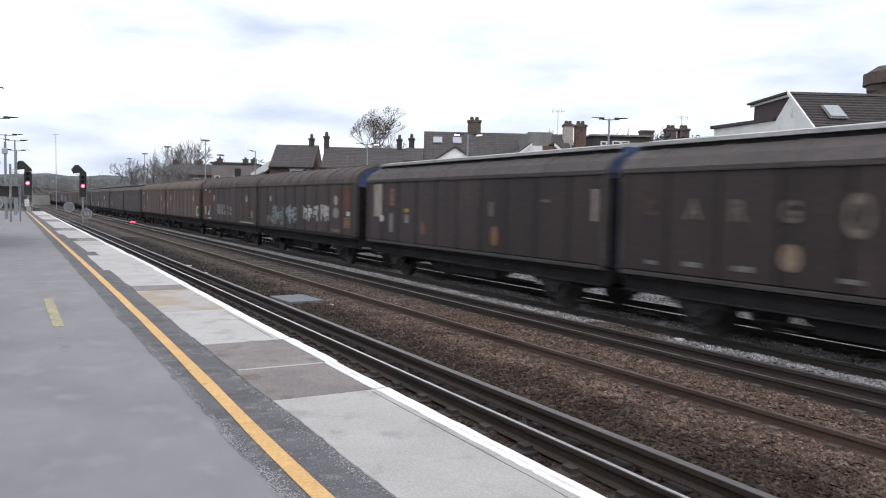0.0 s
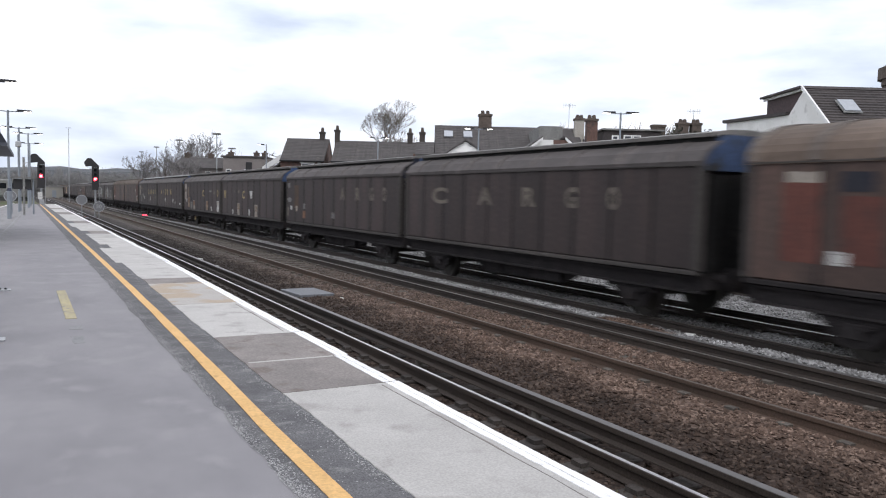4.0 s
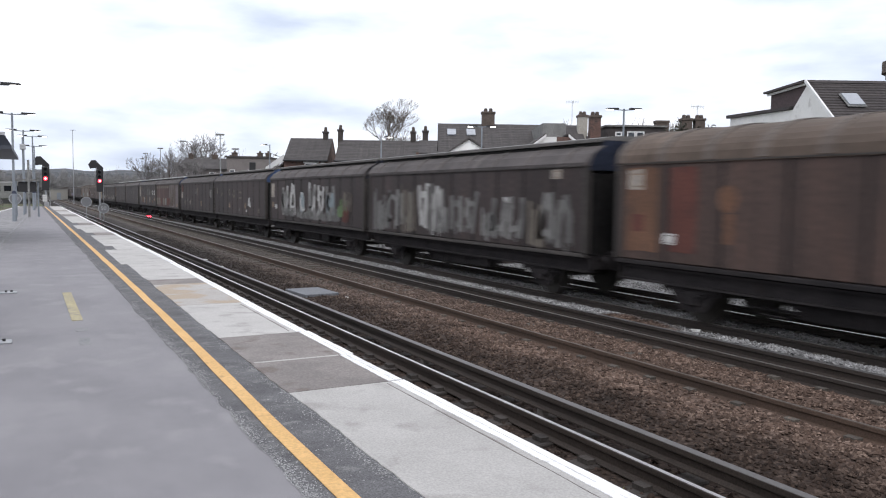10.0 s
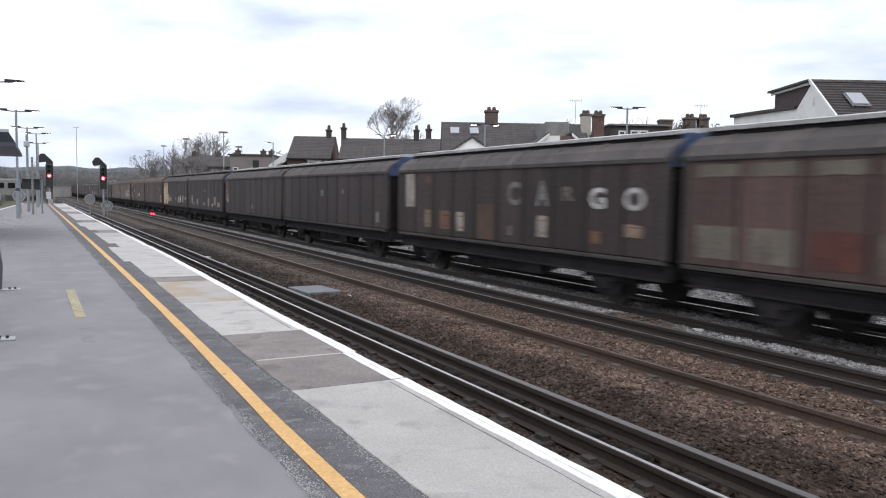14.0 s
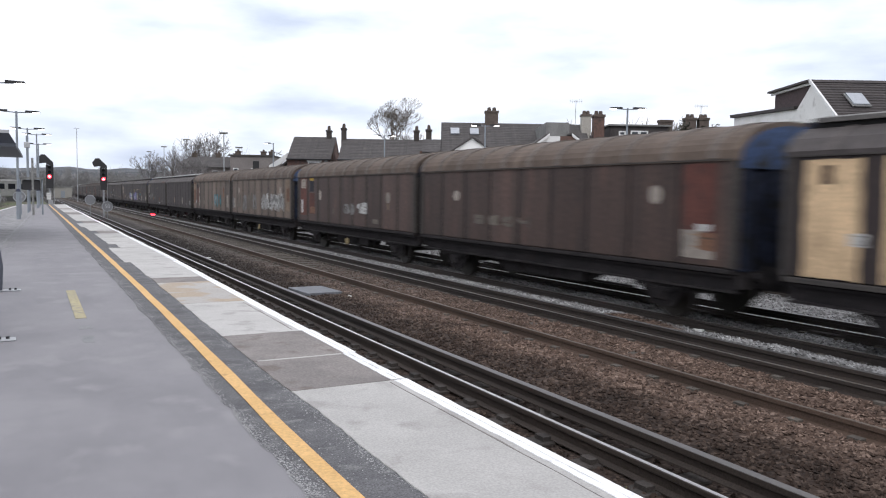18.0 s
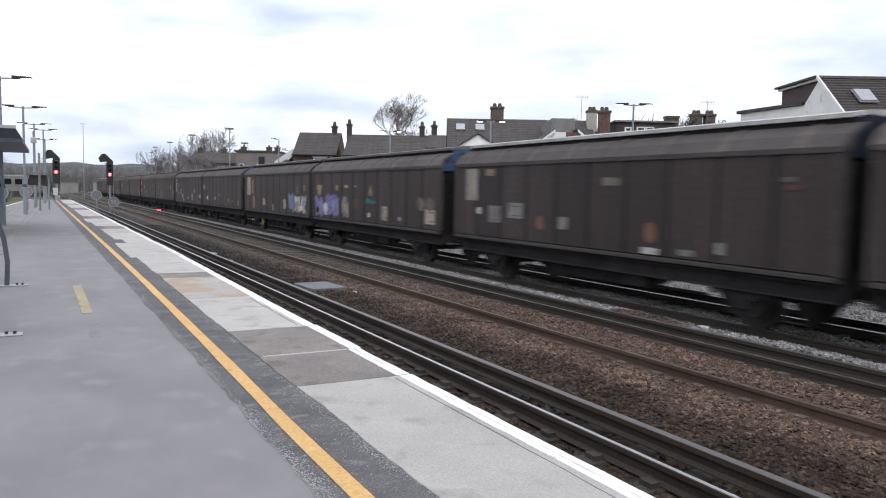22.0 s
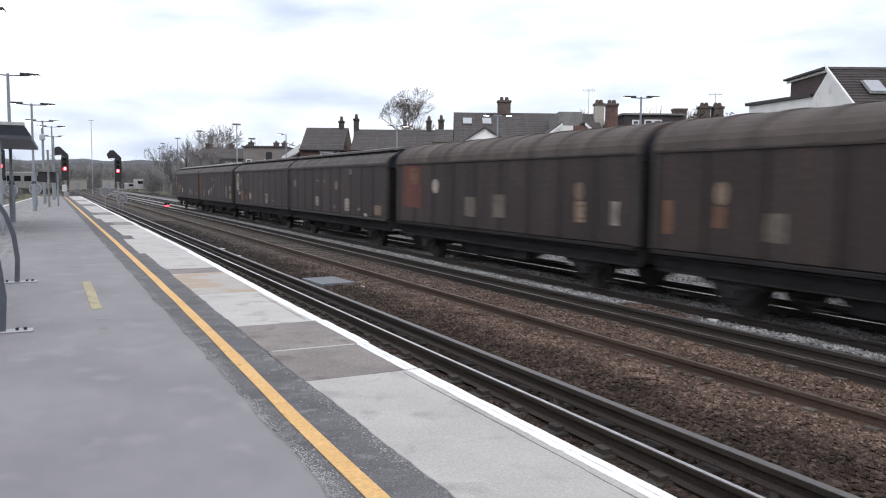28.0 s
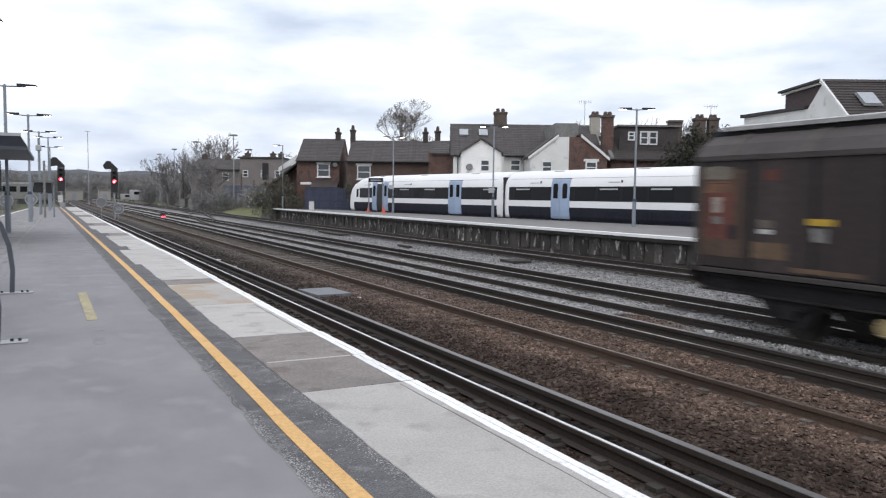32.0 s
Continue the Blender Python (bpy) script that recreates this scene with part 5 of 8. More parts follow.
    18: ("a", [("r", "red", 0.945, 0.56, 0.072, 0.8), ("r", "cream", 0.935, 0.24, 0.050, 0.20), ("r", "orange", 0.962, 0.20, 0.035, 0.24), ("r", "cream", 0.945, 0.11, 0.066, 0.09), ("r", "white", 0.955, 0.36, 0.032, 0.07), ("o", "cream", 0.85, 0.66, 0.028, 0.19), ("o", "cream", 0.174, 0.62, 0.03, 0.15), ("g", "pale", 0.375, 0.3, 0.239, 0.14)]),
    17: ("a", [("r", "red", 0.076, 0.541, 0.075, 0.846), ("r", "cream", 0.074, 0.835, 0.056, 0.225), ("r", "navy", 0.17, 0.778, 0.045, 0.253), ("r", "yellow", 0.168, 0.928, 0.039, 0.061), ("r", "red", 0.172, 0.398, 0.062, 0.473), ("r", "white", 0.059, 0.327, 0.024, 0.308), ("r", "orange", 0.179, 0.252, 0.058, 0.159), ("o", "cream", 0.264, 0.582, 0.024, 0.215), ("r", "pale", 0.402, 0.258, 0.012, 0.126), ("g", "grey", 0.552, 0.324, 0.102, 0.225), ("g", "white", 0.66, 0.355, 0.079, 0.209), ("o", "cream", 0.859, 0.563, 0.029, 0.198), ("r", "tan", 0.861, 0.404, 0.014, 0.121), ("r", "pale", 0.767, 0.126, 0.044, 0.093)]),
    16: ("al", [("g", "grey", 0.021, 0.305, 0.034, 0.33), ("r", "cream", 0.03, 0.30, 0.045, 0.30), ("w", "pale", 0.14, 0.36, 0.075, 0.46), ("w", "grey", 0.25, 0.35, 0.095, 0.52), ("w", "pale", 0.35, 0.36, 0.085, 0.54), ("w", "grey", 0.445, 0.36, 0.085, 0.50), ("o", "cream", 0.136, 0.676, 0.024, 0.17), ("w", "white", 0.66, 0.40, 0.18, 0.52), ("f", "grey", 0.80, 0.40, 0.22, 0.34), ("w", "white", 0.81, 0.41, 0.19, 0.50), ("g", "white", 0.74, 0.32, 0.36, 0.34), ("r", "tan", 0.96, 0.558, 0.057, 0.78), ("o", "cream", 0.858, 0.70, 0.019, 0.181), ("r", "orange", 0.966, 0.569, 0.04, 0.33)]),
    15: ("al", [("r", "orange", 0.06, 0.572, 0.075, 0.785), ("r", "tan", 0.06, 0.80, 0.07, 0.22), ("r", "red", 0.155, 0.50, 0.04, 0.577), ("r", "navy", 0.15, 0.82, 0.04, 0.16), ("r", "white", 0.10, 0.247, 0.025, 0.126), ("o", "cream", 0.205, 0.66, 0.028, 0.225), ("r", "cream", 0.205, 0.28, 0.035, 0.36), ("s", "pale", 0.355, 0.292, 0.051, 0.269), ("s", "pale", 0.466, 0.314, 0.042, 0.291), ("r", "pale", 0.586, 0.231, 0.05, 0.17), ("f", "teal", 0.66, 0.34, 0.05, 0.50), ("f", "teal", 0.725, 0.34, 0.05, 0.52), ("w", "icy", 0.69, 0.33, 0.10, 0.42), ("f", "teal", 0.80, 0.34, 0.04, 0.44), ("o", "orange", 0.879, 0.673, 0.028, 0.19), ("r", "orange", 0.88, 0.514, 0.023, 0.154), ("r", "cream", 0.975, 0.325, 0.04, 0.40)]),
    14: ("b*", [("r", "grey", 0.083, 0.138, 0.016, 0.093), ("o", "tan", 0.348, 0.233, 0.029, 0.241), ("o", "cream", 0.682, 0.231, 0.027, 0.258), ("r", "grey", 0.834, 0.132, 0.015, 0.082), ("r", "grey", 0.96, 0.168, 0.063, 0.165), ("r", "brown", 0.953, 0.283, 0.022, 0.076)]),
    13: ("b*", [("r", "cream", 0.086, 0.725, 0.057, 0.456), ("r", "tan", 0.168, 0.89, 0.039, 0.104), ("r", "white", 0.121, 0.36, 0.022, 0.099), ("r", "grey", 0.19, 0.322, 0.053, 0.241), ("r", "grey", 0.277, 0.384, 0.06, 0.215), ("o", "orange", 0.369, 0.252, 0.025, 0.181), ("r", "grey", 0.447, 0.269, 0.03, 0.159), ("r", "pale", 0.588, 0.756, 0.049, 0.099), ("o", "orange", 0.692, 0.234, 0.027, 0.219), ("r", "white", 0.692, 0.052, 0.041, 0.077), ("r", "grey", 0.843, 0.14, 0.017, 0.121), ("r", "grey", 0.774, 0.069, 0.032, 0.066), ("r", "red", 0.966, 0.698, 0.025, 0.05), ("r", "pale", 0.958, 0.766, 0.017, 0.043)]),
    12: ("b", [("v", "letter", 0.058, 0.602, 0.061, 0.22), ("f", "purple", 0.065, 0.25, 0.09, 0.42), ("w", "blue", 0.060, 0.27, 0.10, 0.50), ("v", "gold", 0.075, 0.22, 0.022, 0.20), ("f", "purple", 0.185, 0.29, 0.10, 0.54), ("f", "purple", 0.235, 0.25, 0.07, 0.46), ("w", "purple", 0.20, 0.30, 0.15, 0.58), ("g", "blue", 0.20, 0.28, 0.14, 0.46), ("g", "white", 0.13, 0.20, 0.04, 0.28), ("w", "grey", 0.325, 0.30, 0.065, 0.52), ("g", "cream", 0.335, 0.22, 0.05, 0.36), ("r", "cream", 0.335, 0.682, 0.03, 0.061), ("r", "cream", 0.336, 0.258, 0.037, 0.17), ("r", "brown", 0.424, 0.344, 0.046, 0.197), ("r", "tan", 0.424, 0.687, 0.025, 0.05), ("A", "letter", 0.552, 0.604, 0.033, 0.203), ("g", "teal", 0.555, 0.401, 0.08, 0.10), ("r", "white", 0.538, 0.151, 0.022, 0.088), ("r", "cream", 0.659, 0.206, 0.046, 0.264), ("r", "cream", 0.77, 0.132, 0.02, 0.072), ("r", "letter", 0.248, 0.652, 0.024, 0.121), ("f", "pale", 0.935, 0.41, 0.114, 0.253), ("r", "cream", 0.963, 0.212, 0.062, 0.253)]),
    11: ("b", [("r", "cream", 0.087, 0.682, 0.068, 0.533), ("r", "tan", 0.16, 0.654, 0.028, 0.39), ("r", "tan", 0.187, 0.217, 0.044, 0.362), ("r", "brown", 0.28, 0.272, 0.046, 0.274), ("r", "cream", 0.368, 0.25, 0.043, 0.198), ("r", "cream", 0.524, 0.118, 0.016, 0.176), ("r", "cream", 0.702, 0.228, 0.039, 0.252), ("f", "purple", 0.805, 0.27, 0.05, 0.36), ("w", "blue", 0.80, 0.30, 0.075, 0.52), ("f", "icy", 0.885, 0.22, 0.075, 0.36), ("w", "white", 0.885, 0.26, 0.085, 0.46), ("f", "blue", 0.955, 0.24, 0.06, 0.40), ("w", "white", 0.962, 0.27, 0.07, 0.50), ("g", "gold", 0.93, 0.14, 0.07, 0.16), ("r", "pale", 0.883, 0.612, 0.024, 0.231), ("r", "grey", 0.974, 0.638, 0.022, 0.149)]),
    10: ("b", [("r", "cream", 0.362, 0.24, 0.029, 0.12), ("r", "cream", 0.483, 0.36, 0.021, 0.06), ("r", "cream", 0.816, 0.2, 0.009, 0.06), ("r", "tan", 0.716, 0.2, 0.018, 0.16), ("r", "tan", 0.945, 0.14, 0.022, 0.2), ("r", "cream", 0.041, 0.621, 0.049, 0.192), ("f", "white", 0.142, 0.239, 0.055, 0.154)]),
    9: ("b", [("r", "blue", 0.782, 0.462, 0.044, 0.149), ("r", "cream", 0.704, 0.217, 0.045, 0.264), ("r", "cream", 0.977, 0.27, 0.062, 0.137), ("r", "grey", 0.817, 0.16, 0.016, 0.071), ("r", "grey", 0.572, 0.184, 0.016, 0.077), ("r", "grey", 0.936, 0.039, 0.015, 0.061), ("r", "cream", 0.056, 0.678, 0.063, 0.561), ("r", "brown", 0.052, 0.824, 0.043, 0.126), ("r", "tan", 0.077, 0.591, 0.025, 0.286), ("r", "tan", 0.13, 0.692, 0.019, 0.28), ("r", "tan", 0.154, 0.305, 0.041, 0.22), ("r", "brown", 0.161, 0.19, 0.038, 0.231), ("r", "grey", 0.242, 0.406, 0.073, 0.237), ("r", "navy", 0.246, 0.396, 0.022, 0.137), ("r", "cream", 0.328, 0.242, 0.039, 0.203), ("r", "white", 0.374, 0.085, 0.016, 0.154), ("r", "cream", 0.527, 0.16, 0.019, 0.115)]),
    8: ("ad", [("r", "red", 0.946, 0.703, 0.051, 0.478), ("r", "cream", 0.952, 0.379, 0.025, 0.192), ("r", "orange", 0.942, 0.19, 0.049, 0.175), ("o", "cream", 0.845, 0.58, 0.024, 0.198), ("o", "cream", 0.145, 0.588, 0.024, 0.17), ("r", "pale", 0.026, 0.349, 0.022, 0.318), ("r", "pale", 0.328, 0.244, 0.044, 0.363)]),
    7: ("ad", [("r", "red", 0.06, 0.54, 0.067, 0.84), ("r", "red", 0.165, 0.5, 0.067, 0.78), ("r", "cream", 0.055, 0.8, 0.052, 0.2), ("r", "white", 0.045, 0.33, 0.022, 0.22), ("r", "orange", 0.175, 0.18, 0.052, 0.12), ("o", "cream", 0.265, 0.6, 0.028, 0.2), ("o", "cream", 0.871, 0.62, 0.012, 0.16), ("r", "cream", 0.388, 0.3, 0.033, 0.1)]),
    6: ("ad", [("r", "orange", 0.02, 0.332, 0.019, 0.351), ("o", "tan", 0.132, 0.574, 0.025, 0.22), ("r", "orange", 0.13, 0.357, 0.023, 0.214), ("r", "pale", 0.232, 0.288, 0.037, 0.263), ("r", "brown", 0.544, 0.22, 0.028, 0.148), ("r", "brown", 0.736, 0.217, 0.028, 0.076), ("o", "orange", 0.832, 0.566, 0.027, 0.204), ("r", "tan", 0.833, 0.324, 0.016, 0.28), ("r", "red", 0.93, 0.682, 0.049, 0.467), ("r", "tan", 0.924, 0.256, 0.053, 0.187), ("r", "cream", 0.954, 0.102, 0.027, 0.11)]),
    5: ("ad", [("r", "red", 0.109, 0.599, 0.128, 0.72), ("r", "orange", 0.12, 0.77, 0.05, 0.291), ("o", "cream", 0.254, 0.607, 0.035, 0.231), ("o", "tan", 0.873, 0.572, 0.027, 0.215), ("r", "tan", 0.876, 0.335, 0.031, 0.258), ("r", "cream", 0.978, 0.335, 0.022, 0.28), ("r", "pale", 0.576, 0.349, 0.053, 0.33), ("r", "pale", 0.442, 0.313, 0.052, 0.302)]),
    4: ("b", [("r", "cream", 0.344, 0.236, 0.035, 0.225), ("r", "cream", 0.672, 0.206, 0.039, 0.264), ("r", "tan", 0.948, 0.143, 0.053, 0.192), ("r", "white", 0.847, 0.033, 0.018, 0.072), ("o", "tan", 0.562, 0.593, 0.025, 0.203), ("r", "grey", 0.052, 0.635, 0.033, 0.176), ("r", "grey", 0.349, 0.695, 0.02, 0.044), ("r", "grey", 0.433, 0.692, 0.021, 0.039), ("r", "grey", 0.787, 0.13, 0.015, 0.055), ("r", "grey", 0.544, 0.143, 0.017, 0.082), ("r", "grey", 0.707, 0.879, 0.016, 0.116)]),
    3: ("b", [("r", "cream", 0.076, 0.662, 0.059, 0.55), ("r", "brown", 0.08, 0.742, 0.025, 0.236), ("r", "white", 0.107, 0.318, 0.026, 0.115), ("r", "tan", 0.152, 0.682, 0.017, 0.269), ("r", "orange", 0.176, 0.244, 0.043, 0.341), ("r", "navy", 0.264, 0.355, 0.025, 0.165), ("r", "orange", 0.265, 0.192, 0.05, 0.159), ("r", "cream", 0.353, 0.237, 0.041, 0.203), ("r", "pale", 0.562, 0.56, 0.012, 0.193), ("r", "pale", 0.588, 0.687, 0.021, 0.06), ("r", "cream", 0.68, 0.228, 0.043, 0.22), ("r", "tan", 0.68, 0.22, 0.03, 0.126), ("r", "white", 0.68, 0.096, 0.023, 0.044), ("r", "pale", 0.793, 0.152, 0.021, 0.055)]),
    2: ("b*", [("r", "red", 0.052, 0.528, 0.059, 0.841), ("r", "pale", 0.155, 0.209, 0.04, 0.214), ("o", "white", 0.322, 0.266, 0.027, 0.197), ("g", "pale", 0.406, 0.349, 0.039, 0.23), ("r", "tan", 0.42, 0.796, 0.031, 0.049), ("r", "letter", 0.464, 0.744, 0.016, 0.131), ("r", "orange", 0.477, 0.47, 0.031, 0.198), ("r", "brown", 0.519, 0.154, 0.015, 0.148), ("r", "pale", 0.538, 0.739, 0.035, 0.12), ("r", "pale", 0.857, 0.324, 0.042, 0.39), ("r", "grey", 0.959, 0.44, 0.052, 0.181), ("r", "tan", 0.965, 0.176, 0.062, 0.203)]),
    1: ("b*", [("r", "brown", 0.055, 0.50, 0.085, 0.80), ("r", "red", 0.051, 0.522, 0.06, 0.533), ("r", "rust", 0.145, 0.19, 0.06, 0.16), ("r", "rust", 0.235, 0.05, 0.11, 0.045), ("r", "pale", 0.048, 0.865, 0.058, 0.132), ("r", "orange", 0.05, 0.739, 0.056, 0.12), ("r", "cream", 0.048, 0.574, 0.019, 0.154), ("r", "grey", 0.049, 0.436, 0.019, 0.077), ("r", "navy", 0.078, 0.335, 0.017, 0.138), ("r", "red", 0.146, 0.838, 0.027, 0.11), ("r", "white", 0.138, 0.354, 0.024, 0.044), ("r", "pale", 0.138, 0.42, 0.026, 0.077), ("r", "yellow", 0.226, 0.45, 0.04, 0.061), ("r", "grey", 0.225, 0.346, 0.024, 0.126), ("o", "cream", 0.686, 0.25, 0.031, 0.264), ("r", "grey", 0.774, 0.239, 0.025, 0.198), ("r", "orange", 0.963, 0.176, 0.048, 0.17), ("r", "brown", 0.965, 0.335, 0.034, 0.126), ("o", "white", 0.353, 0.274, 0.026, 0.181)]),
}


def dress(ob, material):
    ob.material_slots[0].link = "OBJECT"
    ob.material_slots[0].material = material


def build_wagons():
    W, made = wagon_meshes(), {}
    names = {"a": ("brown", "arched roof"), "al": ("sandy-brown", "arched roof"), "ad": ("dark olive-brown", "arched roof"), "b": ("soot-dark brown", "stepped roof"), "b*": ("soot-dark brown", "pale-capped stepped roof"), "c": ("faded red and grey", "stepped roof")}
    for k, (look_of, marks) in WAGONS.items():
        tone, roof = names[look_of]
        th = empty("goods_wagon", pose(TRACKS["goods_track"], FRONT_GAP + (41 - k) * PITCH + PITCH / 2 + NUDGE[k % 2], RAIL), f"{tone} sliding-door goods wagon, {roof}, painted patches", "wagon", "wagons of the goods train")
        skin = M[{"a": "wag_a", "al": "wag_a_light", "ad": "wag_a_dark", "b": "wag_b", "b*": "wag_b_dark", "c": "wag_c"}[look_of]]
        arched = look_of[0] == "a"
        n = 9 if arched else 10
        I = Matrix.Identity(4)
        dress(piece("body", W["core"], I, th), skin)
        r = piece("roof", W["roof_a" if arched else "roof_b"], I, th)
        if look_of == "ad":
            dress(r, M["roof_a_dark"])
        if look_of == "al":
            r["label"] = "dusty brown arched roof"
        if not arched:
            piece("roof_slot", W["slot"], I, r)
            dress(piece("roof_cap", W["cap"], I, r), M["ridge_pale" if k in PALE_CAPS else "ridge_dark"])
            for i in range(8):
                dress(piece("roof_rib", W["roof_rib_b"], pose(0, -HALF + 0.7 + i * 1.40, 0), r), M["roof_rib_b"])
        else:
            for i in range(11):
                piece("roof_rib", W["roof_rib"], pose(0, -HALF + 0.47 + i * 1.066, 0), r)
                if look_of == "ad":
                    dress(r.children[-1], M["roof_a_dark"])
        w = 2 * HALF / n
        for i in range(n):
            y = -HALF + (i + 0.5) * w
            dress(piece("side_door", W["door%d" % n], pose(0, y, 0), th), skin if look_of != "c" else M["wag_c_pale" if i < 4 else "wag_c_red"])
            if i:
                piece("door_rib", W["rib%d" % n], pose(0, y - w / 2, 0), th)
        dress(piece("bottom_rail", W["lip"], I, th), M["frame" if arched else "lip"])
        piece("eave_rail", W["eave"], I, th)
        for y in (-HALF + 0.03, HALF - 0.03):
            piece("corner_post", W["post"], pose(0, y, 0), th)
        for turn, y in ((0, HALF - 0.03), (180, -HALF + 0.03)):
            e = piece("end_wall", W["end_low"], pose(0, y, 0, 0, 0, turn), th)
            dress(piece("end_panel", W["end_top_a" if arched else "end_top_b"], I, e), M["end_blue" if k in BLUE_ENDS else "end_navy"])
            if k in (41, 18, 16):
                dress(e, M["end_navy"])
            for x in (-0.87, 0.87):
                piece("buffer", W["buffer"], pose(x, y + (0.03 if turn == 0 else -0.03), 0.98 - 0.06, 0, 0, turn), th)
            piece("coupling", W["hook"], pose(0, y, 0.9, 0, 0, turn), th)
        fr = piece("underframe", W["frame"], I, th)
        piece("brake_gear", W["brake"], I, fr)
        if k in (1, 11, 16, 17, 33):
            piece("hand_wheel", W["yellow_disc"], pose(0, 0.15 if k in (16, 17) else 2.25, 0), fr)
        piece("foot_step", W["step"], pose(0, -4.9, 0), fr)
        piece("foot_step", W["step"], pose(0, 4.9, 0), fr)
        made[k] = (th, [])
        for y in (-3.85, 3.85):
            g = piece("suspension", W["gear"], pose(0, y, 0), th)
            piece("suspension", W["gear"], pose(0, y, 0, 0, 0, 180), th)
            made[k][1].append(piece("wheelset", W["wheels"], pose(0, 0, 0.46), g))
        for j, (kind, colour, u, z, mw, mh) in enumerate(marks):
            wide, high = mw * 2 * MARKED, mh * 1.82
            place = pose(-SIDE - 0.001 - 0.0007 * j - (0.008 if kind in "gfswCARGON" else 0), min(max(MARKED - u * 2 * MARKED - NUDGE[k % 2], wide / 2 - HALF + 0.07), HALF - 0.07 - wide / 2), 1.05 + z * 1.82)
            if kind in "CARGON":
                me = letter_mesh(kind, wide, high)
                me.materials.append(M["mk_" + colour])
                ob = piece("painted_letter", me, place @ Matrix(((0, 0, -1, 0), (-1, 0, 0, 0), (0, 1, 0, 0), (0, 0, 0, 1))), th)
                ob["label"] = "worn " + colour.replace("letter", "yellow").replace("pale", "pale brown") + " capital letter"
                continue
            ob = part("painted_mark" if kind not in "gfsw" else "sprayed_scrawl", mark_mesh(kind, wide, high, k * 100 + j), M["mk_" + colour], th, colour.replace("letter", "faded yellow").replace("pale", "pale brown") + " painted patch" if kind in "rov" else colour.replace("pale", "pale brown") + " sprayed lettering shapes")
            ob.matrix_basis = place
            if kind in "gfsw":
                ob["kind"] = "stuff"
            if kind == "r" and colour in ("cream", "tan", "white", "grey", "orange") and 0.11 <= mh <= 0.34 and mw > 0.024:
                rng = random.Random(k * 100 + j)
                for y1, z0 in ((rng.uniform(0.1, 0.36), 0.22), (rng.uniform(-0.05, 0.3), -0.34)):
                    part("faded_lettering", box(-0.0054, 0, -wide * 0.36, wide * y1, high * z0, high * (z0 + 0.075)), M[{"cream": "mk_tan", "white": "mk_grey", "grey": "mk_pale", "tan": "mk_rust", "orange": "mk_brown"}[colour]], ob)
    return made


WAGON_OBJECTS = build_wagons()


# ---- the parked passenger train at the far platform ----
M["emu_white"] = mat("white_train_paint", (0.80, 0.80, 0.80), (0.83, 0.83, 0.83), 0.5, 8, 0.4, 0.0, spread=0.01, fine_mix=0.015)
M["emu_dark"] = plain("dark_window_band", (0.009, 0.009, 0.011), 0.5, spec=0.25)
M["emu_navy"] = mat("navy_train_paint", (0.010, 0.011, 0.019), (0.014, 0.015, 0.025), 1.5, 8, 0.6, 0.0, spec=0.25)
M["emu_door"] = mat("pale_blue_door_paint", (0.30, 0.385, 0.53), (0.34, 0.42, 0.56), 2, 10, 0.45, 0.0, fine_mix=0.05)
M["emu_glass"] = plain("train_window_glass", (0.010, 0.011, 0.013), 0.15, spec=0.14)
M["emu_grey"] = plain("train_underframe_grey", (0.05, 0.05, 0.05), 0.8)
M["hopper"] = plain("pale_window_hopper", (0.42, 0.43, 0.44), 0.3)


# half of the body's cross-section: inset from the side and height over the rail
EMU_SIDE = [(0.11, 0.95), (0.04, 1.15), (0.0, 1.50), (0.0, 2.02), (0.03, 2.80), (0.09, 3.15), (0.22, 3.42), (0.48, 3.62), (0.90, 3.75), (1.375, 3.79)]


def emu_inset(z):
    for (xa, za), (xb, zb) in zip(EMU_SIDE, EMU_SIDE[1:]):
        if za <= z <= zb:
            return xa + (xb - xa) * (z - za) / (zb - za)
    return 0.11


def skin_panel(th, name, y0, y1, z0, z1, proud, material, label=""):
    """A panel that follows the curved body side between two heights."""
    zs = [z0] + [z for _, z in EMU_SIDE if z0 + 0.01 < z < z1 - 0.01] + [z1]
    outer = [(emu_inset(z) - proud, z) for z in zs]
    return part(name, prism(outer + [(emu_inset(z) + 0.03, z) for z in zs[::-1]], "y", y0, y1), material, th, label)


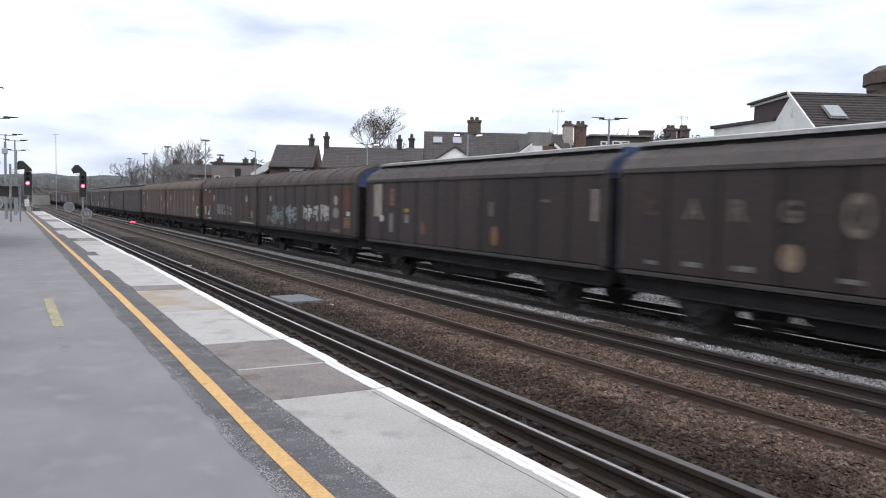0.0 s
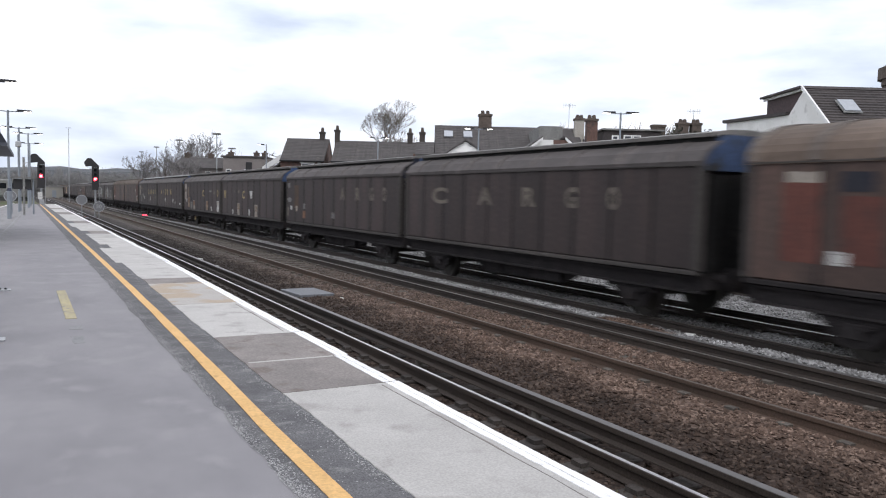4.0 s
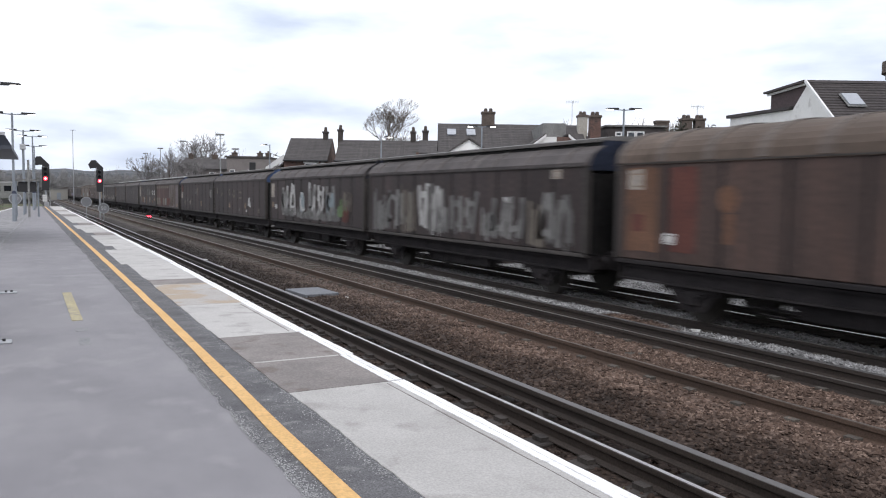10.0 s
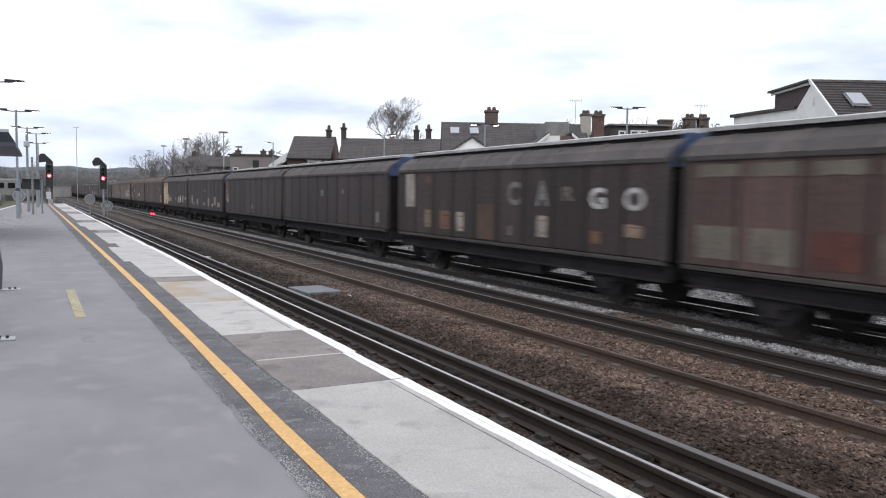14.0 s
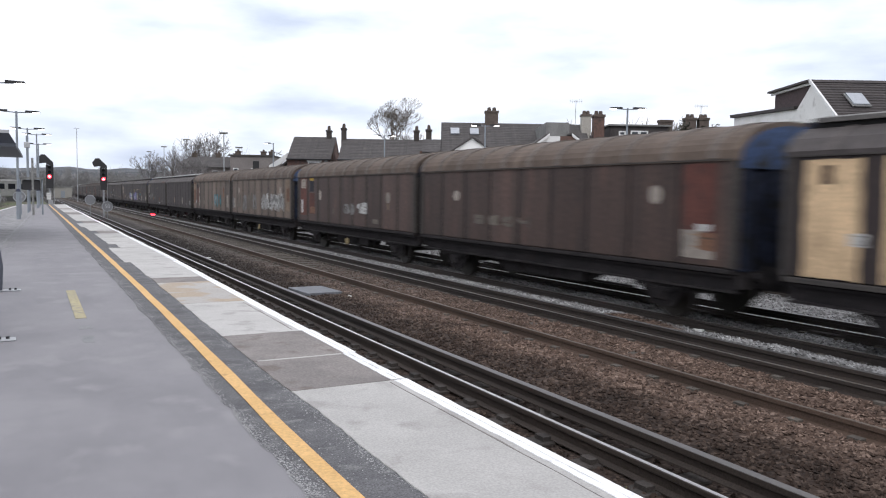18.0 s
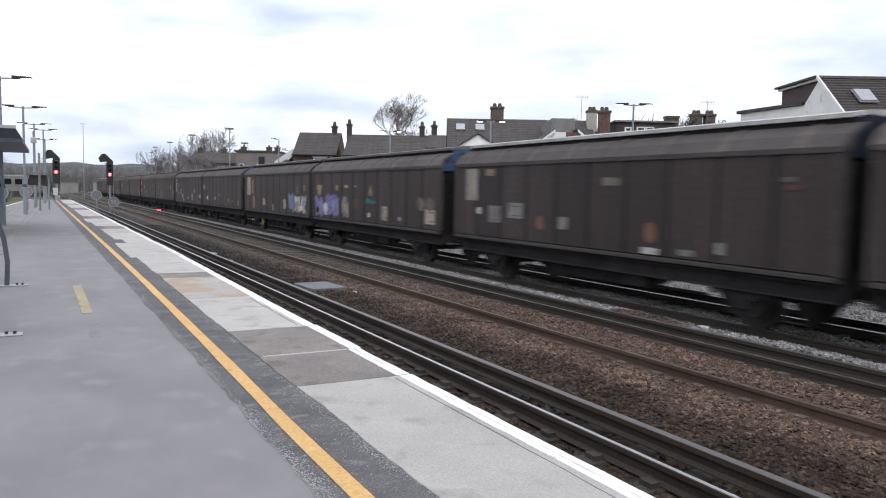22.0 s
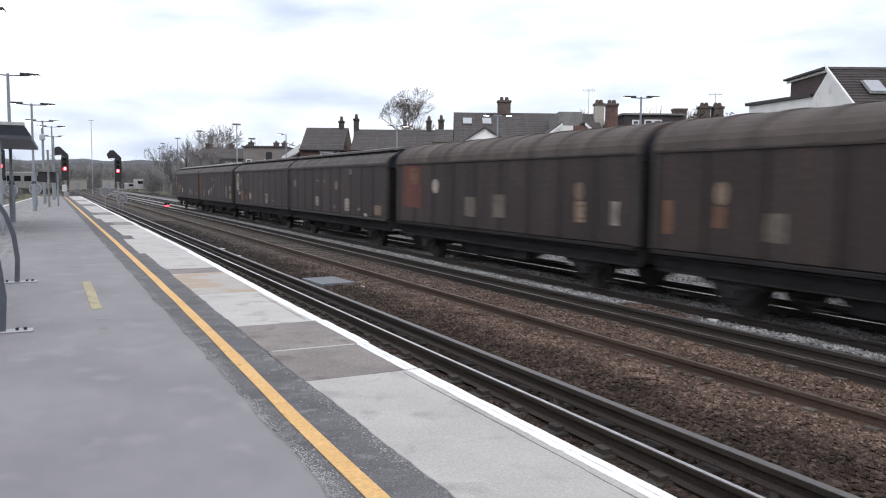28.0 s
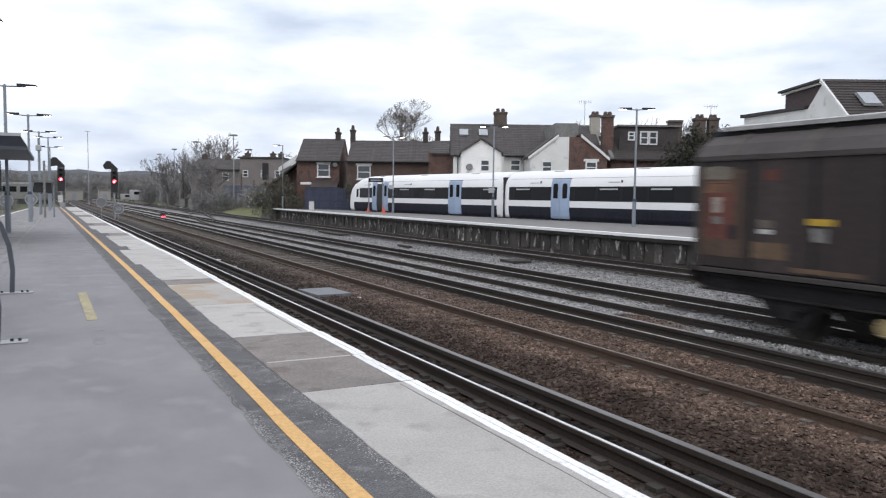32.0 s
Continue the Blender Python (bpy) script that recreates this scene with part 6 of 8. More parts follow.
def build_emu_car(th, y0, y1, nose):
    """One carriage between y0 and y1; its visible side is x = 0. nose: the cab is at the y1 end."""
    ring_of = EMU_SIDE + [(2.75 - x, z) for x, z in EMU_SIDE[-2::-1]]
    # stations along the body: place, drop of the roof, inset of the sides
    stations = [(y0, 0.955, 0.03), (y0 + 0.16, 0.985, 0.008), (y0 + 0.40, 1.0, 0.0)]
    stations += [(y1 - 3.0, 1.0, 0.0), (y1 - 2.1, 0.985, 0.0), (y1 - 1.3, 0.93, 0.01), (y1 - 0.7, 0.85, 0.03), (y1 - 0.30, 0.74, 0.05), (y1 - 0.08, 0.58, 0.09), (y1, 0.44, 0.14)] if nose else [(y1 - 0.40, 1.0, 0.0), (y1 - 0.16, 0.985, 0.008), (y1, 0.955, 0.03)]
    bm = bmesh.new()
    rows = []
    for y, h, inset in stations:
        rows.append([bm.verts.new((1.375 + (x - 1.375) * (1 - inset / 1.375), y, z if z < 1.2 else 1.2 + (z - 1.2) * h)) for x, z in ring_of])
    for u, v in zip(rows, rows[1:]):
        for k in range(len(u)):
            bm.faces.new((u[k], u[(k + 1) % len(u)], v[(k + 1) % len(u)], v[k]))
    bm.faces.new(rows[0])
    bm.faces.new(rows[-1][::-1])
    shell = part("carriage_body", bm, M["emu_white"], th, smooth=True)
    tip = 1.0 if nose else 0.0
    skin_panel(shell, "cant_rail", y0 + 0.45, y1 - (2.4 if nose else 0.45), 3.26, 3.285, 0.008, M["hopper"])
    skin_panel(shell, "lower_band", y0 + 0.42, y1 - (0.95 if nose else 0.42), 0.955, 1.66, 0.008, M["emu_navy"], "navy lower band")
    skin_panel(shell, "window_band", y0 + 0.42, y1 - 2.6 * tip - 0.42, 2.02, 2.80, 0.010, M["emu_dark"], "dark window band")
    part("underframe", box(0.25, 2.5, y0 + 0.4, y1 - 0.6, 0.35, 0.94), M["emu_grey"], th)
    return shell


def emu_door(shell, y, slide):
    for s in (-1, 1):
        c = y + s * (0.375 + slide)
        leaf = skin_panel(shell, "door_leaf", c - 0.365, c + 0.365, 1.02, 3.24, 0.035, M["emu_door"], "pale blue sliding door leaf")
        bm = prism([(c + 0.185 * math.copysign(abs(math.cos(a)) ** 0.35, math.cos(a)), 2.40 + 0.58 * math.copysign(abs(math.sin(a)) ** 0.35, math.sin(a))) for a in [math.pi * (k + 0.5) / 10 for k in range(20)]], "x", -0.03, 0.0)
        part("door_window", bm, M["emu_glass"], leaf, "dark rounded door window")
    if slide:
        # a black panel stands in for the unlit inside of the doorway
        skin_panel(shell, "door_opening", y - 0.62, y + 0.62, 1.05, 3.10, 0.014, M["black"], "dark open doorway")
    skin_panel(shell, "door_head", y - 0.78, y + 0.78, 3.245, 3.275, 0.03, M["emu_grey"])


def build_emu():
    th = empty("passenger_train", pose(25.0, 39.9, RAIL, 0, 0, 6.41), "white passenger train with dark window band and pale blue doors", "train")
    c1 = build_emu_car(th, 0.18, 20.66, True)
    c2 = build_emu_car(th, -20.4, -0.18, False)
    c3 = build_emu_car(th, -40.8, -20.76, False)
    for a, b in ((-0.21, 0.21), (-20.79, -20.37)):
        part("gangway", box(0.18, 2.55, a, b, 0.95, 3.40), M["rubber"], th, "dark gangway between carriages")
    for shell, doors, y0, y1 in ((c1, (5.15, 15.35), 0.4, 17.6), (c2, (-5.15, -15.3), -20.1, -0.4), (c3, (-25.6, -35.8), -40.4, -21.0)):
        for d in doors:
            emu_door(shell, d, 0.5 if d > 15 else 0.0)
        # window panes with opening hoppers, whose pale colour stands for reflected light
        y, i = y0 + 0.25, 0
        while y < y1 - 1.6:
            if all(abs(y + 0.75 - d) > 1.65 for d in doors):
                p = skin_panel(shell, "window_pane", y, y + 1.5, 2.10, 2.74, 0.014, M["emu_glass"])
                if i % 2 == 0:
                    skin_panel(p, "hopper", y + 0.12, y + 1.38, 2.62, 2.70, 0.019, M["hopper"])
                i += 1
            y += 1.72
        for k in range(3):
            yy = y0 + 3.0 + k * 6.2
            part("roof_vent", box(0.66, 1.1, yy, yy + 0.8, 3.60, 3.73, bev=0.02), M["hopper"], shell)
            skin_panel(shell, "side_lamp", yy + 1.2, yy + 1.32, 3.0, 3.12, 0.02, M["emu_grey"])
            skin_panel(shell, "lettering_bar", yy + 1.4, yy + 2.2, 3.0, 3.05, 0.012, M["hopper"])
    skin_panel(c1, "cab_window", 17.45, 18.75, 2.02, 2.80, 0.012, M["emu_glass"])
    skin_panel(c1, "cab_door", 18.85, 19.35, 1.68, 2.95, 0.008, M["emu_white"])
    skin_panel(c1, "cab_door_window", 18.92, 19.28, 2.05, 2.72, 0.013, M["emu_glass"])
    for y in (2.6, 17.4, -3.0, -17.6, -23.5, -38):
        part("bogie", box(0.35, 2.4, y - 1.6, y + 1.6, 0.15, 0.75, bev=0.05), M["emu_grey"], th)


build_emu()


# ---- houses: they stand square to the road beyond the station ----
HOUSE_TURN = -27.65
M["brick"] = mat("red_brown_brick", (0.112, 0.066, 0.054), (0.150, 0.089, 0.072), 1.0, 14, 0.9, 0.3, c3=(0.078, 0.056, 0.050), at3=0.54, spread=0.1, fine_mix=0.4)
M["brick_dark"] = mat("dark_red_brick", (0.075, 0.052, 0.043), (0.105, 0.072, 0.058), 1.0, 14, 0.9, 0.3, fine_mix=0.3)
M["render_white"] = mat("white_render", (0.70, 0.695, 0.67), (0.77, 0.765, 0.745), 0.8, 20, 0.9, 0.1, c3=(0.52, 0.51, 0.49), at3=0.64, fine_mix=0.06)
M["render_pink"] = mat("drab_pink_render", (0.185, 0.165, 0.160), (0.225, 0.202, 0.194), 0.8, 16, 0.9, 0.1)
M["slate"] = mat("brown_grey_slate", (0.056, 0.051, 0.050), (0.080, 0.073, 0.071), 1.2, 9, 0.9, 0.3, c3=(0.10, 0.09, 0.078), at3=0.65, spread=0.1, fine_mix=0.3)
M["tile"] = mat("dark_brown_roof_tile", (0.042, 0.036, 0.036), (0.062, 0.053, 0.051), 1.2, 9, 0.85, 0.3, spread=0.08, fine_mix=0.25)
M["lead"] = mat("grey_felt_and_lead", (0.1520, 0.1520, 0.1472), (0.2090, 0.2090, 0.1995), 1.5, 12, 0.8, 0.1)
M["clad"] = mat("plum_brown_cladding", (0.055, 0.036, 0.038), (0.075, 0.05, 0.05), 2, 9, 0.8, 0.1, stretch=(1, 1, 8))
M["trim_white"] = plain("white_painted_trim", (0.72, 0.72, 0.71), 0.6)
M["pane"] = plain("house_window_glass", (0.05, 0.056, 0.065), 0.12, spec=0.8)
# rooflights: reflected sky is part of the glass colour
M["pane_sky"] = plain("rooflight_glass", (0.35, 0.37, 0.40), 0.06, spec=0.9)
M["stack"] = mat("weathered_chimney_brick", (0.075, 0.06, 0.05), (0.115, 0.09, 0.076), 2, 14, 0.9, 0.3, fine_mix=0.3)
M["stack_dark"] = mat("soot_dark_chimney_brick", (0.042, 0.036, 0.033), (0.066, 0.056, 0.050), 2, 14, 0.9, 0.3, fine_mix=0.3)
M["stack_pale"] = mat("pale_chimney_render", (0.46, 0.43, 0.38), (0.40, 0.375, 0.33), 2, 14, 0.9, 0.2)
M["clay"] = plain("clay_chimney_pot", (0.085, 0.065, 0.055), 0.85)
M["hoarding"] = mat("dark_blue_fence_paint", (0.028, 0.034, 0.06), (0.045, 0.052, 0.085), 1.5, 12, 0.8, 0.1, stretch=(3, 1, 0.4))


def roof_plane(th, a0, a1, d0, z0, d1, z1, material, courses, name="roof_slope", over=0.15):
    """A roof slope rising from (d0, z0) to (d1, z1), laid in stepped courses between a0 and a1."""
    n, s = courses, 1 if d1 > d0 else -1
    deck = part(name, prism([(d0, z0 - 0.04), (d1, z1 - 0.04), (d1, z1 - 0.16), (d0, z0 - 0.12)], "x", a0 - over, a1 + over), material, th)
    dd, dz = (d1 - d0) / n, (z1 - z0) / n
    course = mesh_of("slate_course", prism([(-s * 0.015, 0.020), (dd, dz + 0.011), (dd, dz - 0.06), (-s * 0.03, -0.03)], "x", a0 - over, a1 + over), material)
    for i in range(n):
        piece("slate_course", course, pose(0, d0 + dd * i, z0 + dz * i), deck)
    return deck


def sash(th, a, z, w, h, d, material=None, sill=True):
    """A sash window on the wall d: frame, two panes, a bar, a sill and a lintel."""
    fr = bmesh.new()
    t = 0.09
    for x0, x1, z0, z1 in ((a - w / 2, a - w / 2 + t, z, z + h), (a + w / 2 - t, a + w / 2, z, z + h), (a - w / 2 + t, a + w / 2 - t, z, z + t), (a - w / 2 + t, a + w / 2 - t, z + h - t, z + h), (a - w / 2 + t, a + w / 2 - t, z + h * 0.48, z + h * 0.48 + t * 0.8)):
        box(x0, x1, d - 0.07, d + 0.02, z0, z1, fr)
    wn = part("window", fr, material or M["trim_white"], th, "white framed window")
    part("pane", box(a - w / 2 + t, a + w / 2 - t, d - 0.03, d + 0.01, z + t, z + h * 0.48), M["pane"], wn)
    part("pane", box(a - w / 2 + t, a + w / 2 - t, d - 0.03, d + 0.01, z + h * 0.48 + t * 0.8, z + h - t), M["pane"], wn)
    if sill:
        part("sill", box(a - w / 2 - 0.1, a + w / 2 + 0.1, d - 0.14, d, z - 0.1, z), M["trim_white"], wn)
        part("lintel", box(a - w / 2 - 0.12, a + w / 2 + 0.12, d - 0.06, d, z + h, z + h + 0.16), M["trim_white"], wn)


def chimney(th, a, d, z0, z1, w, depth, pots, material=None, pot_h=0.16):
    st = part("chimney", box(a - w / 2, a + w / 2, d - depth / 2, d + depth / 2, z0, z1 - 0.2, bev=0.015), material or M["stack"], th, "weathered chimney stack")
    cap = box(a - w / 2 - 0.06, a + w / 2 + 0.06, d - depth / 2 - 0.06, d + depth / 2 + 0.06, z1 - 0.3, z1 - 0.12, bev=0.02)
    part("chimney_cap", cap, material if material and "soot" in material.name else M["stack"], st)
    for i in range(pots):
        x = a + (i - (pots - 1) / 2) * w * 0.8 / max(1, pots)
        bm = tube([(x, d, z1 - 0.13), (x, d, z1 + pot_h * 0.55), (x, d, z1 + pot_h)], 0.17, 10, r_end=0.11)
        part("chimney_pot", bm, M["clay"], st)


def aerial(th, a, d, z0, z1):
    bm = tube([(a, d, z0), (a, d, z1)], 0.02, 5)
    tube([(a - 0.5, d, z1 - 0.1), (a + 0.5, d, z1 - 0.1)], 0.012, 4, bm)
    for k in range(6):
        x = a - 0.45 + 0.18 * k
        tube([(x, d - 0.25, z1 - 0.1), (x, d + 0.25, z1 - 0.1)], 0.009, 4, bm)
        tube([(x, d, z1 - 0.28), (x, d, z1 + 0.05)], 0.009, 4, bm)
    part("aerial", bm, M["galv"], th, "thin roof aerial")


def house(label):
    return empty("house", pose(0, 0, 0, 0, 0, HOUSE_TURN), label, "house", "houses beyond the station")


def gutter(th, a0, a1, d, z):
    part("gutter", tube([(a0, d, z), (a1, d, z)], 0.06, 6), M["black"], th)


def build_houses():
    # small brick house with a single upper window
    th = house("small red-brown brick house with a slate roof")
    part("wall", box(-13.45, -9.55, 70, 77, -1.2, 4.40), M["brick"], th)
    roof_plane(th, -13.45, -9.50, 69.7, 4.36, 73.5, 6.62, M["slate"], 15, over=0.02)
    roof_plane(th, -13.45, -9.50, 77.3, 4.36, 73.5, 6.62, M["slate"], 8, over=0.02)
    for a in (-13.45, -9.55):
        part("gable", prism([(70, 4.36), (77, 4.36), (73.5, 6.55)], "x", a - 0.02 if a < -10 else a - 0.2, a + 0.2 if a < -10 else a + 0.02), M["brick"], th)
    gutter(th, -13.5, -9.4, 69.62, 4.34)
    sash(th, -11.0, 2.92, 1.15, 1.22, 70)
    chimney(th, -10.15, 73.5, 6.2, 7.4, 0.46, 0.55, 1, M["stack_dark"], 0.3)
    part("porch_roof", prism([(68.6, 2.0), (70, 2.55), (70, 2.4), (68.6, 1.9)], "x", -12.0, -9.6), M["tile"], th)
    part("bay", box(-11.9, -9.7, 68.8, 70, -1.2, 1.95), M["brick_dark"], th)
    sash(th, -10.8, 0.7, 1.7, 1.1, 68.8, sill=False)
    part("fascia", box(-12.9, -11.95, 68.9, 69.1, 2.2, 2.42), M["trim_white"], th)
    part("satellite_dish", ring((-9.9, 69.7, 4.05), 0.22, 0.0, 0.03, "y", 14), M["lead"], th)
    # lean-to next door
    th = house("low brick lean-to with a sloping white-edged roof")
    part("wall", prism([(-16.2, -1.2), (-13.6, -1.2), (-13.6, 4.0), (-16.2, 2.0)], "y", 72, 76), M["brick_dark"], th)
    part("bargeboard", prism([(-15.3, 3.35), (-13.6, 4.3), (-13.6, 4.95), (-15.3, 3.75)], "y", 70.8, 71.0), M["trim_white"], th)
    part("roof_slope", prism([(-16.4, 1.9), (-13.6, 4.1), (-13.6, 4.3), (-16.4, 2.1)], "y", 70.9, 76.2), M["slate"], th)
    # brick pair with long slate roof
    th = house("long red-brown brick house, slate roof, chimneys at both ends")
    part("wall", box(-8.6, -1.2, 68, 75, -1.2, 4.32), M["brick_dark"], th)
    roof_plane(th, -8.55, -1.0, 67.7, 4.28, 71.5, 6.36, M["slate"], 14, over=0.02)
    roof_plane(th, -8.55, -1.0, 75.3, 4.28, 71.5, 6.36, M["slate"], 8, over=0.02)
    for a in (-8.62, -1.38):
        part("gable", prism([(68, 4.3), (75, 4.3), (71.5, 6.3)], "x", a, a + 0.2), M["brick"], th)
    gutter(th, -8.7, -1.1, 67.62, 4.26)
    sash(th, -7.1, 2.72, 1.2, 1.22, 68)
    for a, z, w in ((-8.5, 7.45, 0.5), (-1.75, 7.35, 0.55), (-0.62, 7.45, 0.6)):
        chimney(th, a, 71.5, 5.4, z, w * 0.86, 0.6, 1, M["stack_dark"], 0.3)
    part("eaves_board", box(-8.6, -1.2, 67.8, 67.95, 4.14, 4.28), M["brick_dark"], th)
    # between: low link building in brick
    th = house("low dark brick outbuilding between the houses")
    part("wall", box(-1.3, 0.75, 64, 67.6, -1.2, 4.9), M["brick"], th)
    roof_plane(th, -0.95, 0.7, 63.8, 4.85, 67, 6.1, M["slate"], 7)
    # large white house with two gabled wings
    th = house("large white-rendered house with slate roof and gabled rear wings")
    part("wall", box(0.75, 11.4, 56.7, 65.5, -1.2, 4.36), M["render_white"], th)
    roof_plane(th, 0.6, 11.6, 56.4, 4.32, 61, 7.02, M["slate"], 18)
    roof_plane(th, 0.6, 11.6, 65.8, 4.32, 61, 7.02, M["slate"], 9)
    for a in (0.72, 11.3):
        part("gable", prism([(56.7, 4.3), (65.5, 4.3), (61, 6.95)], "x", a, a + 0.2), M["brick_dark"], th)
    gutter(th, 0.7, 6.2, 56.32, 4.3)
    part("wing", prism([(1.2, -1.2), (3.95, -1.2), (3.95, 4.3), (2.55, 5.2), (1.2, 4.32)], "y", 53, 57.5), M["render_white"], th, "white gabled rear wing")
    for s, (xa, xb) in ((0, (1.05, 2.55)), (1, (4.1, 2.55))):
        part("wing_roof", prism([(xa, 4.22), (xb, 5.24), (xb, 5.36), (xa, 4.34)], "y", 52.8, 59.5), M["slate"], th)
    sash(th, 2.83, 3.0, 0.68, 0.86, 53)
    sash(th, 5.27, 3.2, 0.78, 0.86, 56.7)
    part("satellite_dish", ring((1.75, 52.85, 3.3), 0.24, 0.0, 0.04, "y", 14), M["lead"], th)
    part("downpipe", tube([(0.95, 52.9, 0), (0.95, 52.9, 4.1), (1.2, 52.9, 4.3)], 0.05, 6), M["black"], th)
    for a in (4.25, 5.9, 6.15):
        part("downpipe", tube([(a, 56.5, 0), (a, 56.5, 4.2)], 0.05, 6), M["black"], th)
    part("side_return", box(3.95, 4.35, 55.5, 57, -1.2, 4.2), M["render_white"], th)
    # half-white, half-brick double wing
    part("wing", prism([(5.85, -1.2), (8.45, -1.2), (8.45, 5.38), (7.72, 5.38), (5.85, 3.98)], "y", 52, 57.5), M["render_white"], th, "white half of a double gabled wing")
    part("wing", prism([(8.455, -1.2), (11.05, -1.2), (11.05, 3.95), (9.25, 5.38), (8.455, 5.38)], "y", 52, 57.5), M["brick"], th, "brick half of a double gabled wing")
    part("bargeboard", prism([(5.7, 3.86), (7.72, 5.38), (7.72, 5.56), (5.7, 4.02)], "y", 51.85, 51.99), M["trim_white"], th)
    part("bargeboard", prism([(11.2, 3.82), (9.25, 5.38), (9.25, 5.58), (11.2, 4.02)], "y", 51.85, 51.99), M["trim_white"], th)
    part("wing_roof", prism([(5.65, 3.98), (7.72, 5.52), (7.72, 5.64), (5.65, 4.1)], "y", 51.9, 60), M["slate"], th)
    part("wing_roof", prism([(11.25, 3.98), (9.25, 5.54), (9.25, 5.66), (11.25, 4.1)], "y", 51.9, 60), M["slate"], th)
    part("flat_dormer", box(7.75, 9.4, 54, 60, 5.4, 6.5, bev=0.02), M["lead"], th, "grey felted flat dormer")
    sash(th, 6.98, 2.9, 0.72, 0.86, 52)
    sash(th, 9.98, 2.9, 0.78, 0.86, 52)
    for a, z in ((1.5, 6.15), (3.0, 6.15)):
        d = 56.4 + (z - 4.32) / 2.7 * 4.6
        part("rooflight", prism([(d - 0.45, z - 0.20), (d + 0.38, z + 0.30), (d + 0.33, z + 0.38), (d - 0.5, z - 0.12)], "x", a - 0.34, a + 0.34), M["pane_sky"], th, "pale rooflight")
    chimney(th, 4.42, 61, 6.5, 8.1, 1.0, 0.7, 2)
    chimney(th, 11.72, 60, 5.4, 7.85, 0.72, 0.7, 2, M["stack_pale"])
    chimney(th, 11.85, 56, 4.2, 7.4, 0.78, 0.7, 2, M["brick"])
    aerial(th, 11.0, 60.5, 6.9, 8.9)
    # dark dormered house
    th = house("dark tiled house with a wide dormer and three chimneys")
    part("wall", box(12.0, 21.5, 55, 63, -1.2, 4.2), M["brick"], th)
    roof_plane(th, 11.9, 21.5, 54.7, 4.1, 58.5, 6.0, M["tile"], 12)
    part("dormer", box(12.75, 17.0, 56.0, 61, 4.4, 6.5), M["tile"], th, "dark tile-hung dormer")
    part("dormer_roof", box(12.6, 17.2, 55.8, 61.2, 6.5, 6.62), M["lead"], th)
    sash(th, 13.62, 5.5, 0.5, 0.64, 56.0, sill=False)
    sash(th, 14.55, 5.2, 0.62, 0.98, 56.0, sill=False)
    sash(th, 15.2, 5.2, 0.62, 0.98, 56.0, sill=False)
    part("verge", prism([(54.6, 4.05), (58.5, 6.1), (58.5, 6.25), (54.6, 4.22)], "x", 11.85, 12.1), M["lead"], th)
    part("flashing", prism([(12.45, 6.5), (13.3, 6.75), (13.3, 6.83), (12.45, 6.58)], "y", 57.5, 57.6), M["trim_white"], th)
    chimney(th, 17.35, 58, 5.2, 7.3, 0.95, 0.7, 0)
    chimney(th, 19.2, 58, 5.2, 7.5, 0.78, 0.7, 2)
    chimney(th, 20.2, 58, 5.2, 7.5, 0.72, 0.7, 2)
    aerial(th, 20.1, 58.2, 7.4, 8.4)
    # nearest house: white gable, plum dormer, brown tile roof with a rooflight
    th = house("white-gabled house with brown tiled roof and plum clad dormer")
    part("wall", box(19.6, 34, 36.8, 43.2, -1.2, 4.9), M["render_white"], th)
    part("gable", prism([(36.6, 4.88), (43.4, 4.88), (40, 7.42)], "x", 19.6, 19.9), M["render_white"], th, "white gable end")
    n = 17
    slope = empty_part("roof_slope", th)
    course = mesh_of("tile_course", prism([(-0.04, 0.05), (0.225, 0.165), (0.225, 0.09), (-0.04, -0.03)], "x", 19.5, 34.2), M["tile"])
    for i in range(n):
        f = i / n
        piece("tile_course", course, pose(0, 36.4 + 3.6 * f, 4.72 + 2.72 * f), slope)
    roof_plane(th, 19.95, 34, 43.6, 4.72, 40, 7.44, M["tile"], 9, over=0.0)
    part("ridge", prism([(39.85, 7.42), (40, 7.56), (40.15, 7.42)], "x", 19.45, 34.2), M["tile"], th)
    part("bargeboard", prism([(36.3, 4.62), (40, 7.42), (40, 7.60), (36.3, 4.82)], "x", 19.38, 19.48), M["trim_white"], th)
    part("dormer", box(19.70, 25, 40.3, 44.6, 5.4, 7.40), M["clad"], th, "plum-brown clad dormer")
    part("dormer_roof", box(19.36, 25.2, 40.05, 44.9, 7.47, 7.58), M["tile"], th)
    part("dormer_fascia", box(19.56, 19.66, 40.1, 44.85, 7.34, 7.465), M["trim_white"], th)
    part("extension", prism([(43.3, -1.2), (50.4, -1.2), (50.4, 6.62), (43.3, 6.3), (41.6, 6.22), (41.6, 5.0), (43.3, 5.0)], "x", 19.62, 25), M["render_white"], th, "white flat-roofed extension")
    part("extension_roof", prism([(41.7, 6.24), (50.7, 6.64), (50.7, 6.84), (41.7, 6.40)], "x", 19.45, 25.2), M["tile"], th)
    part("rooflight", prism([(37.9, 6.02), (38.75, 6.66), (38.70, 6.74), (37.85, 6.10)], "x", 20.65, 21.45), M["pane_sky"], th, "pale rooflight")
    part("rooflight_frame", prism([(37.82, 5.94), (38.83, 6.70), (38.80, 6.73), (37.79, 5.97)], "x", 20.57, 21.53), M["lead"], th)
    bm = prism([(26.55 + 0.9 * math.cos(a), 43 + 1.12 * math.sin(a)) for a in [math.pi * k / 8 for k in range(16)]], "z", 6.6, 8.2)
    st = part("chimney", bm, M["stack"], th, "broad round-shouldered chimney stack")
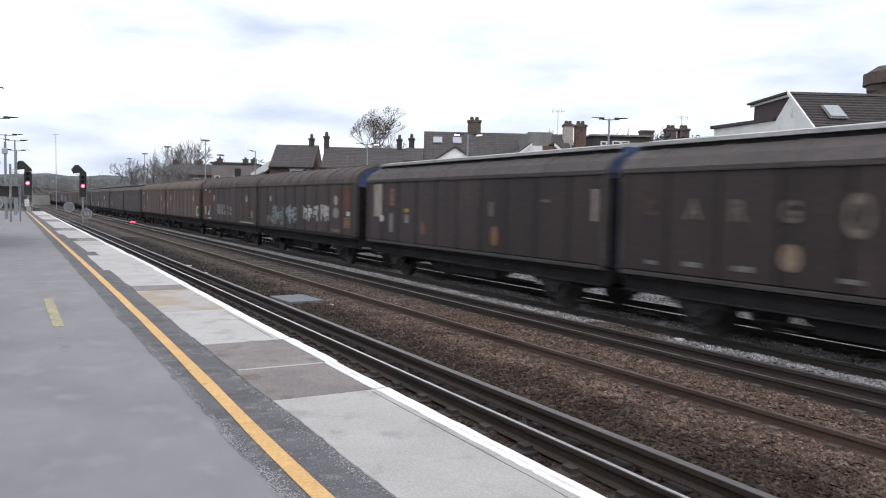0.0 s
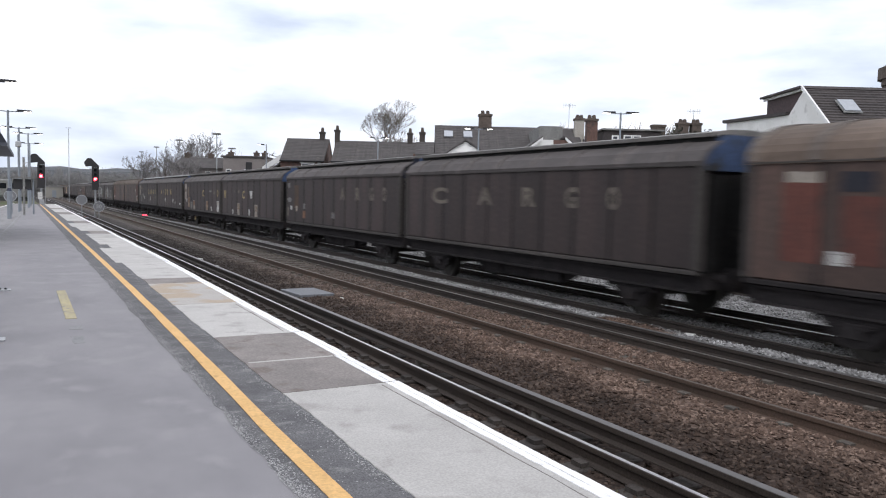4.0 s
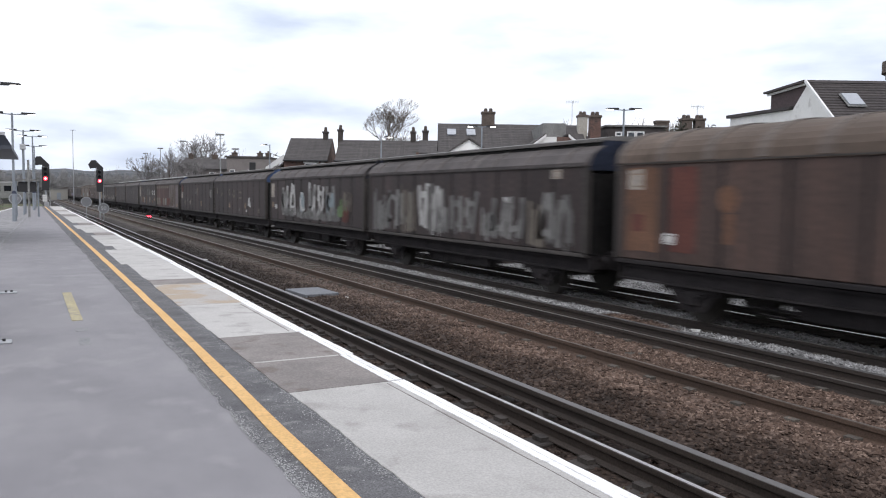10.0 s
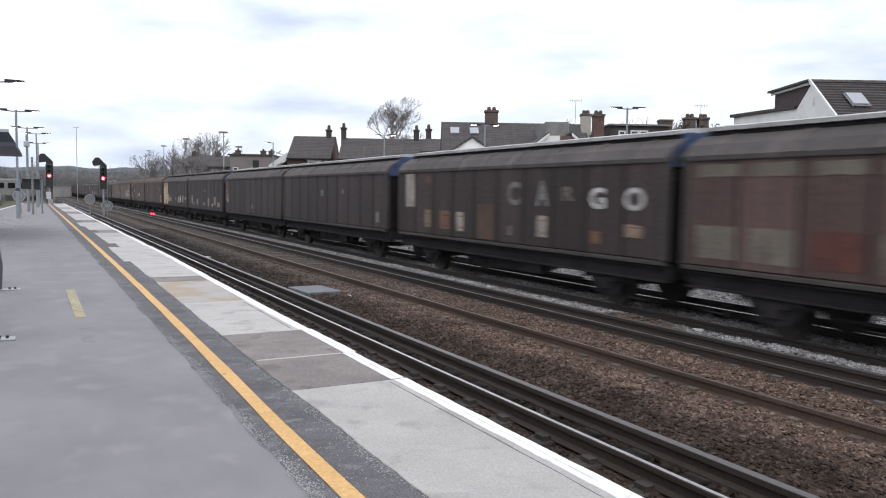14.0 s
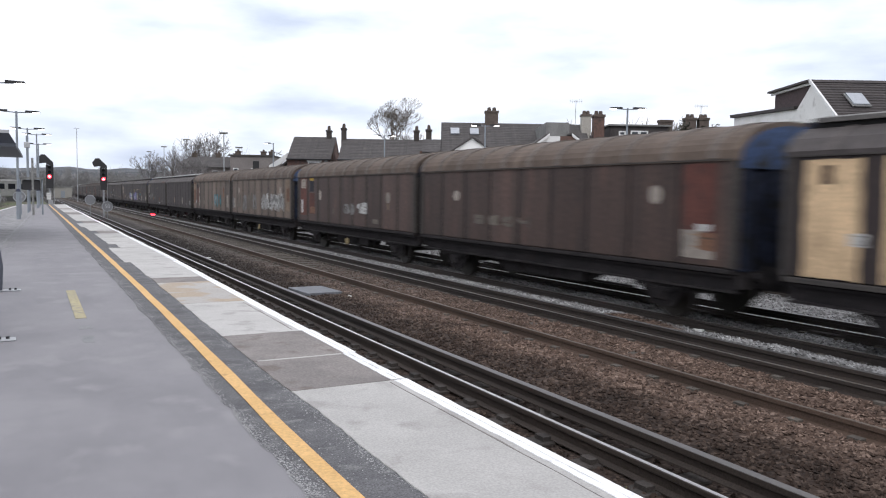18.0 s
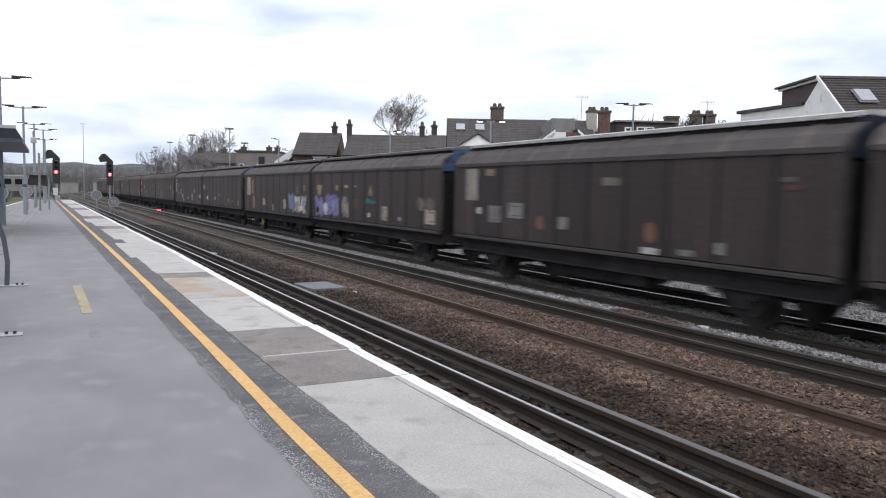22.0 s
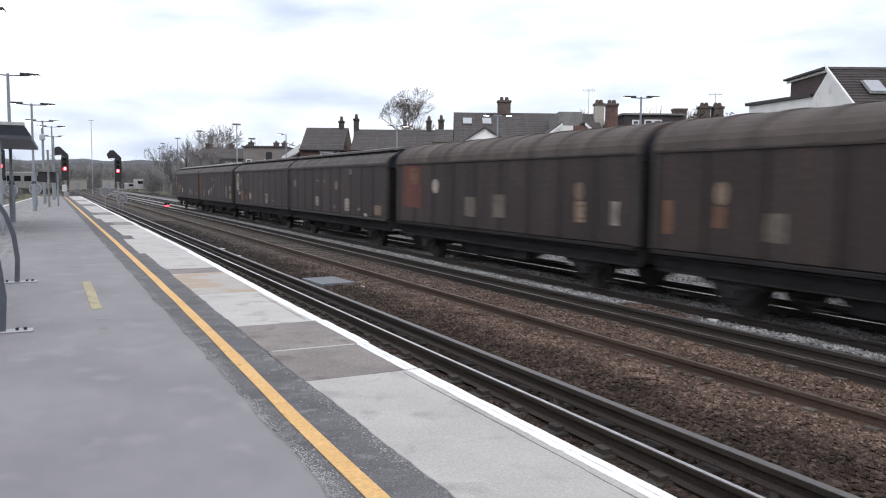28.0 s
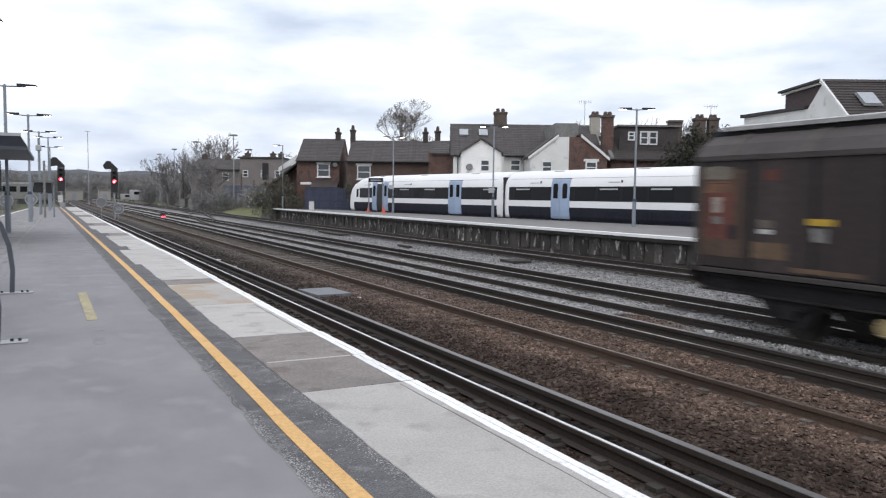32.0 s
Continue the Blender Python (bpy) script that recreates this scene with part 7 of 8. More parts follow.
    part("chimney_cap", prism([(26.55 + 1.12 * math.cos(a), 43 + 1.42 * math.sin(a)) for a in [math.pi * k / 8 for k in range(16)]], "z", 8.55, 9.2), M["stack"], st)
    part("chimney_neck", prism([(26.55 + 1.0 * math.cos(a), 43 + 1.0 * math.sin(a)) for a in [math.pi * k / 8 for k in range(16)]], "z", 8.19, 8.56), M["stack"], st)
    part("chimney_top", tube([(26.55, 43, 9.2), (26.55, 43, 9.4), (26.55, 43, 9.6)], 1.08, 16, r_end=0.5), M["stack"], st)
    # drab terrace beyond the end of the far platform
    th = house("drab pink rendered terrace with small windows and chimneys")
    part("wall", box(-29.3, -23.3, 110, 117, -1.2, 6.4), M["render_pink"], th)
    part("parapet", box(-29.5, -23.2, 109.8, 117, 6.4, 6.62), M["slate"], th)
    for a in (-28.5, -25.9, -23.9):
        sash(th, a, 3.7, 0.75, 1.0, 110, sill=False)
    for a in (-28.9, -25.2, -24.0):
        chimney(th, a, 113, 6.5, 7.4, 0.7, 0.7, 1)
    th = house("dim slate-roofed terrace behind bare trees")
    part("wall", box(-37.6, -29.6, 114, 122, -1.2, 5.0), M["render_pink"], th)
    roof_plane(th, -37.6, -29.6, 113.6, 4.9, 118, 6.6, M["slate"], 9)
    for a in (-36.8, -33.2, -30.5):
        chimney(th, a, 118, 6.0, 7.3, 0.7, 0.7, 1)
    for a in (-35.8, -32.5):
        sash(th, a, 3.2, 0.9, 1.2, 114, sill=False)


def empty_part(name, parent):
    ob = part(name, box(19.6, 34, 36.6, 39.9, 4.55, 4.66), M["tile"], parent)
    return ob


build_houses()


# ---- platform furniture and signals ----
def lamp_post(x, y, h, label, turn=0.0, arms=(-1, 1), reach=0.62, base=1.15, lit=True, z=0.0, group="platform lamps"):
    th = empty("lamp_post", pose(x, y, z, 0, 0, turn), label, "lamp post", group)
    part("base_column", tube([(0, 0, 0), (0, 0, base)], 0.085, 12), M["grey_steel"], th)
    part("collar", tube([(0, 0, base), (0, 0, base + 0.12)], 0.10, 12, r_end=0.055), M["hoarding"], th)
    part("mast", tube([(0, 0, base), (0, 0, h)], 0.05, 10, r_end=0.042), M["grey_steel"], th)
    for s in arms:
        part("arm", tube([(0, 0, h - 0.06), (s * reach, 0, h - 0.02)], 0.022, 6), M["grey_steel"], th)
        bm = prism([(s * (reach - 0.30), h + 0.04), (s * (reach + 0.22), h + 0.03), (s * (reach + 0.26), h - 0.02), (s * (reach - 0.30), h - 0.05)], "y", -0.11, 0.11)
        hd = part("lamp_head", bm, M["black"], th, "flat dark lamp head")
        part("diffuser", prism([(s * (reach - 0.05), h - 0.04), (s * (reach + 0.24), h - 0.025), (s * (reach + 0.24), h - 0.055), (s * (reach - 0.05), h - 0.075)], "y", -0.09, 0.09), M["lamp_white"] if lit else M["hopper"], hd)
    return th


def build_lamps():
    tag = "slim grey platform lamp post with two flat heads"
    for x, y, h in ((-1.50, 17.3, 4.55), (-0.97, 26.9, 4.50), (-0.49, 36.3, 4.46), (-0.14, 49.0, 4.66), (0.36, 57.5, 4.9), (0.50, 64.0, 4.6)):
        lamp_post(x, y, h, tag)
    for x, y, h, arms in ((23.4, 26.3, 5.25, (-1, 1)), (22.9, 37.6, 5.30, (-1, 1)), (22.7, 51.3, 5.55, (-1, 1)), (19.2, 68.0, 5.7, (-1,))):
        lamp_post(x, y, h, "grey lamp post on the far platform", -27, arms, 0.55)
    for x, y, h in ((22.9, 105, 10.3), (22.9, 133, 11.0), (23.4, 161, 11.2), (24.3, 190, 11.5), (26.5, 214, 11.2), (28, 118, 9.2)):
        th = empty("yard_lamp", pose(x, y, -1.15, 0, 0, -20), "tall slender yard lamp with a flat head", "lamp post", "tall yard lamps")
        part("mast", tube([(0, 0, 0), (0, 0, h)], 0.11, 8, r_end=0.06), M["galv"], th)
        part("lamp_head", ring((0, 0, h), 0.55, 0.0, 0.09, "z", 14), M["lead"], th)
    th = empty("radio_mast", pose(7.2, 150, -1.15), "very tall thin mast in the distance", "mast")
    part("mast", tube([(0, 0, 0), (0, 0, 13.2)], 0.075, 6, r_end=0.045), M["galv"], th)
    part("top_frame", box(-0.45, 0.45, -0.04, 0.04, 13.15, 13.22), M["galv"], th)


build_lamps()


def signal(x, y, z, red_z, label, post=True, box_low=True):
    """Colour light signal: black head with hoods, a slanting route arm over it, red lit."""
    th = empty("railway_signal", pose(x, y, z), label, "signal", "red colour light signals")
    zr = red_z - z
    part("post", tube([(0.02, 0.18, 0), (0.02, 0.18, zr - 0.5)], 0.08, 10), M["galv"], th)
    head = part("signal_head", prism([(-0.26, zr - 0.95), (0.26, zr - 0.95), (0.30, zr - 0.45), (0.30, zr + 0.95), (-0.26, zr + 0.95), (-0.26, zr - 0.45)], "y", -0.06, 0.10), M["black"], th, "black signal head")
    part("route_arm", prism([(-0.24, zr + 0.96), (0.30, zr + 0.96), (0.30, zr + 1.15), (-0.32, zr + 1.80), (-0.62, zr + 1.78), (-0.88, zr + 1.40), (-0.74, zr + 1.05), (-0.22, zr + 1.12)], "y", -0.10, 0.10), M["black"], th, "slanting black route indicator")
    for k in range(3):
        zz = zr + 0.38 * k
        hood = bmesh.new()
        prism([(0.17 * math.cos(a), zz + 0.17 * math.sin(a)) for a in [math.pi * (i / 8) for i in range(9)]] + [(0.15 * math.cos(a), zz + 0.15 * math.sin(a)) for a in [math.pi * (1 - i / 8) for i in range(9)]], "y", -0.34, -0.06, hood)
        part("hood", hood, M["black"], head)
        if k == 0:
            part("lens", ring((0, -0.075, zz), 0.145, 0.0, 0.012, "y", 18), M["red_light"], head, "lit red lens")
            part("lens_core", ring((0, -0.10, zz), 0.055, 0.0, 0.008, "y", 14), M["red_core"], head)
        else:
            part("lens", ring((0, -0.072, zz), 0.12, 0.0, 0.008, "y", 14), M["emu_glass"], head)
    if box_low:
        part("number_plate_bar", box(-0.24, 0.10, -0.10, -0.04, 0.42, 0.98, bev=0.02), M["white_box"], th, "white plate with dark bars")
        for k in range(2):
            part("bar", box(-0.18, 0.04, -0.106, -0.099, 0.80 - 0.2 * k, 0.87 - 0.2 * k), M["sign_ink"], th)
        part("cabinet", box(-0.12, 0.24, 0.0, 0.3, 0.0, 0.40, bev=0.02), M["galv"], th)
    part("ladder", ladder(0.2, 0.30, 0.0, zr + 0.6), M["galv"], th)
    return th


def ladder(x, y, z0, z1):
    bm = tube([(x - 0.13, y, z0), (x - 0.13, y, z1)], 0.018, 5)
    tube([(x + 0.13, y, z0), (x + 0.13, y, z1)], 0.018, 5, bm)
    z = z0 + 0.3
    while z < z1:
        tube([(x - 0.13, y, z), (x + 0.13, y, z)], 0.012, 4, bm)
        z += 0.3
    return bm


def round_sign(x, y, z0, zc, r, text, label):
    th = empty("speed_board", pose(x, y, z0), label, "sign", "round speed boards")
    part("post", tube([(0, 0.04, 0), (0, 0.04, zc - z0)], 0.035, 8), M["galv"], th)
    face = part("disc", ring((0, 0, zc - z0), r, 0.0, 0.015, "y", 28), M["sign_face"], th)
    part("rim", ring((0, -0.02, zc - z0), r, r * 0.88, 0.012, "y", 28), M["galv"], th)
    if text:
        cu = bpy.data.curves.new("numerals", "FONT")
        cu.body, cu.size, cu.align_x, cu.align_y, cu.extrude = text, r * 1.0, "CENTER", "CENTER", 0.004
        tmp = bpy.data.objects.new("numerals", cu)
        scene.collection.objects.link(tmp)
        me = bpy.data.meshes.new_from_object(tmp.evaluated_get(bpy.context.evaluated_depsgraph_get()))
        bpy.data.objects.remove(tmp)
        me.materials.append(M["sign_ink"])
        ob = new("numerals", me)
        ob.parent = face
        ob.matrix_basis = pose(0, -0.026, zc - z0, 90, 0, 0)


def build_signals():
    signal(1.32, 70.6, 0.0, 2.30, "red colour light signal at the platform end")
    signal(5.55, 73.0, -1.12, 2.22, "red colour light signal between the tracks", box_low=False)
    signal(-3.05, 66.0, -1.12, 2.35, "red colour light signal on the far side of the platform", box_low=False)
    for x, y, zc, r, t in ((4.35, 71.0, 0.42, 0.42, ""), (5.35, 67.0, -0.05, 0.42, "50"), (-1.95, 52.0, 0.42, 0.38, "25"), (-0.72, 58.0, 0.45, 0.38, "20")):
        round_sign(x, y, -1.12 if x > 3 else 0.0, zc + (0.3 if x < 3 else 0), r, t, "round grey speed board on a post beside the track")
    # shunting signal near the second line, red lit
    th = empty("ground_signal", pose(9.72, 74.0, -1.10), "low red ground signal between the tracks", "signal")
    part("case", box(-0.22, 0.22, 0.0, 0.25, 0.0, 0.55, bev=0.05), M["black"], th)
    for dx, dz in ((-0.10, 0.2), (0.10, 0.2)):
        part("lens", ring((dx, -0.012, dz), 0.085, 0.0, 0.01, "y", 16), M["red_light"], th, "lit red lens")
    # two distant signals beyond the far platform
    for a, d, z in ((-32.5, 106, 2.9), (-19.8, 85, 3.4)):
        x, y = a * math.cos(radians(27.65)) + d * math.sin(radians(27.65)), -a * math.sin(radians(27.65)) + d * math.cos(radians(27.65))
        th = empty("railway_signal", pose(x, y, -1.15), "distant black signal on a pole", "signal")
        part("post", tube([(0, 0.1, 0), (0, 0.1, z)], 0.07, 8), M["galv"], th)
        part("signal_head", box(-0.34, 0.34, -0.1, 0.1, z + 0.6, z + 2.5, bev=0.05), M["black"], th)
        part("sub_head", prism([(-0.34, z + 0.1), (0.0, z - 0.25), (0.36, z + 0.1), (0.0, z + 0.4)], "y", -0.1, 0.1), M["black"], th)
        if d > 100:
            part("lens", ring((0, -0.12, z + 0.95), 0.12, 0.0, 0.01, "y", 14), M["red_light"], th, "lit red lens")


build_signals()


def flat_arc(points, y, w, t, bm=None):
    """A flat bar bent along points (x, z) in the plane y."""
    bm = bm or bmesh.new()
    pts = [Vector((p[0], 0, p[1])) for p in points]
    rows = []
    for i, p in enumerate(pts):
        d = (pts[min(i + 1, len(pts) - 1)] - pts[max(0, i - 1)]).normalized()
        n = Vector((d.z, 0, -d.x))
        rows.append([bm.verts.new((p.x + n.x * s * t / 2, y + q * w / 2, p.z + n.z * s * t / 2)) for s, q in ((-1, -1), (1, -1), (1, 1), (-1, 1))])
    for u, v in zip(rows, rows[1:]):
        for k in range(4):
            bm.faces.new((u[k], u[(k + 1) % 4], v[(k + 1) % 4], v[k]))
    bm.faces.new(rows[0][::-1])
    bm.faces.new(rows[-1])
    return bm


M["dark_steel"] = mat("dark_grey_painted_steel", (0.060, 0.067, 0.085), (0.085, 0.093, 0.112), 3, 40, 0.5, 0.05, 0.1, fine_mix=0.08)


def build_cycle_shelter():
    th = empty("cycle_shelter", pose(0, 0, 0), "curved grey steel cycle shelter standing on the platform", "shelter")
    arc = [(-0.37, 0.0), (-0.355, 0.3), (-0.39, 0.6), (-0.47, 0.85), (-0.60, 1.07), (-0.80, 1.30), (-1.10, 1.55), (-1.5, 1.78), (-2.0, 1.95), (-2.6, 2.03), (-3.1, 2.03)]
    for y in (7.28, 10.83):
        part("hoop", flat_arc(arc, y, 0.05, 0.055), M["dark_steel"], th, "curved grey steel hoop")
        bp = part("base_plate", box(-0.66, -0.14, y - 0.07, y + 0.07, 0.0, 0.014, bev=0.004), M["galv"], th)
        for dx in (-0.58, -0.48, -0.26, -0.20):
            part("bolt", tube([(dx, y, 0.014), (dx, y, 0.034)], 0.014, 6), M["black"], bp)
        part("back_leg", box(-3.14, -3.06, y - 0.03, y + 0.03, 0.0, 2.06), M["grey_steel"], th)
    for x, z in ((-1.5, 1.80), (-2.6, 2.06)):
        part("purlin", box(x - 0.03, x + 0.03, 7.2, 10.9, z, z + 0.05), M["grey_steel"], th)
    bm = bmesh.new()
    flat_arc([(x - 0.02, z + 0.075) for x, z in arc[6:]], 9.05, 3.6, 0.006, bm)
    part("roof_sheet", bm, M["clear_sheet"], th, "clear plastic roof sheet")


def clear_sheet():
    m = bpy.data.materials.new("clear_plastic_sheet")
    m.use_nodes = True
    b = m.node_tree.nodes["Principled BSDF"]
    b.inputs["Transmission Weight"].default_value, b.inputs["Roughness"].default_value, b.inputs["IOR"].default_value = 0.95, 0.12, 1.1
    b.inputs["Base Color"].default_value = (0.8, 0.83, 0.85, 1)
    return m


M["clear_sheet"] = clear_sheet()
build_cycle_shelter()


def bicycle(x, y, label, paint):
    """Front wheel hub at (x, y); the bicycle points along +x."""
    th = empty("bicycle", pose(x, y, 0, 0, 0, -6), label, "bicycle", "parked bicycles")
    for cx in (0.0, -1.03):
        w = part("wheel", ring((cx, 0, 0.34), 0.335, 0.295, 0.021, "y", 36), M["rubber"], th, "black bicycle wheel")
        part("rim", ring((cx, 0, 0.34), 0.294, 0.275, 0.012, "y", 36), M["galv"], w)
        bm = tube([(cx, -0.05, 0.34), (cx, 0.05, 0.34)], 0.02, 8)
        for k in range(14):
            a = 2 * math.pi * k / 14
            tube([(cx, 0.02 * (-1) ** k, 0.34), (cx + 0.28 * math.cos(a), 0, 0.34 + 0.28 * math.sin(a))], 0.0018, 3, bm)
        part("spokes", bm, M["galv"], w)
    bm = tube([(0, 0, 0.34), (-0.12, 0, 0.66), (-0.19, 0, 0.90)], 0.018, 8)
    for p in (((-0.14, 0, 0.72), (-0.58, 0, 0.31)), ((-0.17, 0, 0.83), (-0.74, 0, 0.80)), ((-0.58, 0, 0.31), (-0.78, 0, 0.92)), ((-0.58, 0, 0.31), (-1.03, 0, 0.34)), ((-0.74, 0, 0.80), (-1.03, 0, 0.34))):
        tube(p, 0.016, 8, bm)
    part("frame", bm, paint, th)
    part("handlebar", tube([(-0.26, -0.28, 0.97), (-0.17, -0.22, 0.99), (-0.17, 0.22, 0.99), (-0.26, 0.28, 0.97)], 0.012, 6), M["black"], th)
    part("saddle", prism([(-0.66, 0.95), (-0.93, 0.98), (-0.93, 0.92), (-0.70, 0.91)], "y", -0.06, 0.06), M["black"], th)
    part("chainset", ring((-0.58, 0.05, 0.31), 0.09, 0.05, 0.006, "y", 20), M["galv"], th)


bicycle(-0.83, 8.9, "parked bicycle with black tyres in the cycle shelter", M["black"])
bicycle(-0.76, 7.55, "parked bicycle with black tyres beside a shelter hoop", M["hoarding"])


def build_waiting_shelter():
    th = empty("waiting_shelter", pose(0, 0, 0), "flat-roofed grey steel waiting shelter on the platform", "shelter")
    top, low = [(-3.4, 20.0), (-0.44, 20.0), (-0.34, 27.0), (-3.4, 27.0)], [(-3.3, 20.15), (-0.30, 20.15), (-0.22, 26.9), (-3.3, 26.9)]
    bm = bmesh.new()
    a = [bm.verts.new((x, y, 2.55)) for x, y in top]
    b = [bm.verts.new((x, y, 2.30)) for x, y in low]
    c = [bm.verts.new((x, y, 2.22)) for x, y in low]
    for u, v in ((a, b), (b, c)):
        for k in range(4):
            bm.faces.new((u[k], u[(k + 1) % 4], v[(k + 1) % 4], v[k]))
    bm.faces.new(a)
    bm.faces.new(c[::-1])
    part("roof", bm, M["dark_steel"], th, "dark grey fascia roof")
    part("roof_edge", box(-3.42, -0.42, 19.96, 20.0, 2.52, 2.59), M["hopper"], th)
    for x, y in ((-0.95, 20.3), (-0.95, 26.6), (-3.1, 20.3), (-3.1, 26.6)):
        part("post", box(x - 0.03, x + 0.03, y - 0.03, y + 0.03, 0, 2.24), M["grey_steel"], th)
    part("glass_panel", box(-3.1, -3.07, 20.4, 26.5, 0.25, 2.0), M["clear_sheet"], th)
    part("bench", box(-2.9, -2.4, 21, 26, 0.42, 0.48, bev=0.01), M["grey_steel"], th)
    for y in (21.4, 23.5, 25.6):
        part("bench_leg", box(-2.7, -2.6, y - 0.04, y + 0.04, 0, 0.42), M["grey_steel"], th)


build_waiting_shelter()


def build_platform_bits():
    th = empty("information_board", pose(0.02, 43.0, 0), "dark framed board between two posts on the platform", "board")
    part("panel", box(-0.42, 0.36, -0.05, 0.05, 1.22, 1.72, bev=0.02), M["black"], th)
    part("hood", box(-0.58, 0.52, -0.22, 0.10, 1.76, 1.84), M["lead"], th)
    for x in (-0.5, 0.45):
        part("post", tube([(x, 0, 0), (x, 0, 1.8)], 0.04, 8), M["grey_steel"], th)
    th = empty("slim_pole", pose(0.06, 41.7, 0), "slim brownish pole on the platform", "pole")
    part("pole", tube([(0, 0, 0), (0, 0, 2.75)], 0.05, 8), M["lead"], th)
    th = empty("loudspeaker_pole", pose(-0.17, 46.5, 0), "grey pole with a small loudspeaker", "pole")
    part("pole", tube([(0, 0, 0), (0, 0, 4.1)], 0.045, 8), M["grey_steel"], th)
    part("loudspeaker", box(-0.14, 0.14, -0.12, 0.12, 3.45, 3.75, bev=0.03), M["hopper"], th)
    # ballast clutter
    th = empty("cover_plate", pose(5.82, 17.1, 0, 0, 0, 4), "flat grey cover plate lying in the ballast", "cover")
    part("plate", box(-0.42, 0.42, -0.62, 0.62, -1.07, -0.985, bev=0.01), M["cover"], th)
    part("lip", box(-0.46, 0.46, -0.66, 0.66, -1.10, -1.06), M["lead"], th)
    for x, y, s in ((10.16, 9.44, 0.09), (5.35, 27.2, 0.12), (5.35, 24.6, 0.10), (6.3, 16.1, 0.05)):
        th = empty("white_block", pose(x, y, ballast_height(x, y), 0, 0, 30 * s * 10), "small white stone block lying in the ballast", "stone")
        part("block", box(-s / 2, s / 2, -s, s, -0.02, s * 0.42, bev=s * 0.08), M["white_box"], th)
    # weeds by the near rail
    bm = bmesh.new()
    rng = random.Random(9)
    for _ in range(110):
        x, y = 3.75 + rng.gauss(0, 0.12), 4.75 + rng.gauss(0, 0.28)
        h, a = 0.05 + rng.random() * 0.10, rng.random() * 6.28
        c, s = math.cos(a) * 0.02, math.sin(a) * 0.02
        v = [bm.verts.new(p) for p in ((x - c, y - s, BED), (x + c, y + s, BED), (x + c * 3, y - s * 3, BED + h))]
        bm.faces.new(v)
    tagged(part("weeds", bm, M["moss"]), "tuft of yellow-green weeds beside the rail", "weeds", kind="stuff")
    # far platform: cones, sign, board
    for x, y in ((22.35, 55.2), (22.35, 52.2)):
        th = empty("traffic_cone", pose(x, y, 0), "orange traffic cone on the far platform", "cone", "traffic cones")
        part("cone", tube([(0, 0, 0.03), (0, 0, 0.50)], 0.13, 14, r_end=0.025), M["cone"], th)
        part("foot", box(-0.18, 0.18, -0.18, 0.18, 0, 0.04, bev=0.01), M["cone"], th)
    th = empty("station_sign", pose(22.45, 54.0, 0, 0, 0, -25), "framed station sign on two posts", "sign")
    for x in (-0.52, 0.52):
        part("post", tube([(x, 0, 0), (x, 0, 2.62)], 0.045, 8), M["grey_steel"], th)
    part("panel", box(-0.56, 0.56, -0.04, 0.04, 2.30, 2.60, bev=0.01), M["emu_navy"], th)
    part("lettering_bar", box(-0.4, 0.4, -0.05, -0.042, 2.41, 2.48), M["hopper"], th)
    for x, y, z in ((22.5, 51.3, 1.9), (22.7, 37.6, 1.65)):
        th = empty("platform_notice", pose(x, y - 0.14, 0, 0, 0, -27), "pale notice plate on a lamp post", "notice")
        part("plate", box(-0.17, 0.17, -0.03, 0.03, z - 0.15, z + 0.15, bev=0.01), M["hopper"], th)
        part("strap", box(-0.03, 0.03, 0.03, 0.12, z - 0.05, z + 0.05), M["grey_steel"], th)
    # dark fence and a white box past the end of the far platform
    th = empty("fence", pose(0, 0, 0, 0, 0, HOUSE_TURN), "tall dark blue steel fence beside the brick house", "fence")
    bm = box(0, 0.142, -0.02, 0.02, 0, 2.35)
    for m_, a0, a1, d in ((None, -12.2, -7.6, 67.2),):
        me = mesh_of("pale", bm, M["hoarding"])
        a, i = a0, 0
        while a < a1:
            piece("pale", me, pose(a, d, -0.45 + 0.05 * math.sin(i)), th)
            a, i = a + 0.145, i + 1
    part("rail", box(-12.2, -7.5, 67.22, 67.28, 0.2, 0.28), M["hoarding"], th)
    part("rail", box(-12.2, -7.5, 67.22, 67.28, 1.5, 1.58), M["hoarding"], th)
    th = empty("fence", pose(0, 0, 0, 0, 0, HOUSE_TURN), "long grey-blue fence below the drab terrace", "fence")
    far_pale = mesh_of("pale", box(0, 0.24, -0.02, 0.02, 0, 2.2), M["fence_grey"])
    for i in range(40):
        piece("pale", far_pale, pose(-30.0 + 0.25 * i, 104.0, 0.2 + 0.04 * math.sin(i * 1.7)), th)
    part("rail", box(-30.0, -20.0, 104.03, 104.09, 1.7, 1.8), M["fence_grey"], th)
    for a in (-30, -26.7, -23.3, -20):
        part("post", box(a, a + 0.1, 104.03, 104.13, -1.2, 2.3), M["fence_grey"], th)
    th = empty("equipment_box", pose(0, 0, 0, 0, 0, HOUSE_TURN), "small white equipment box by the fence", "box")
    part("case", box(-11.45, -11.05, 65.0, 65.3, -0.6, 0.72, bev=0.03), M["white_box"], th)
    part("lid", box(-11.48, -11.02, 64.97, 65.33, 0.722, 0.76), M["lead"], th)


M["fence_grey"] = mat("faded_grey_blue_fence_paint", (0.085, 0.095, 0.125), (0.12, 0.13, 0.165), 1.5, 12, 0.8, 0.1)
M["cone"] = plain("orange_cone_plastic", (0.85, 0.13, 0.05), 0.6)
M["cover"] = mat("grey_cover_plate", (0.10, 0.108, 0.12), (0.135, 0.143, 0.155), 3, 40, 0.55, 0.1)
M["moss"] = plain("yellow_green_weeds", (0.16, 0.17, 0.05), 0.9)
build_platform_bits()


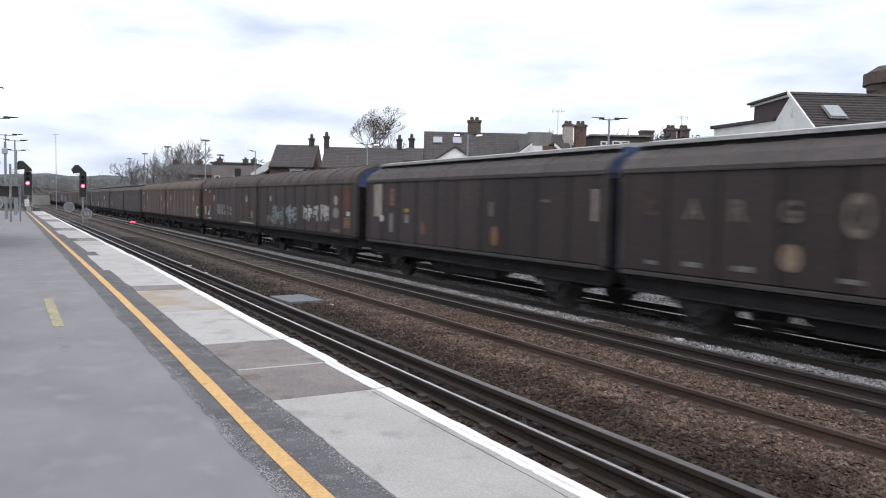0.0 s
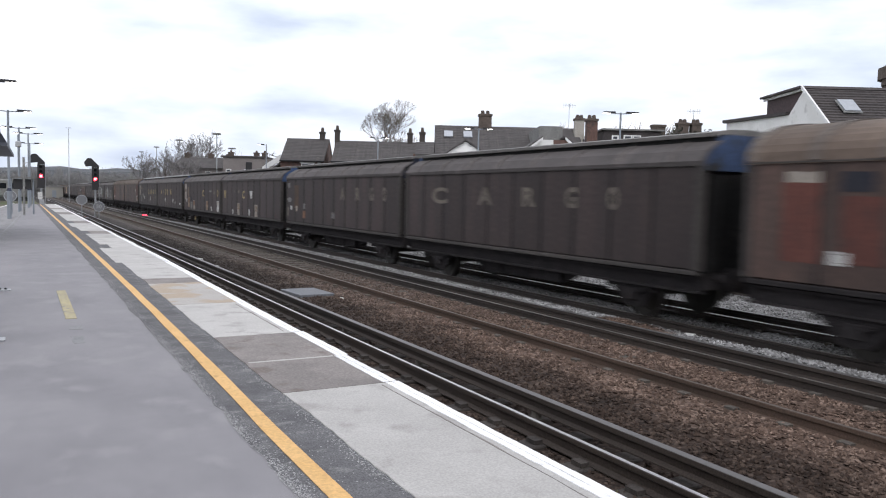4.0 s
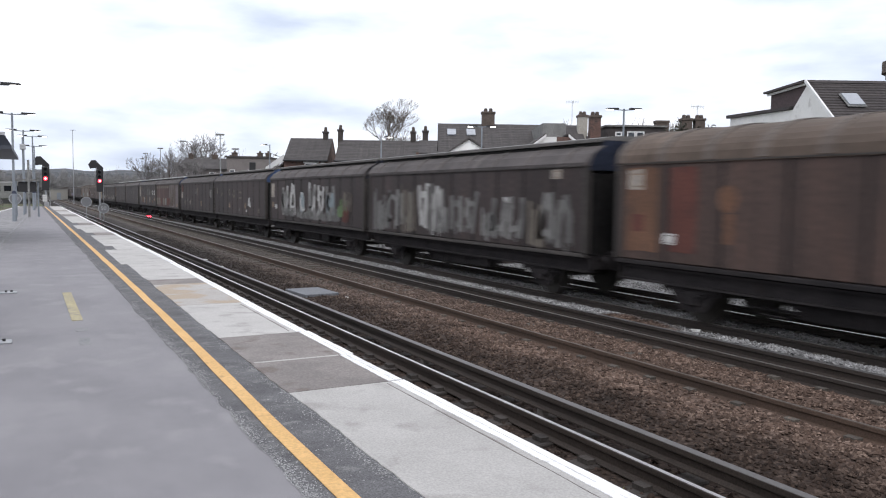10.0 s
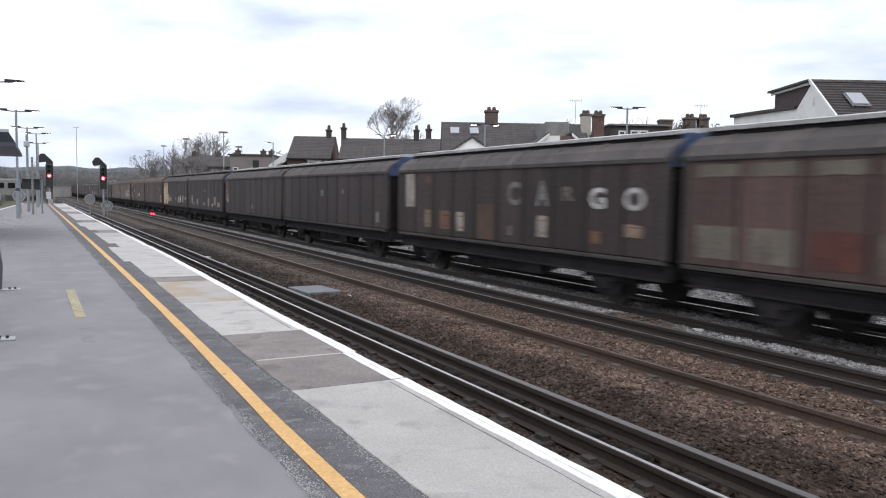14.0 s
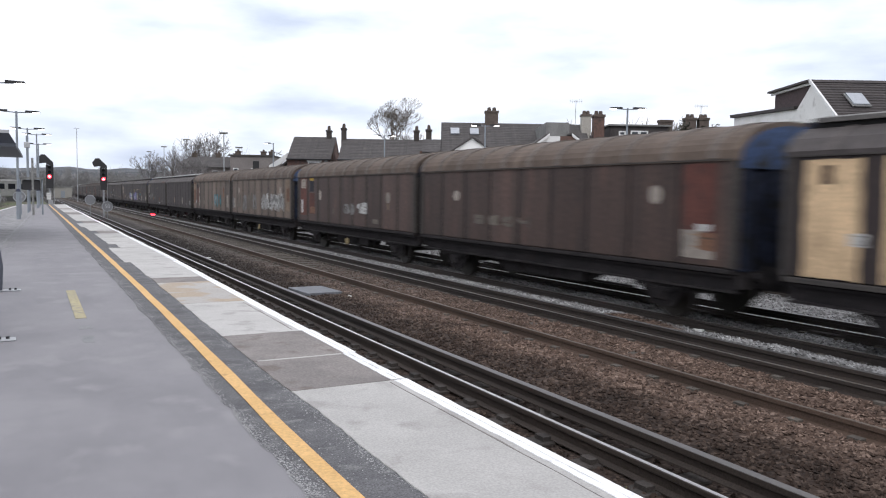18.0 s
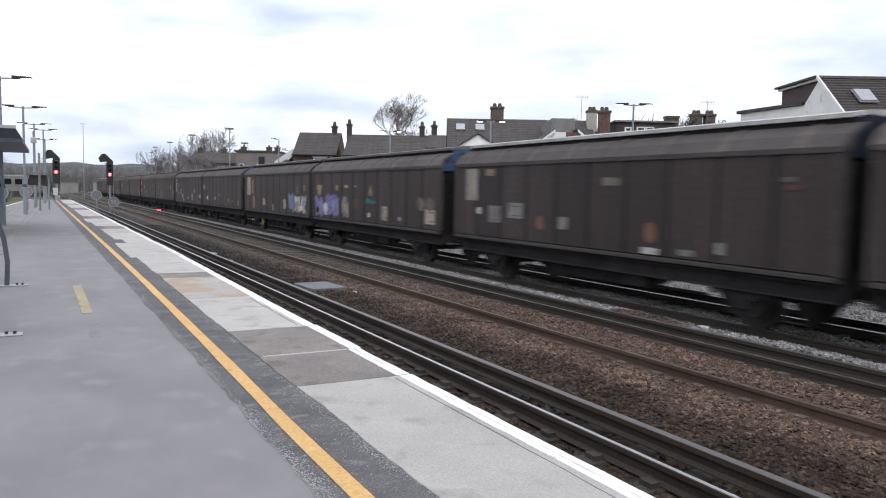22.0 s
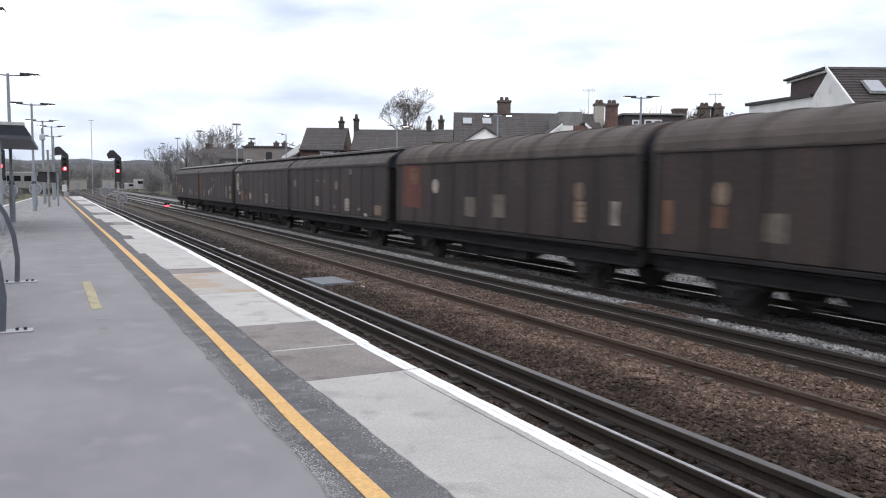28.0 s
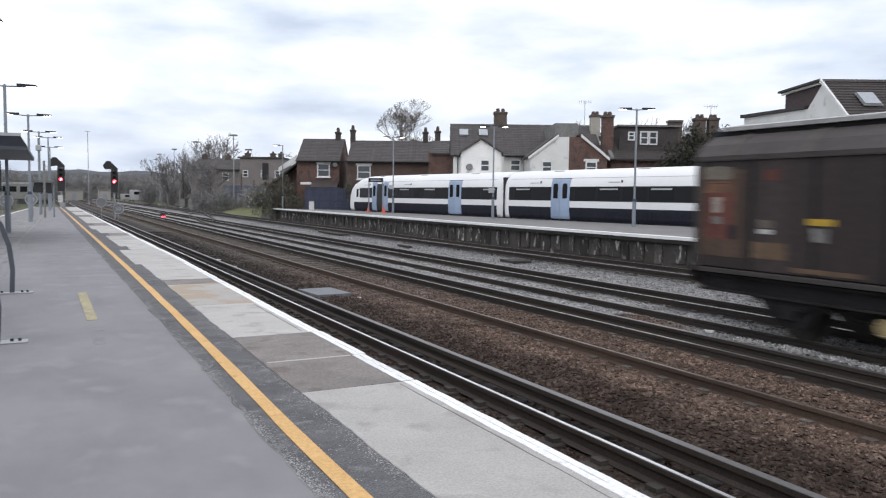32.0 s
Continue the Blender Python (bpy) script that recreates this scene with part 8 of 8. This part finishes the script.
# ---- trees, scrub and the distance ----
M["bark"] = mat("bare_winter_bark", (0.085, 0.07, 0.058), (0.12, 0.10, 0.085), 2, 14, 0.95, 0.3)
# trees past 90 m are paled in colour to stand for haze
M["haze_twig"] = mat("pale_distant_twigs", (0.1444, 0.1348, 0.1323), (0.1993, 0.1884, 0.1859), 1.5, 10, 0.95, 0.0)
M["twig"] = mat("bare_winter_twigs", (0.11, 0.092, 0.078), (0.15, 0.128, 0.11), 1.5, 10, 0.95, 0.0)
# distance haze is mixed into the scrub colour: greyer and lighter
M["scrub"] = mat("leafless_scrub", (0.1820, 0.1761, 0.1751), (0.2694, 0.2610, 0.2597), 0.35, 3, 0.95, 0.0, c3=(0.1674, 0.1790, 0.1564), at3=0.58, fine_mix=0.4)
M["bramble"] = mat("brown_bramble_stems", (0.1020, 0.0975, 0.0775), (0.1500, 0.1400, 0.1100), 0.8, 8, 0.95, 0.0, c3=(0.0720, 0.0775, 0.0500), at3=0.58, fine_mix=0.4)
M["evergreen"] = mat("dull_evergreen_leaf", (0.030, 0.031, 0.022), (0.055, 0.054, 0.038), 0.8, 8, 0.9, 0.0, fine_mix=0.4)
# the blue-grey of the hill is haze put into its colour
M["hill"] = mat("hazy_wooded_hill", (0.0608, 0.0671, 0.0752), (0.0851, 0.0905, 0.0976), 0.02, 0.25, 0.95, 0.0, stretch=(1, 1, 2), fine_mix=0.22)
M["far_cream"] = plain("distant_cream_wall", (0.30, 0.29, 0.26), 0.8)
M["far_white"] = plain("distant_white_paint", (0.36, 0.36, 0.36), 0.6)


def world_at(a, d):
    t = radians(27.65)
    return a * math.cos(t) + d * math.sin(t), -a * math.sin(t) + d * math.cos(t)


def bare_tree(x, y, z, height, spread, seed, label, depth=7, trunk=0.16, thin=0.011, crown=0.0, lift=0.10):
    """A leafless tree: trunk and limbs as one mesh, the fine twigs as another."""
    rng = random.Random(seed)
    limb, twig = bmesh.new(), bmesh.new()

    def grow(p, d, length, r, level):
        if crown and level < depth - 1:   # the crown keeps to a rounded outline
            for _ in range(3):
                q = p + d * length
                if (q.x ** 2 + q.y ** 2) / (crown * height) ** 2 + ((q.z - 0.64 * height) / (0.36 * height)) ** 2 > 1:
                    length *= 0.6
        q = p + d * length
        tgt = limb if level > depth - 4 else twig
        tube([p, p + d * length * 0.5 + Vector((rng.gauss(0, 0.03), rng.gauss(0, 0.03), 0)) * length, q], max(r, thin), 5 if tgt is limb else 3, tgt, max(r * 0.7, thin * 0.8))
        if level == 0:
            return
        for k in range(3 if level > 1 and rng.random() < 0.75 else 2):
            side = Vector((rng.gauss(0, 1), rng.gauss(0, 1), rng.gauss(0.15, 0.5)))
            nd = (d * rng.uniform(0.75, 1.2) + side * 0.42 * spread + Vector((0, 0, lift))).normalized()
            grow(p + d * length * rng.uniform(0.7, 1.0), nd, length * rng.uniform(0.66, 0.86), r * 0.64, level - 1)

    grow(Vector((0, 0, 0)), Vector((0.03, 0, 1)).normalized(), height * 0.27, trunk, depth)
    th = empty("tree", pose(x, y, z), label, "tree", "bare winter trees")
    part("trunk", limb, M["bark" if y < 90 else "haze_twig"], th)
    part("crown", twig, M["twig" if y < 90 else "haze_twig"], th)


def build_trees():
    bare_tree(39.6, 81.9, -1.15, 14.0, 1.15, 11, "spreading bare winter tree behind the houses", 9, 0.20, 0.0090, 0.40, 0.14)
    bare_tree(24.4, 126.0, -1.15, 13.6, 1.1, 52, "tall pale bare tree beside the terrace", 7, 0.2, 0.015, 0.36)
    bare_tree(18.4, 134.0, -1.15, 10.4, 1.2, 53, "bushy bare tree beside the yard lamps", 7, 0.2, 0.016, 0.42)
    for a, d, z, h, seed, sp in ((-45, 150, -1, 13.5, 21, 1.0), (-41.5, 142, -1, 14.5, 22, 1.0), (-50, 160, -1, 12.5, 23, 1.0), (-37, 128, -1, 9.5, 24, 0.9), (-56, 175, -1, 12, 25, 1.0), (-62, 190, -1, 12, 26, 1.0), (-34.5, 112, -1, 8.0, 27, 0.9), (-32.4, 106, -1, 7.0, 28, 0.9), (-36.8, 112, -1, 8.6, 29, 0.9), (-30.5, 101, -1, 6.0, 30, 0.9), (-47.5, 138, -1, 11, 35, 1.0), (-42.5, 130, -1, 10, 36, 1.0), (-53, 165, -1, 12, 37, 1.0)):
        x, y = world_at(a, d)
        bare_tree(x, y, z, h, sp, seed, "bare winter tree among the lineside scrub", 6, 0.2, 0.022)
    for a, d, z, h, seed in ((13.4, 80, -1.15, 11.0, 31), (14.6, 82, -1.15, 10.2, 32), (20.3, 72, -1.15, 11.2, 33), (22.2, 74, -1.15, 11.4, 34)):
        x, y = world_at(a, d)
        bare_tree(x, y, z, h, 0.8, seed, "bare treetop showing over the roofs", 6, 0.16, 0.016)


build_trees()


def clumps(name, label, category, spots, material, leaf, per, seed, kind="stuff", thin=1.0):
    """Scrub or foliage: small leaf-like blades scattered through uneven mounds (x, y, z, rx, ry, rz)."""
    rng = np.random.default_rng(seed)
    V, F = [], []
    for x, y, z, rx, ry, rz in spots:
        n = int(per * rx * rz)
        u = rng.normal(size=(n, 3))
        u /= np.linalg.norm(u, axis=1)[:, None]
        u *= (rng.random(n) ** 0.45)[:, None] * (0.8 + 0.35 * np.sin(u[:, :1] * 5 + x) * np.cos(u[:, 2:] * 4 + y))
        c = np.array([x, y, z]) + u * (rx, ry, rz)
        c[:, 2] = np.maximum(c[:, 2], -1.1)
        for _ in range(1):
            a = rng.normal(size=(n, 3)) * leaf
            b = rng.normal(size=(n, 3)) * leaf * thin
            a[:, 2] += leaf * (0.8 if thin < 1 else 0.0)
            i = len(V)
            tri = np.stack([c - a * 0.5, c + a * 0.5 + b * 0.2, c + b], 1).reshape(-1, 3)
            F.extend((np.arange(n * 3).reshape(-1, 3) + i).tolist())
            V.extend(tri.tolist())
    ob = new(name, raw_mesh(name, V, F, material))
    return tagged(ob, label, category, kind=kind)


def build_scrub():
    rng = random.Random(40)
    spots = []
    for a, d, h in [(-58 + 2.1 * i, 150 - 1.2 * i + rng.uniform(-4, 4), rng.uniform(2.2, 4.6)) for i in range(18)]:
        x, y = world_at(a, d)
        spots.append((x, y, h * 0.35, 2.2, 2.0, h))
    for i in range(16):
        x, y = world_at(-34 + 1.3 * i, 104 - 1.2 * i + rng.uniform(-2, 2))
        spots.append((x, y, 0.2, 1.3, 1.2, rng.uniform(1.0, 2.4)))
    clumps("lineside_scrub", "tangled leafless lineside scrub and brambles", "scrub", spots, M["scrub"], 0.62, 330, 41, thin=0.05)
    spots = []
    for a, d, z, r, h in ((14.8, 50.5, 3.0, 1.2, 2.0), (16.0, 50.0, 3.6, 1.5, 2.3), (17.6, 50, 3.5, 1.4, 2.4), (18.9, 50.5, 3.0, 1.3, 2.6), (16.6, 50.6, 4.9, 1.1, 1.5), (18.2, 50.8, 4.9, 1.0, 1.6), (15.3, 49.6, 1.0, 2.2, 1.8), (17.9, 49.8, 1.0, 2.0, 1.8)):
        x, y = world_at(a, d)
        spots.append((x, y, z, r, r, h))
    clumps("evergreen_hedge", "dull dark evergreen hedge in front of the houses", "hedge", spots, M["evergreen"], 0.10, 900, 42)
    spots = []
    for a, d, z, r, h in ((-15.9, 69.6, 1.6, 1.2, 1.6), (-14.6, 69.2, 2.2, 1.0, 1.5), (-17.2, 69.8, 0.9, 1.3, 1.4), (-13.8, 69.0, 1.0, 0.8, 1.5), (-15.6, 70.0, 0.4, 1.0, 1.6), (-14.7, 69.8, 0.9, 0.9, 1.9), (-14.0, 69.6, 1.4, 0.7, 1.8), (-16.6, 70.5, 0.0, 1.1, 1.3), (-12.9, 68.4, 0.4, 0.6, 1.2), (-8.3, 67.0, 1.9, 0.5, 1.3)):
        x, y = world_at(a, d)
        spots.append((x, y, z, r, r, h))
    clumps("ivy_bush", "tangled brown brambles beside the brick house", "bushes", spots, M["bramble"], 0.26, 420, 45, thin=0.12)
    spots = []
    for i in range(46):
        x = -120 + 7.5 * i + rng.uniform(-4, 4)
        spots.append((x, 430 + rng.uniform(-60, 60), 2, 8, 6, rng.uniform(5, 12)))
    for i in range(26):
        spots.append((34 + 3.4 * i + rng.uniform(-2, 2), 300 - 4 * i + rng.uniform(-12, 12), 1, 4, 4, rng.uniform(3, 6.5)))
    for i in range(60):
        x, y = world_at(-86 + 0.95 * i + rng.uniform(-0.8, 0.8), 235 - 1.7 * i + rng.uniform(-14, 14))
        spots.append((x, y, 1.5, 3.2, 3.2, rng.uniform(4.0, 8.0)))
    for i in range(60):
        spots.append((-40 + 1.9 * i + rng.uniform(-1.5, 1.5), 330 + rng.uniform(-25, 25), 2, 4.5, 4, rng.uniform(4, 9)))
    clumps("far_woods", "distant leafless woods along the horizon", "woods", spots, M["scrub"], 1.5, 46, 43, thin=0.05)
    spots = [(-9 + 1.2 * i + rng.uniform(-0.6, 0.6), 120 + rng.uniform(-8, 8), -0.4, 1.6, 1.6, rng.uniform(0.9, 1.8)) for i in range(-16, 5)]
    clumps("track_side_bushes", "low brown bushes beside the far left track", "bushes", spots, M["scrub"], 0.4, 260, 44, thin=0.08)
    # long low hill closing the view
    bm = bmesh.new()
    rows = []
    for i in range(121):
        x = -900 + i * 20
        h = 22 + 10 * noise.noise((x * 0.004, 1.3, 0)) + 4 * noise.noise((x * 0.02, 4.3, 0)) + 2.2 * noise.noise((x * 0.09, 7.3, 0))
        h *= 1.0 if x < 250 else max(0.55, 1 - (x - 250) / 900)
        rows.append((bm.verts.new((x, 880, -2)), bm.verts.new((x, 930, h * 0.8)), bm.verts.new((x, 1000, h)), bm.verts.new((x, 1200, -2))))
    for u, v in zip(rows, rows[1:]):
        for k in range(3):
            bm.faces.new((u[k], v[k], v[k + 1], u[k + 1]))
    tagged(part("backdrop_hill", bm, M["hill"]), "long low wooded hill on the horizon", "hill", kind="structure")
    # grassy bank past the far platform
    bm = bmesh.new()
    grid = []
    for i in range(30):
        row = []
        for j in range(14):
            y, x = 74.5 + i * 1.6, 19.2 + j * 0.9
            z = -1.15 + 1.1 * min(1, j / 5) * min(1, i / 3) * min(1, (29 - i) / 6) + 0.12 * noise.noise((x, y, 0))
            row.append(bm.verts.new((x, y, z)))
        grid.append(row)
    for a, b in zip(grid, grid[1:]):
        for j in range(13):
            bm.faces.new((a[j], a[j + 1], b[j + 1], b[j]))
    tagged(part("grass_bank", bm, M["grass"]), "rough green-brown grass bank beyond the far platform", "grass", kind="stuff")
    th = empty("handrail", pose(0, 0, 0), "pale steel handrail down the grass bank", "handrail")
    for k in (0, 1):
        part("rail", tube([(20.6 + k, 84, 0.2), (20.9 + k, 88, 1.0), (21.2 + k, 95, 1.3)], 0.04, 6), M["galv"], th)
        for x, y, z in ((20.6, 84, 0.2), (20.9, 88, 1.0), (21.2, 95, 1.3)):
            part("stanchion", tube([(x + k, y, z - 1.3), (x + k, y, z)], 0.035, 6), M["galv"], th)


build_scrub()


def van(x, y, w, h, label, material):
    th = empty("van", pose(x, y, -1.1, 0, 0, 8), label, "van", "distant vehicles")
    part("body", box(-w / 2, w / 2, 0, 4.5, 0.35, h, bev=0.12), material, th)
    part("window", box(-w / 2 + 0.15, w / 2 - 0.15, -0.02, 0.0, h * 0.6, h * 0.85), M["emu_glass"], th)
    for s in (-1, 1):
        part("wheel", ring((s * (w / 2 - 0.15), 0.8, 0.35), 0.35, 0.0, 0.12, "x", 14), M["rubber"], th)


def build_distance():
    for x, y, w, h, d, lab in ((7.6, 235, 4.4, 2.9, 5, "low pale lineside building"), (15.4, 235, 3.0, 3.0, 5, "small pale lineside hut")):
        th = empty("lineside_hut", pose(x, y, -1.1), lab, "hut", "distant lineside huts")
        part("wall", box(-w / 2, w / 2, 0, d, 0, h), M["far_cream"], th)
        part("roof", box(-w / 2 - 0.2, w / 2 + 0.2, -0.2, d + 0.2, h, h + 0.25), M["lead"], th)
        part("door", box(-0.5, 0.5, -0.05, 0, 0.02, 2.0), M["grey_steel"], th)
    van(23.4, 222, 3.6, 3.1, "distant white lorry parked by the line", M["far_white"])
    van(20.6, 226, 1.9, 2.0, "distant white van parked by the line", M["far_white"])
    # a distant train on the left
    th = empty("distant_train", pose(-5.6, 150, -1.1, 0, 0, 62), "distant pale carriage with a row of dark windows", "train")
    part("body", box(-1.4, 1.4, -7, 7, 0.9, 3.9, bev=0.25), M["lead"], th)
    for k in range(7):
        part("window", box(-1.43, -1.4, -6.2 + 1.8 * k, -5.0 + 1.8 * k, 2.3, 3.2), M["emu_glass"], th)
        part("window", box(1.4, 1.43, -6.2 + 1.8 * k, -5.0 + 1.8 * k, 2.3, 3.2), M["emu_glass"], th)
    part("frame", box(-1.2, 1.2, -6.5, 6.5, 0.2, 0.9), M["emu_grey"], th)
    # rusty gantry posts and pale equipment boxes among the sidings
    rng = random.Random(77)
    for a, d, h in ((-46, 135, 6.5), (-43.5, 132, 5.5), (-47.5, 140, 6.0), (-39, 122, 5.0), (-27.5, 104, 5.2), (-24.8, 100, 4.2)):
        x, y = world_at(a, d)
        th = empty("rusty_post", pose(x, y, -1.15), "thin rust-brown post among the scrub", "post", "rusty posts")
        part("post", tube([(0, 0, 0), (0, 0, h)], 0.09, 6), M["clay"], th)
    for a, d in ((-35.5, 108), (-34, 106), (-39, 118), (-43, 126), (-31, 101)):
        x, y = world_at(a, d)
        th = empty("equipment_cabinet", pose(x, y, -1.15, 0, 0, HOUSE_TURN), "pale grey lineside equipment cabinet", "cabinet", "lineside cabinets")
        part("case", box(-0.4, 0.4, -0.25, 0.25, 0.12, 1.5, bev=0.03), M["lead"], th)
        part("plinth", box(-0.45, 0.45, -0.3, 0.3, 0, 0.12), M["coping"], th)


build_distance()


# ---- tracks and loose stone ----
def lay_tracks():
    B, D = M["rail_bright"], M["rail_dull"]
    t1 = build_track("near_track", TRACKS["near_track"], -40, 420, (D, B), M["sleeper"], 4.85)
    t2 = build_track("second_track", TRACKS["second_track"], -40, 420, (D, M["rail_mid"]), M["sleeper_con"], 9.08)
    t3 = build_track("goods_track", TRACKS["goods_track"], -40, 620, (D, B), M["sleeper_con"], 12.50)
    t4 = build_track("far_track", TRACKS["far_track"], -40, 420, (M["rail_mid"], D), M["sleeper_con"], 15.95)
    bm = box(-1.27, 1.27, -0.125, 0.125, -0.30, -0.158, bev=0.012)
    for s in (-GAUGE, GAUGE):
        box(s - 0.17, s - 0.075, -0.07, 0.07, -0.16, -0.115, bm)
        box(s + 0.075, s + 0.17, -0.07, 0.07, -0.16, -0.115, bm)
    wood = mesh_of("sleeper", bm.copy(), M["sleeper"])
    conc = mesh_of("sleeper", bm, M["sleeper_con"])
    pot = mesh_of("insulator", tube([(0, 0, -0.16), (0, 0, -0.09)], 0.06, 8), M["pot"])
    for th, me, last, con in ((t1, wood, 76, 4.85), (t2, conc, 90, 9.08), (t3, conc, 90, 12.50), (t4, conc, 90, 15.95)):
        x = th.location.x
        for i in range(-18, int(last / 0.70)):
            y = 1.0 + i * 0.70
            piece("sleeper", me, pose(0, y, 0, 0, 0, random.uniform(-0.6, 0.6)), th)
            if i % 4 == 0:
                piece("insulator", pot, pose(con - x, y, 0), th)


def build_crossover():
    """A crossing line swings from the goods track over to the far track."""
    th = empty("crossover_track", pose(0, 0, 0), "curved crossover track with worn rails on dark sleepers", "track", kind="structure")

    def mid(y, x0, x1, y0, y1):
        k = min(max((y - y0) / (y1 - y0), 0.0), 1.0)
        return x0 + (x1 - x0) * k * k * (3 - 2 * k)
    for x0, x1, y0, y1 in ((11.30, 17.11, 50, 112), (17.11, 21.2, 74, 140)):
        for g in (-GAUGE, GAUGE):
            rail = part("rail", strip_mesh(lambda y: mid(y, x0, x1, y0, y1) + g - 0.035, lambda y: mid(y, x0, x1, y0, y1) + g + 0.035, y0, y1, 0.6, RAIL + 0.002, 0.15), M["rail"], th)
            part("running_surface", strip_mesh(lambda y: mid(y, x0, x1, y0, y1) + g - 0.02, lambda y: mid(y, x0, x1, y0, y1) + g + 0.02, y0, y1, 0.6, RAIL + 0.006, 0.003), M["rail_dull"], rail)
        timber = mesh_of("sleeper", box(-1.3, 1.3, -0.13, 0.13, -0.31, -0.156), M["sleeper"])
        for i in range(int((y1 - y0) / 0.75)):
            y = y0 + 0.4 + 0.75 * i
            if abs(mid(y, x0, x1, y0, y1) - x0) > 0.5 and abs(mid(y, x0, x1, y0, y1) - x1) > 0.5:
                piece("sleeper", timber, pose(mid(y, x0, x1, y0, y1), y, RAIL), th)


def build_boards():
    """Dark flat timber boards lie between the goods lines."""
    for x, y, w, l in ((15.2, 43.0, 0.5, 4.2), (14.75, 22.6, 0.75, 0.95), (14.3, 31.0, 0.16, 1.3)):
        th = empty("timber_board", pose(x, y, -1.05), "dark tarred timber board lying in the grey ballast", "board", "timber boards in the ballast")
        for i in range(3):
            part("plank", box(-w / 2 + i * w / 3, -w / 2 + (i + 0.92) * w / 3, -l / 2, l / 2, 0.03, 0.12, bev=0.008), M["sleeper"], th)


lay_tracks()
build_crossover()
build_boards()
stones("ballast_stones_brown", "loose brown ballast stones between the nearer tracks", 52000, 4.95, 9.9, 2.0, 48, 0.030, 3)
stones("ballast_stones_grey", "loose pale grey ballast stones along the goods tracks", 26000, 9.4, 16.3, 5.0, 62, 0.034, 4)
stones("ballast_stones_strip", "heap of pale grey ballast stones beside the goods track", 7600, 9.55, 10.36, 11.0, 60, 0.046, 8)
stones("ballast_stones_patch", "small heap of pale grey ballast stones beside the goods track", 700, 9.9, 10.34, 5.6, 9.1, 0.046, 9)
stones("ballast_stones_edge", "dark oily ballast stones below the platform edge", 5000, 2.3, 4.9, 2.0, 26, 0.028, 6)


# ---- what moves: every wagon rolls towards the viewer, its wheels turn ----
def motions():
    rolling = None
    for k, (th, wheels) in WAGON_OBJECTS.items():
        x, y0 = TRACKS["goods_track"], FRONT_GAP + (41 - k) * PITCH + PITCH / 2 + NUDGE[k % 2]
        walk(th, [(t, pose(x, y0 - d, RAIL)) for t, d in RUN])
        for w in wheels:
            if rolling is None:
                spin = []
                for i in range(32 * 30 // 1 + 1):
                    t = i / 30
                    j = min(int(t // 2), len(RUN) - 2)
                    (ta, da), (tb, db) = RUN[j], RUN[j + 1]
                    a = (da + (db - da) * (t - ta) / (tb - ta)) / 0.46
                    spin.append((t, Matrix.Translation((0, 0, 0.46)) @ Matrix.Rotation(a, 4, "X")))
                walk(w, spin)
                rolling = w.animation_data
            else:
                w.rotation_mode = "QUATERNION"
                w.animation_data_create()
                w.animation_data.action = rolling.action
                w.animation_data.action_slot = rolling.action_slot


motions()
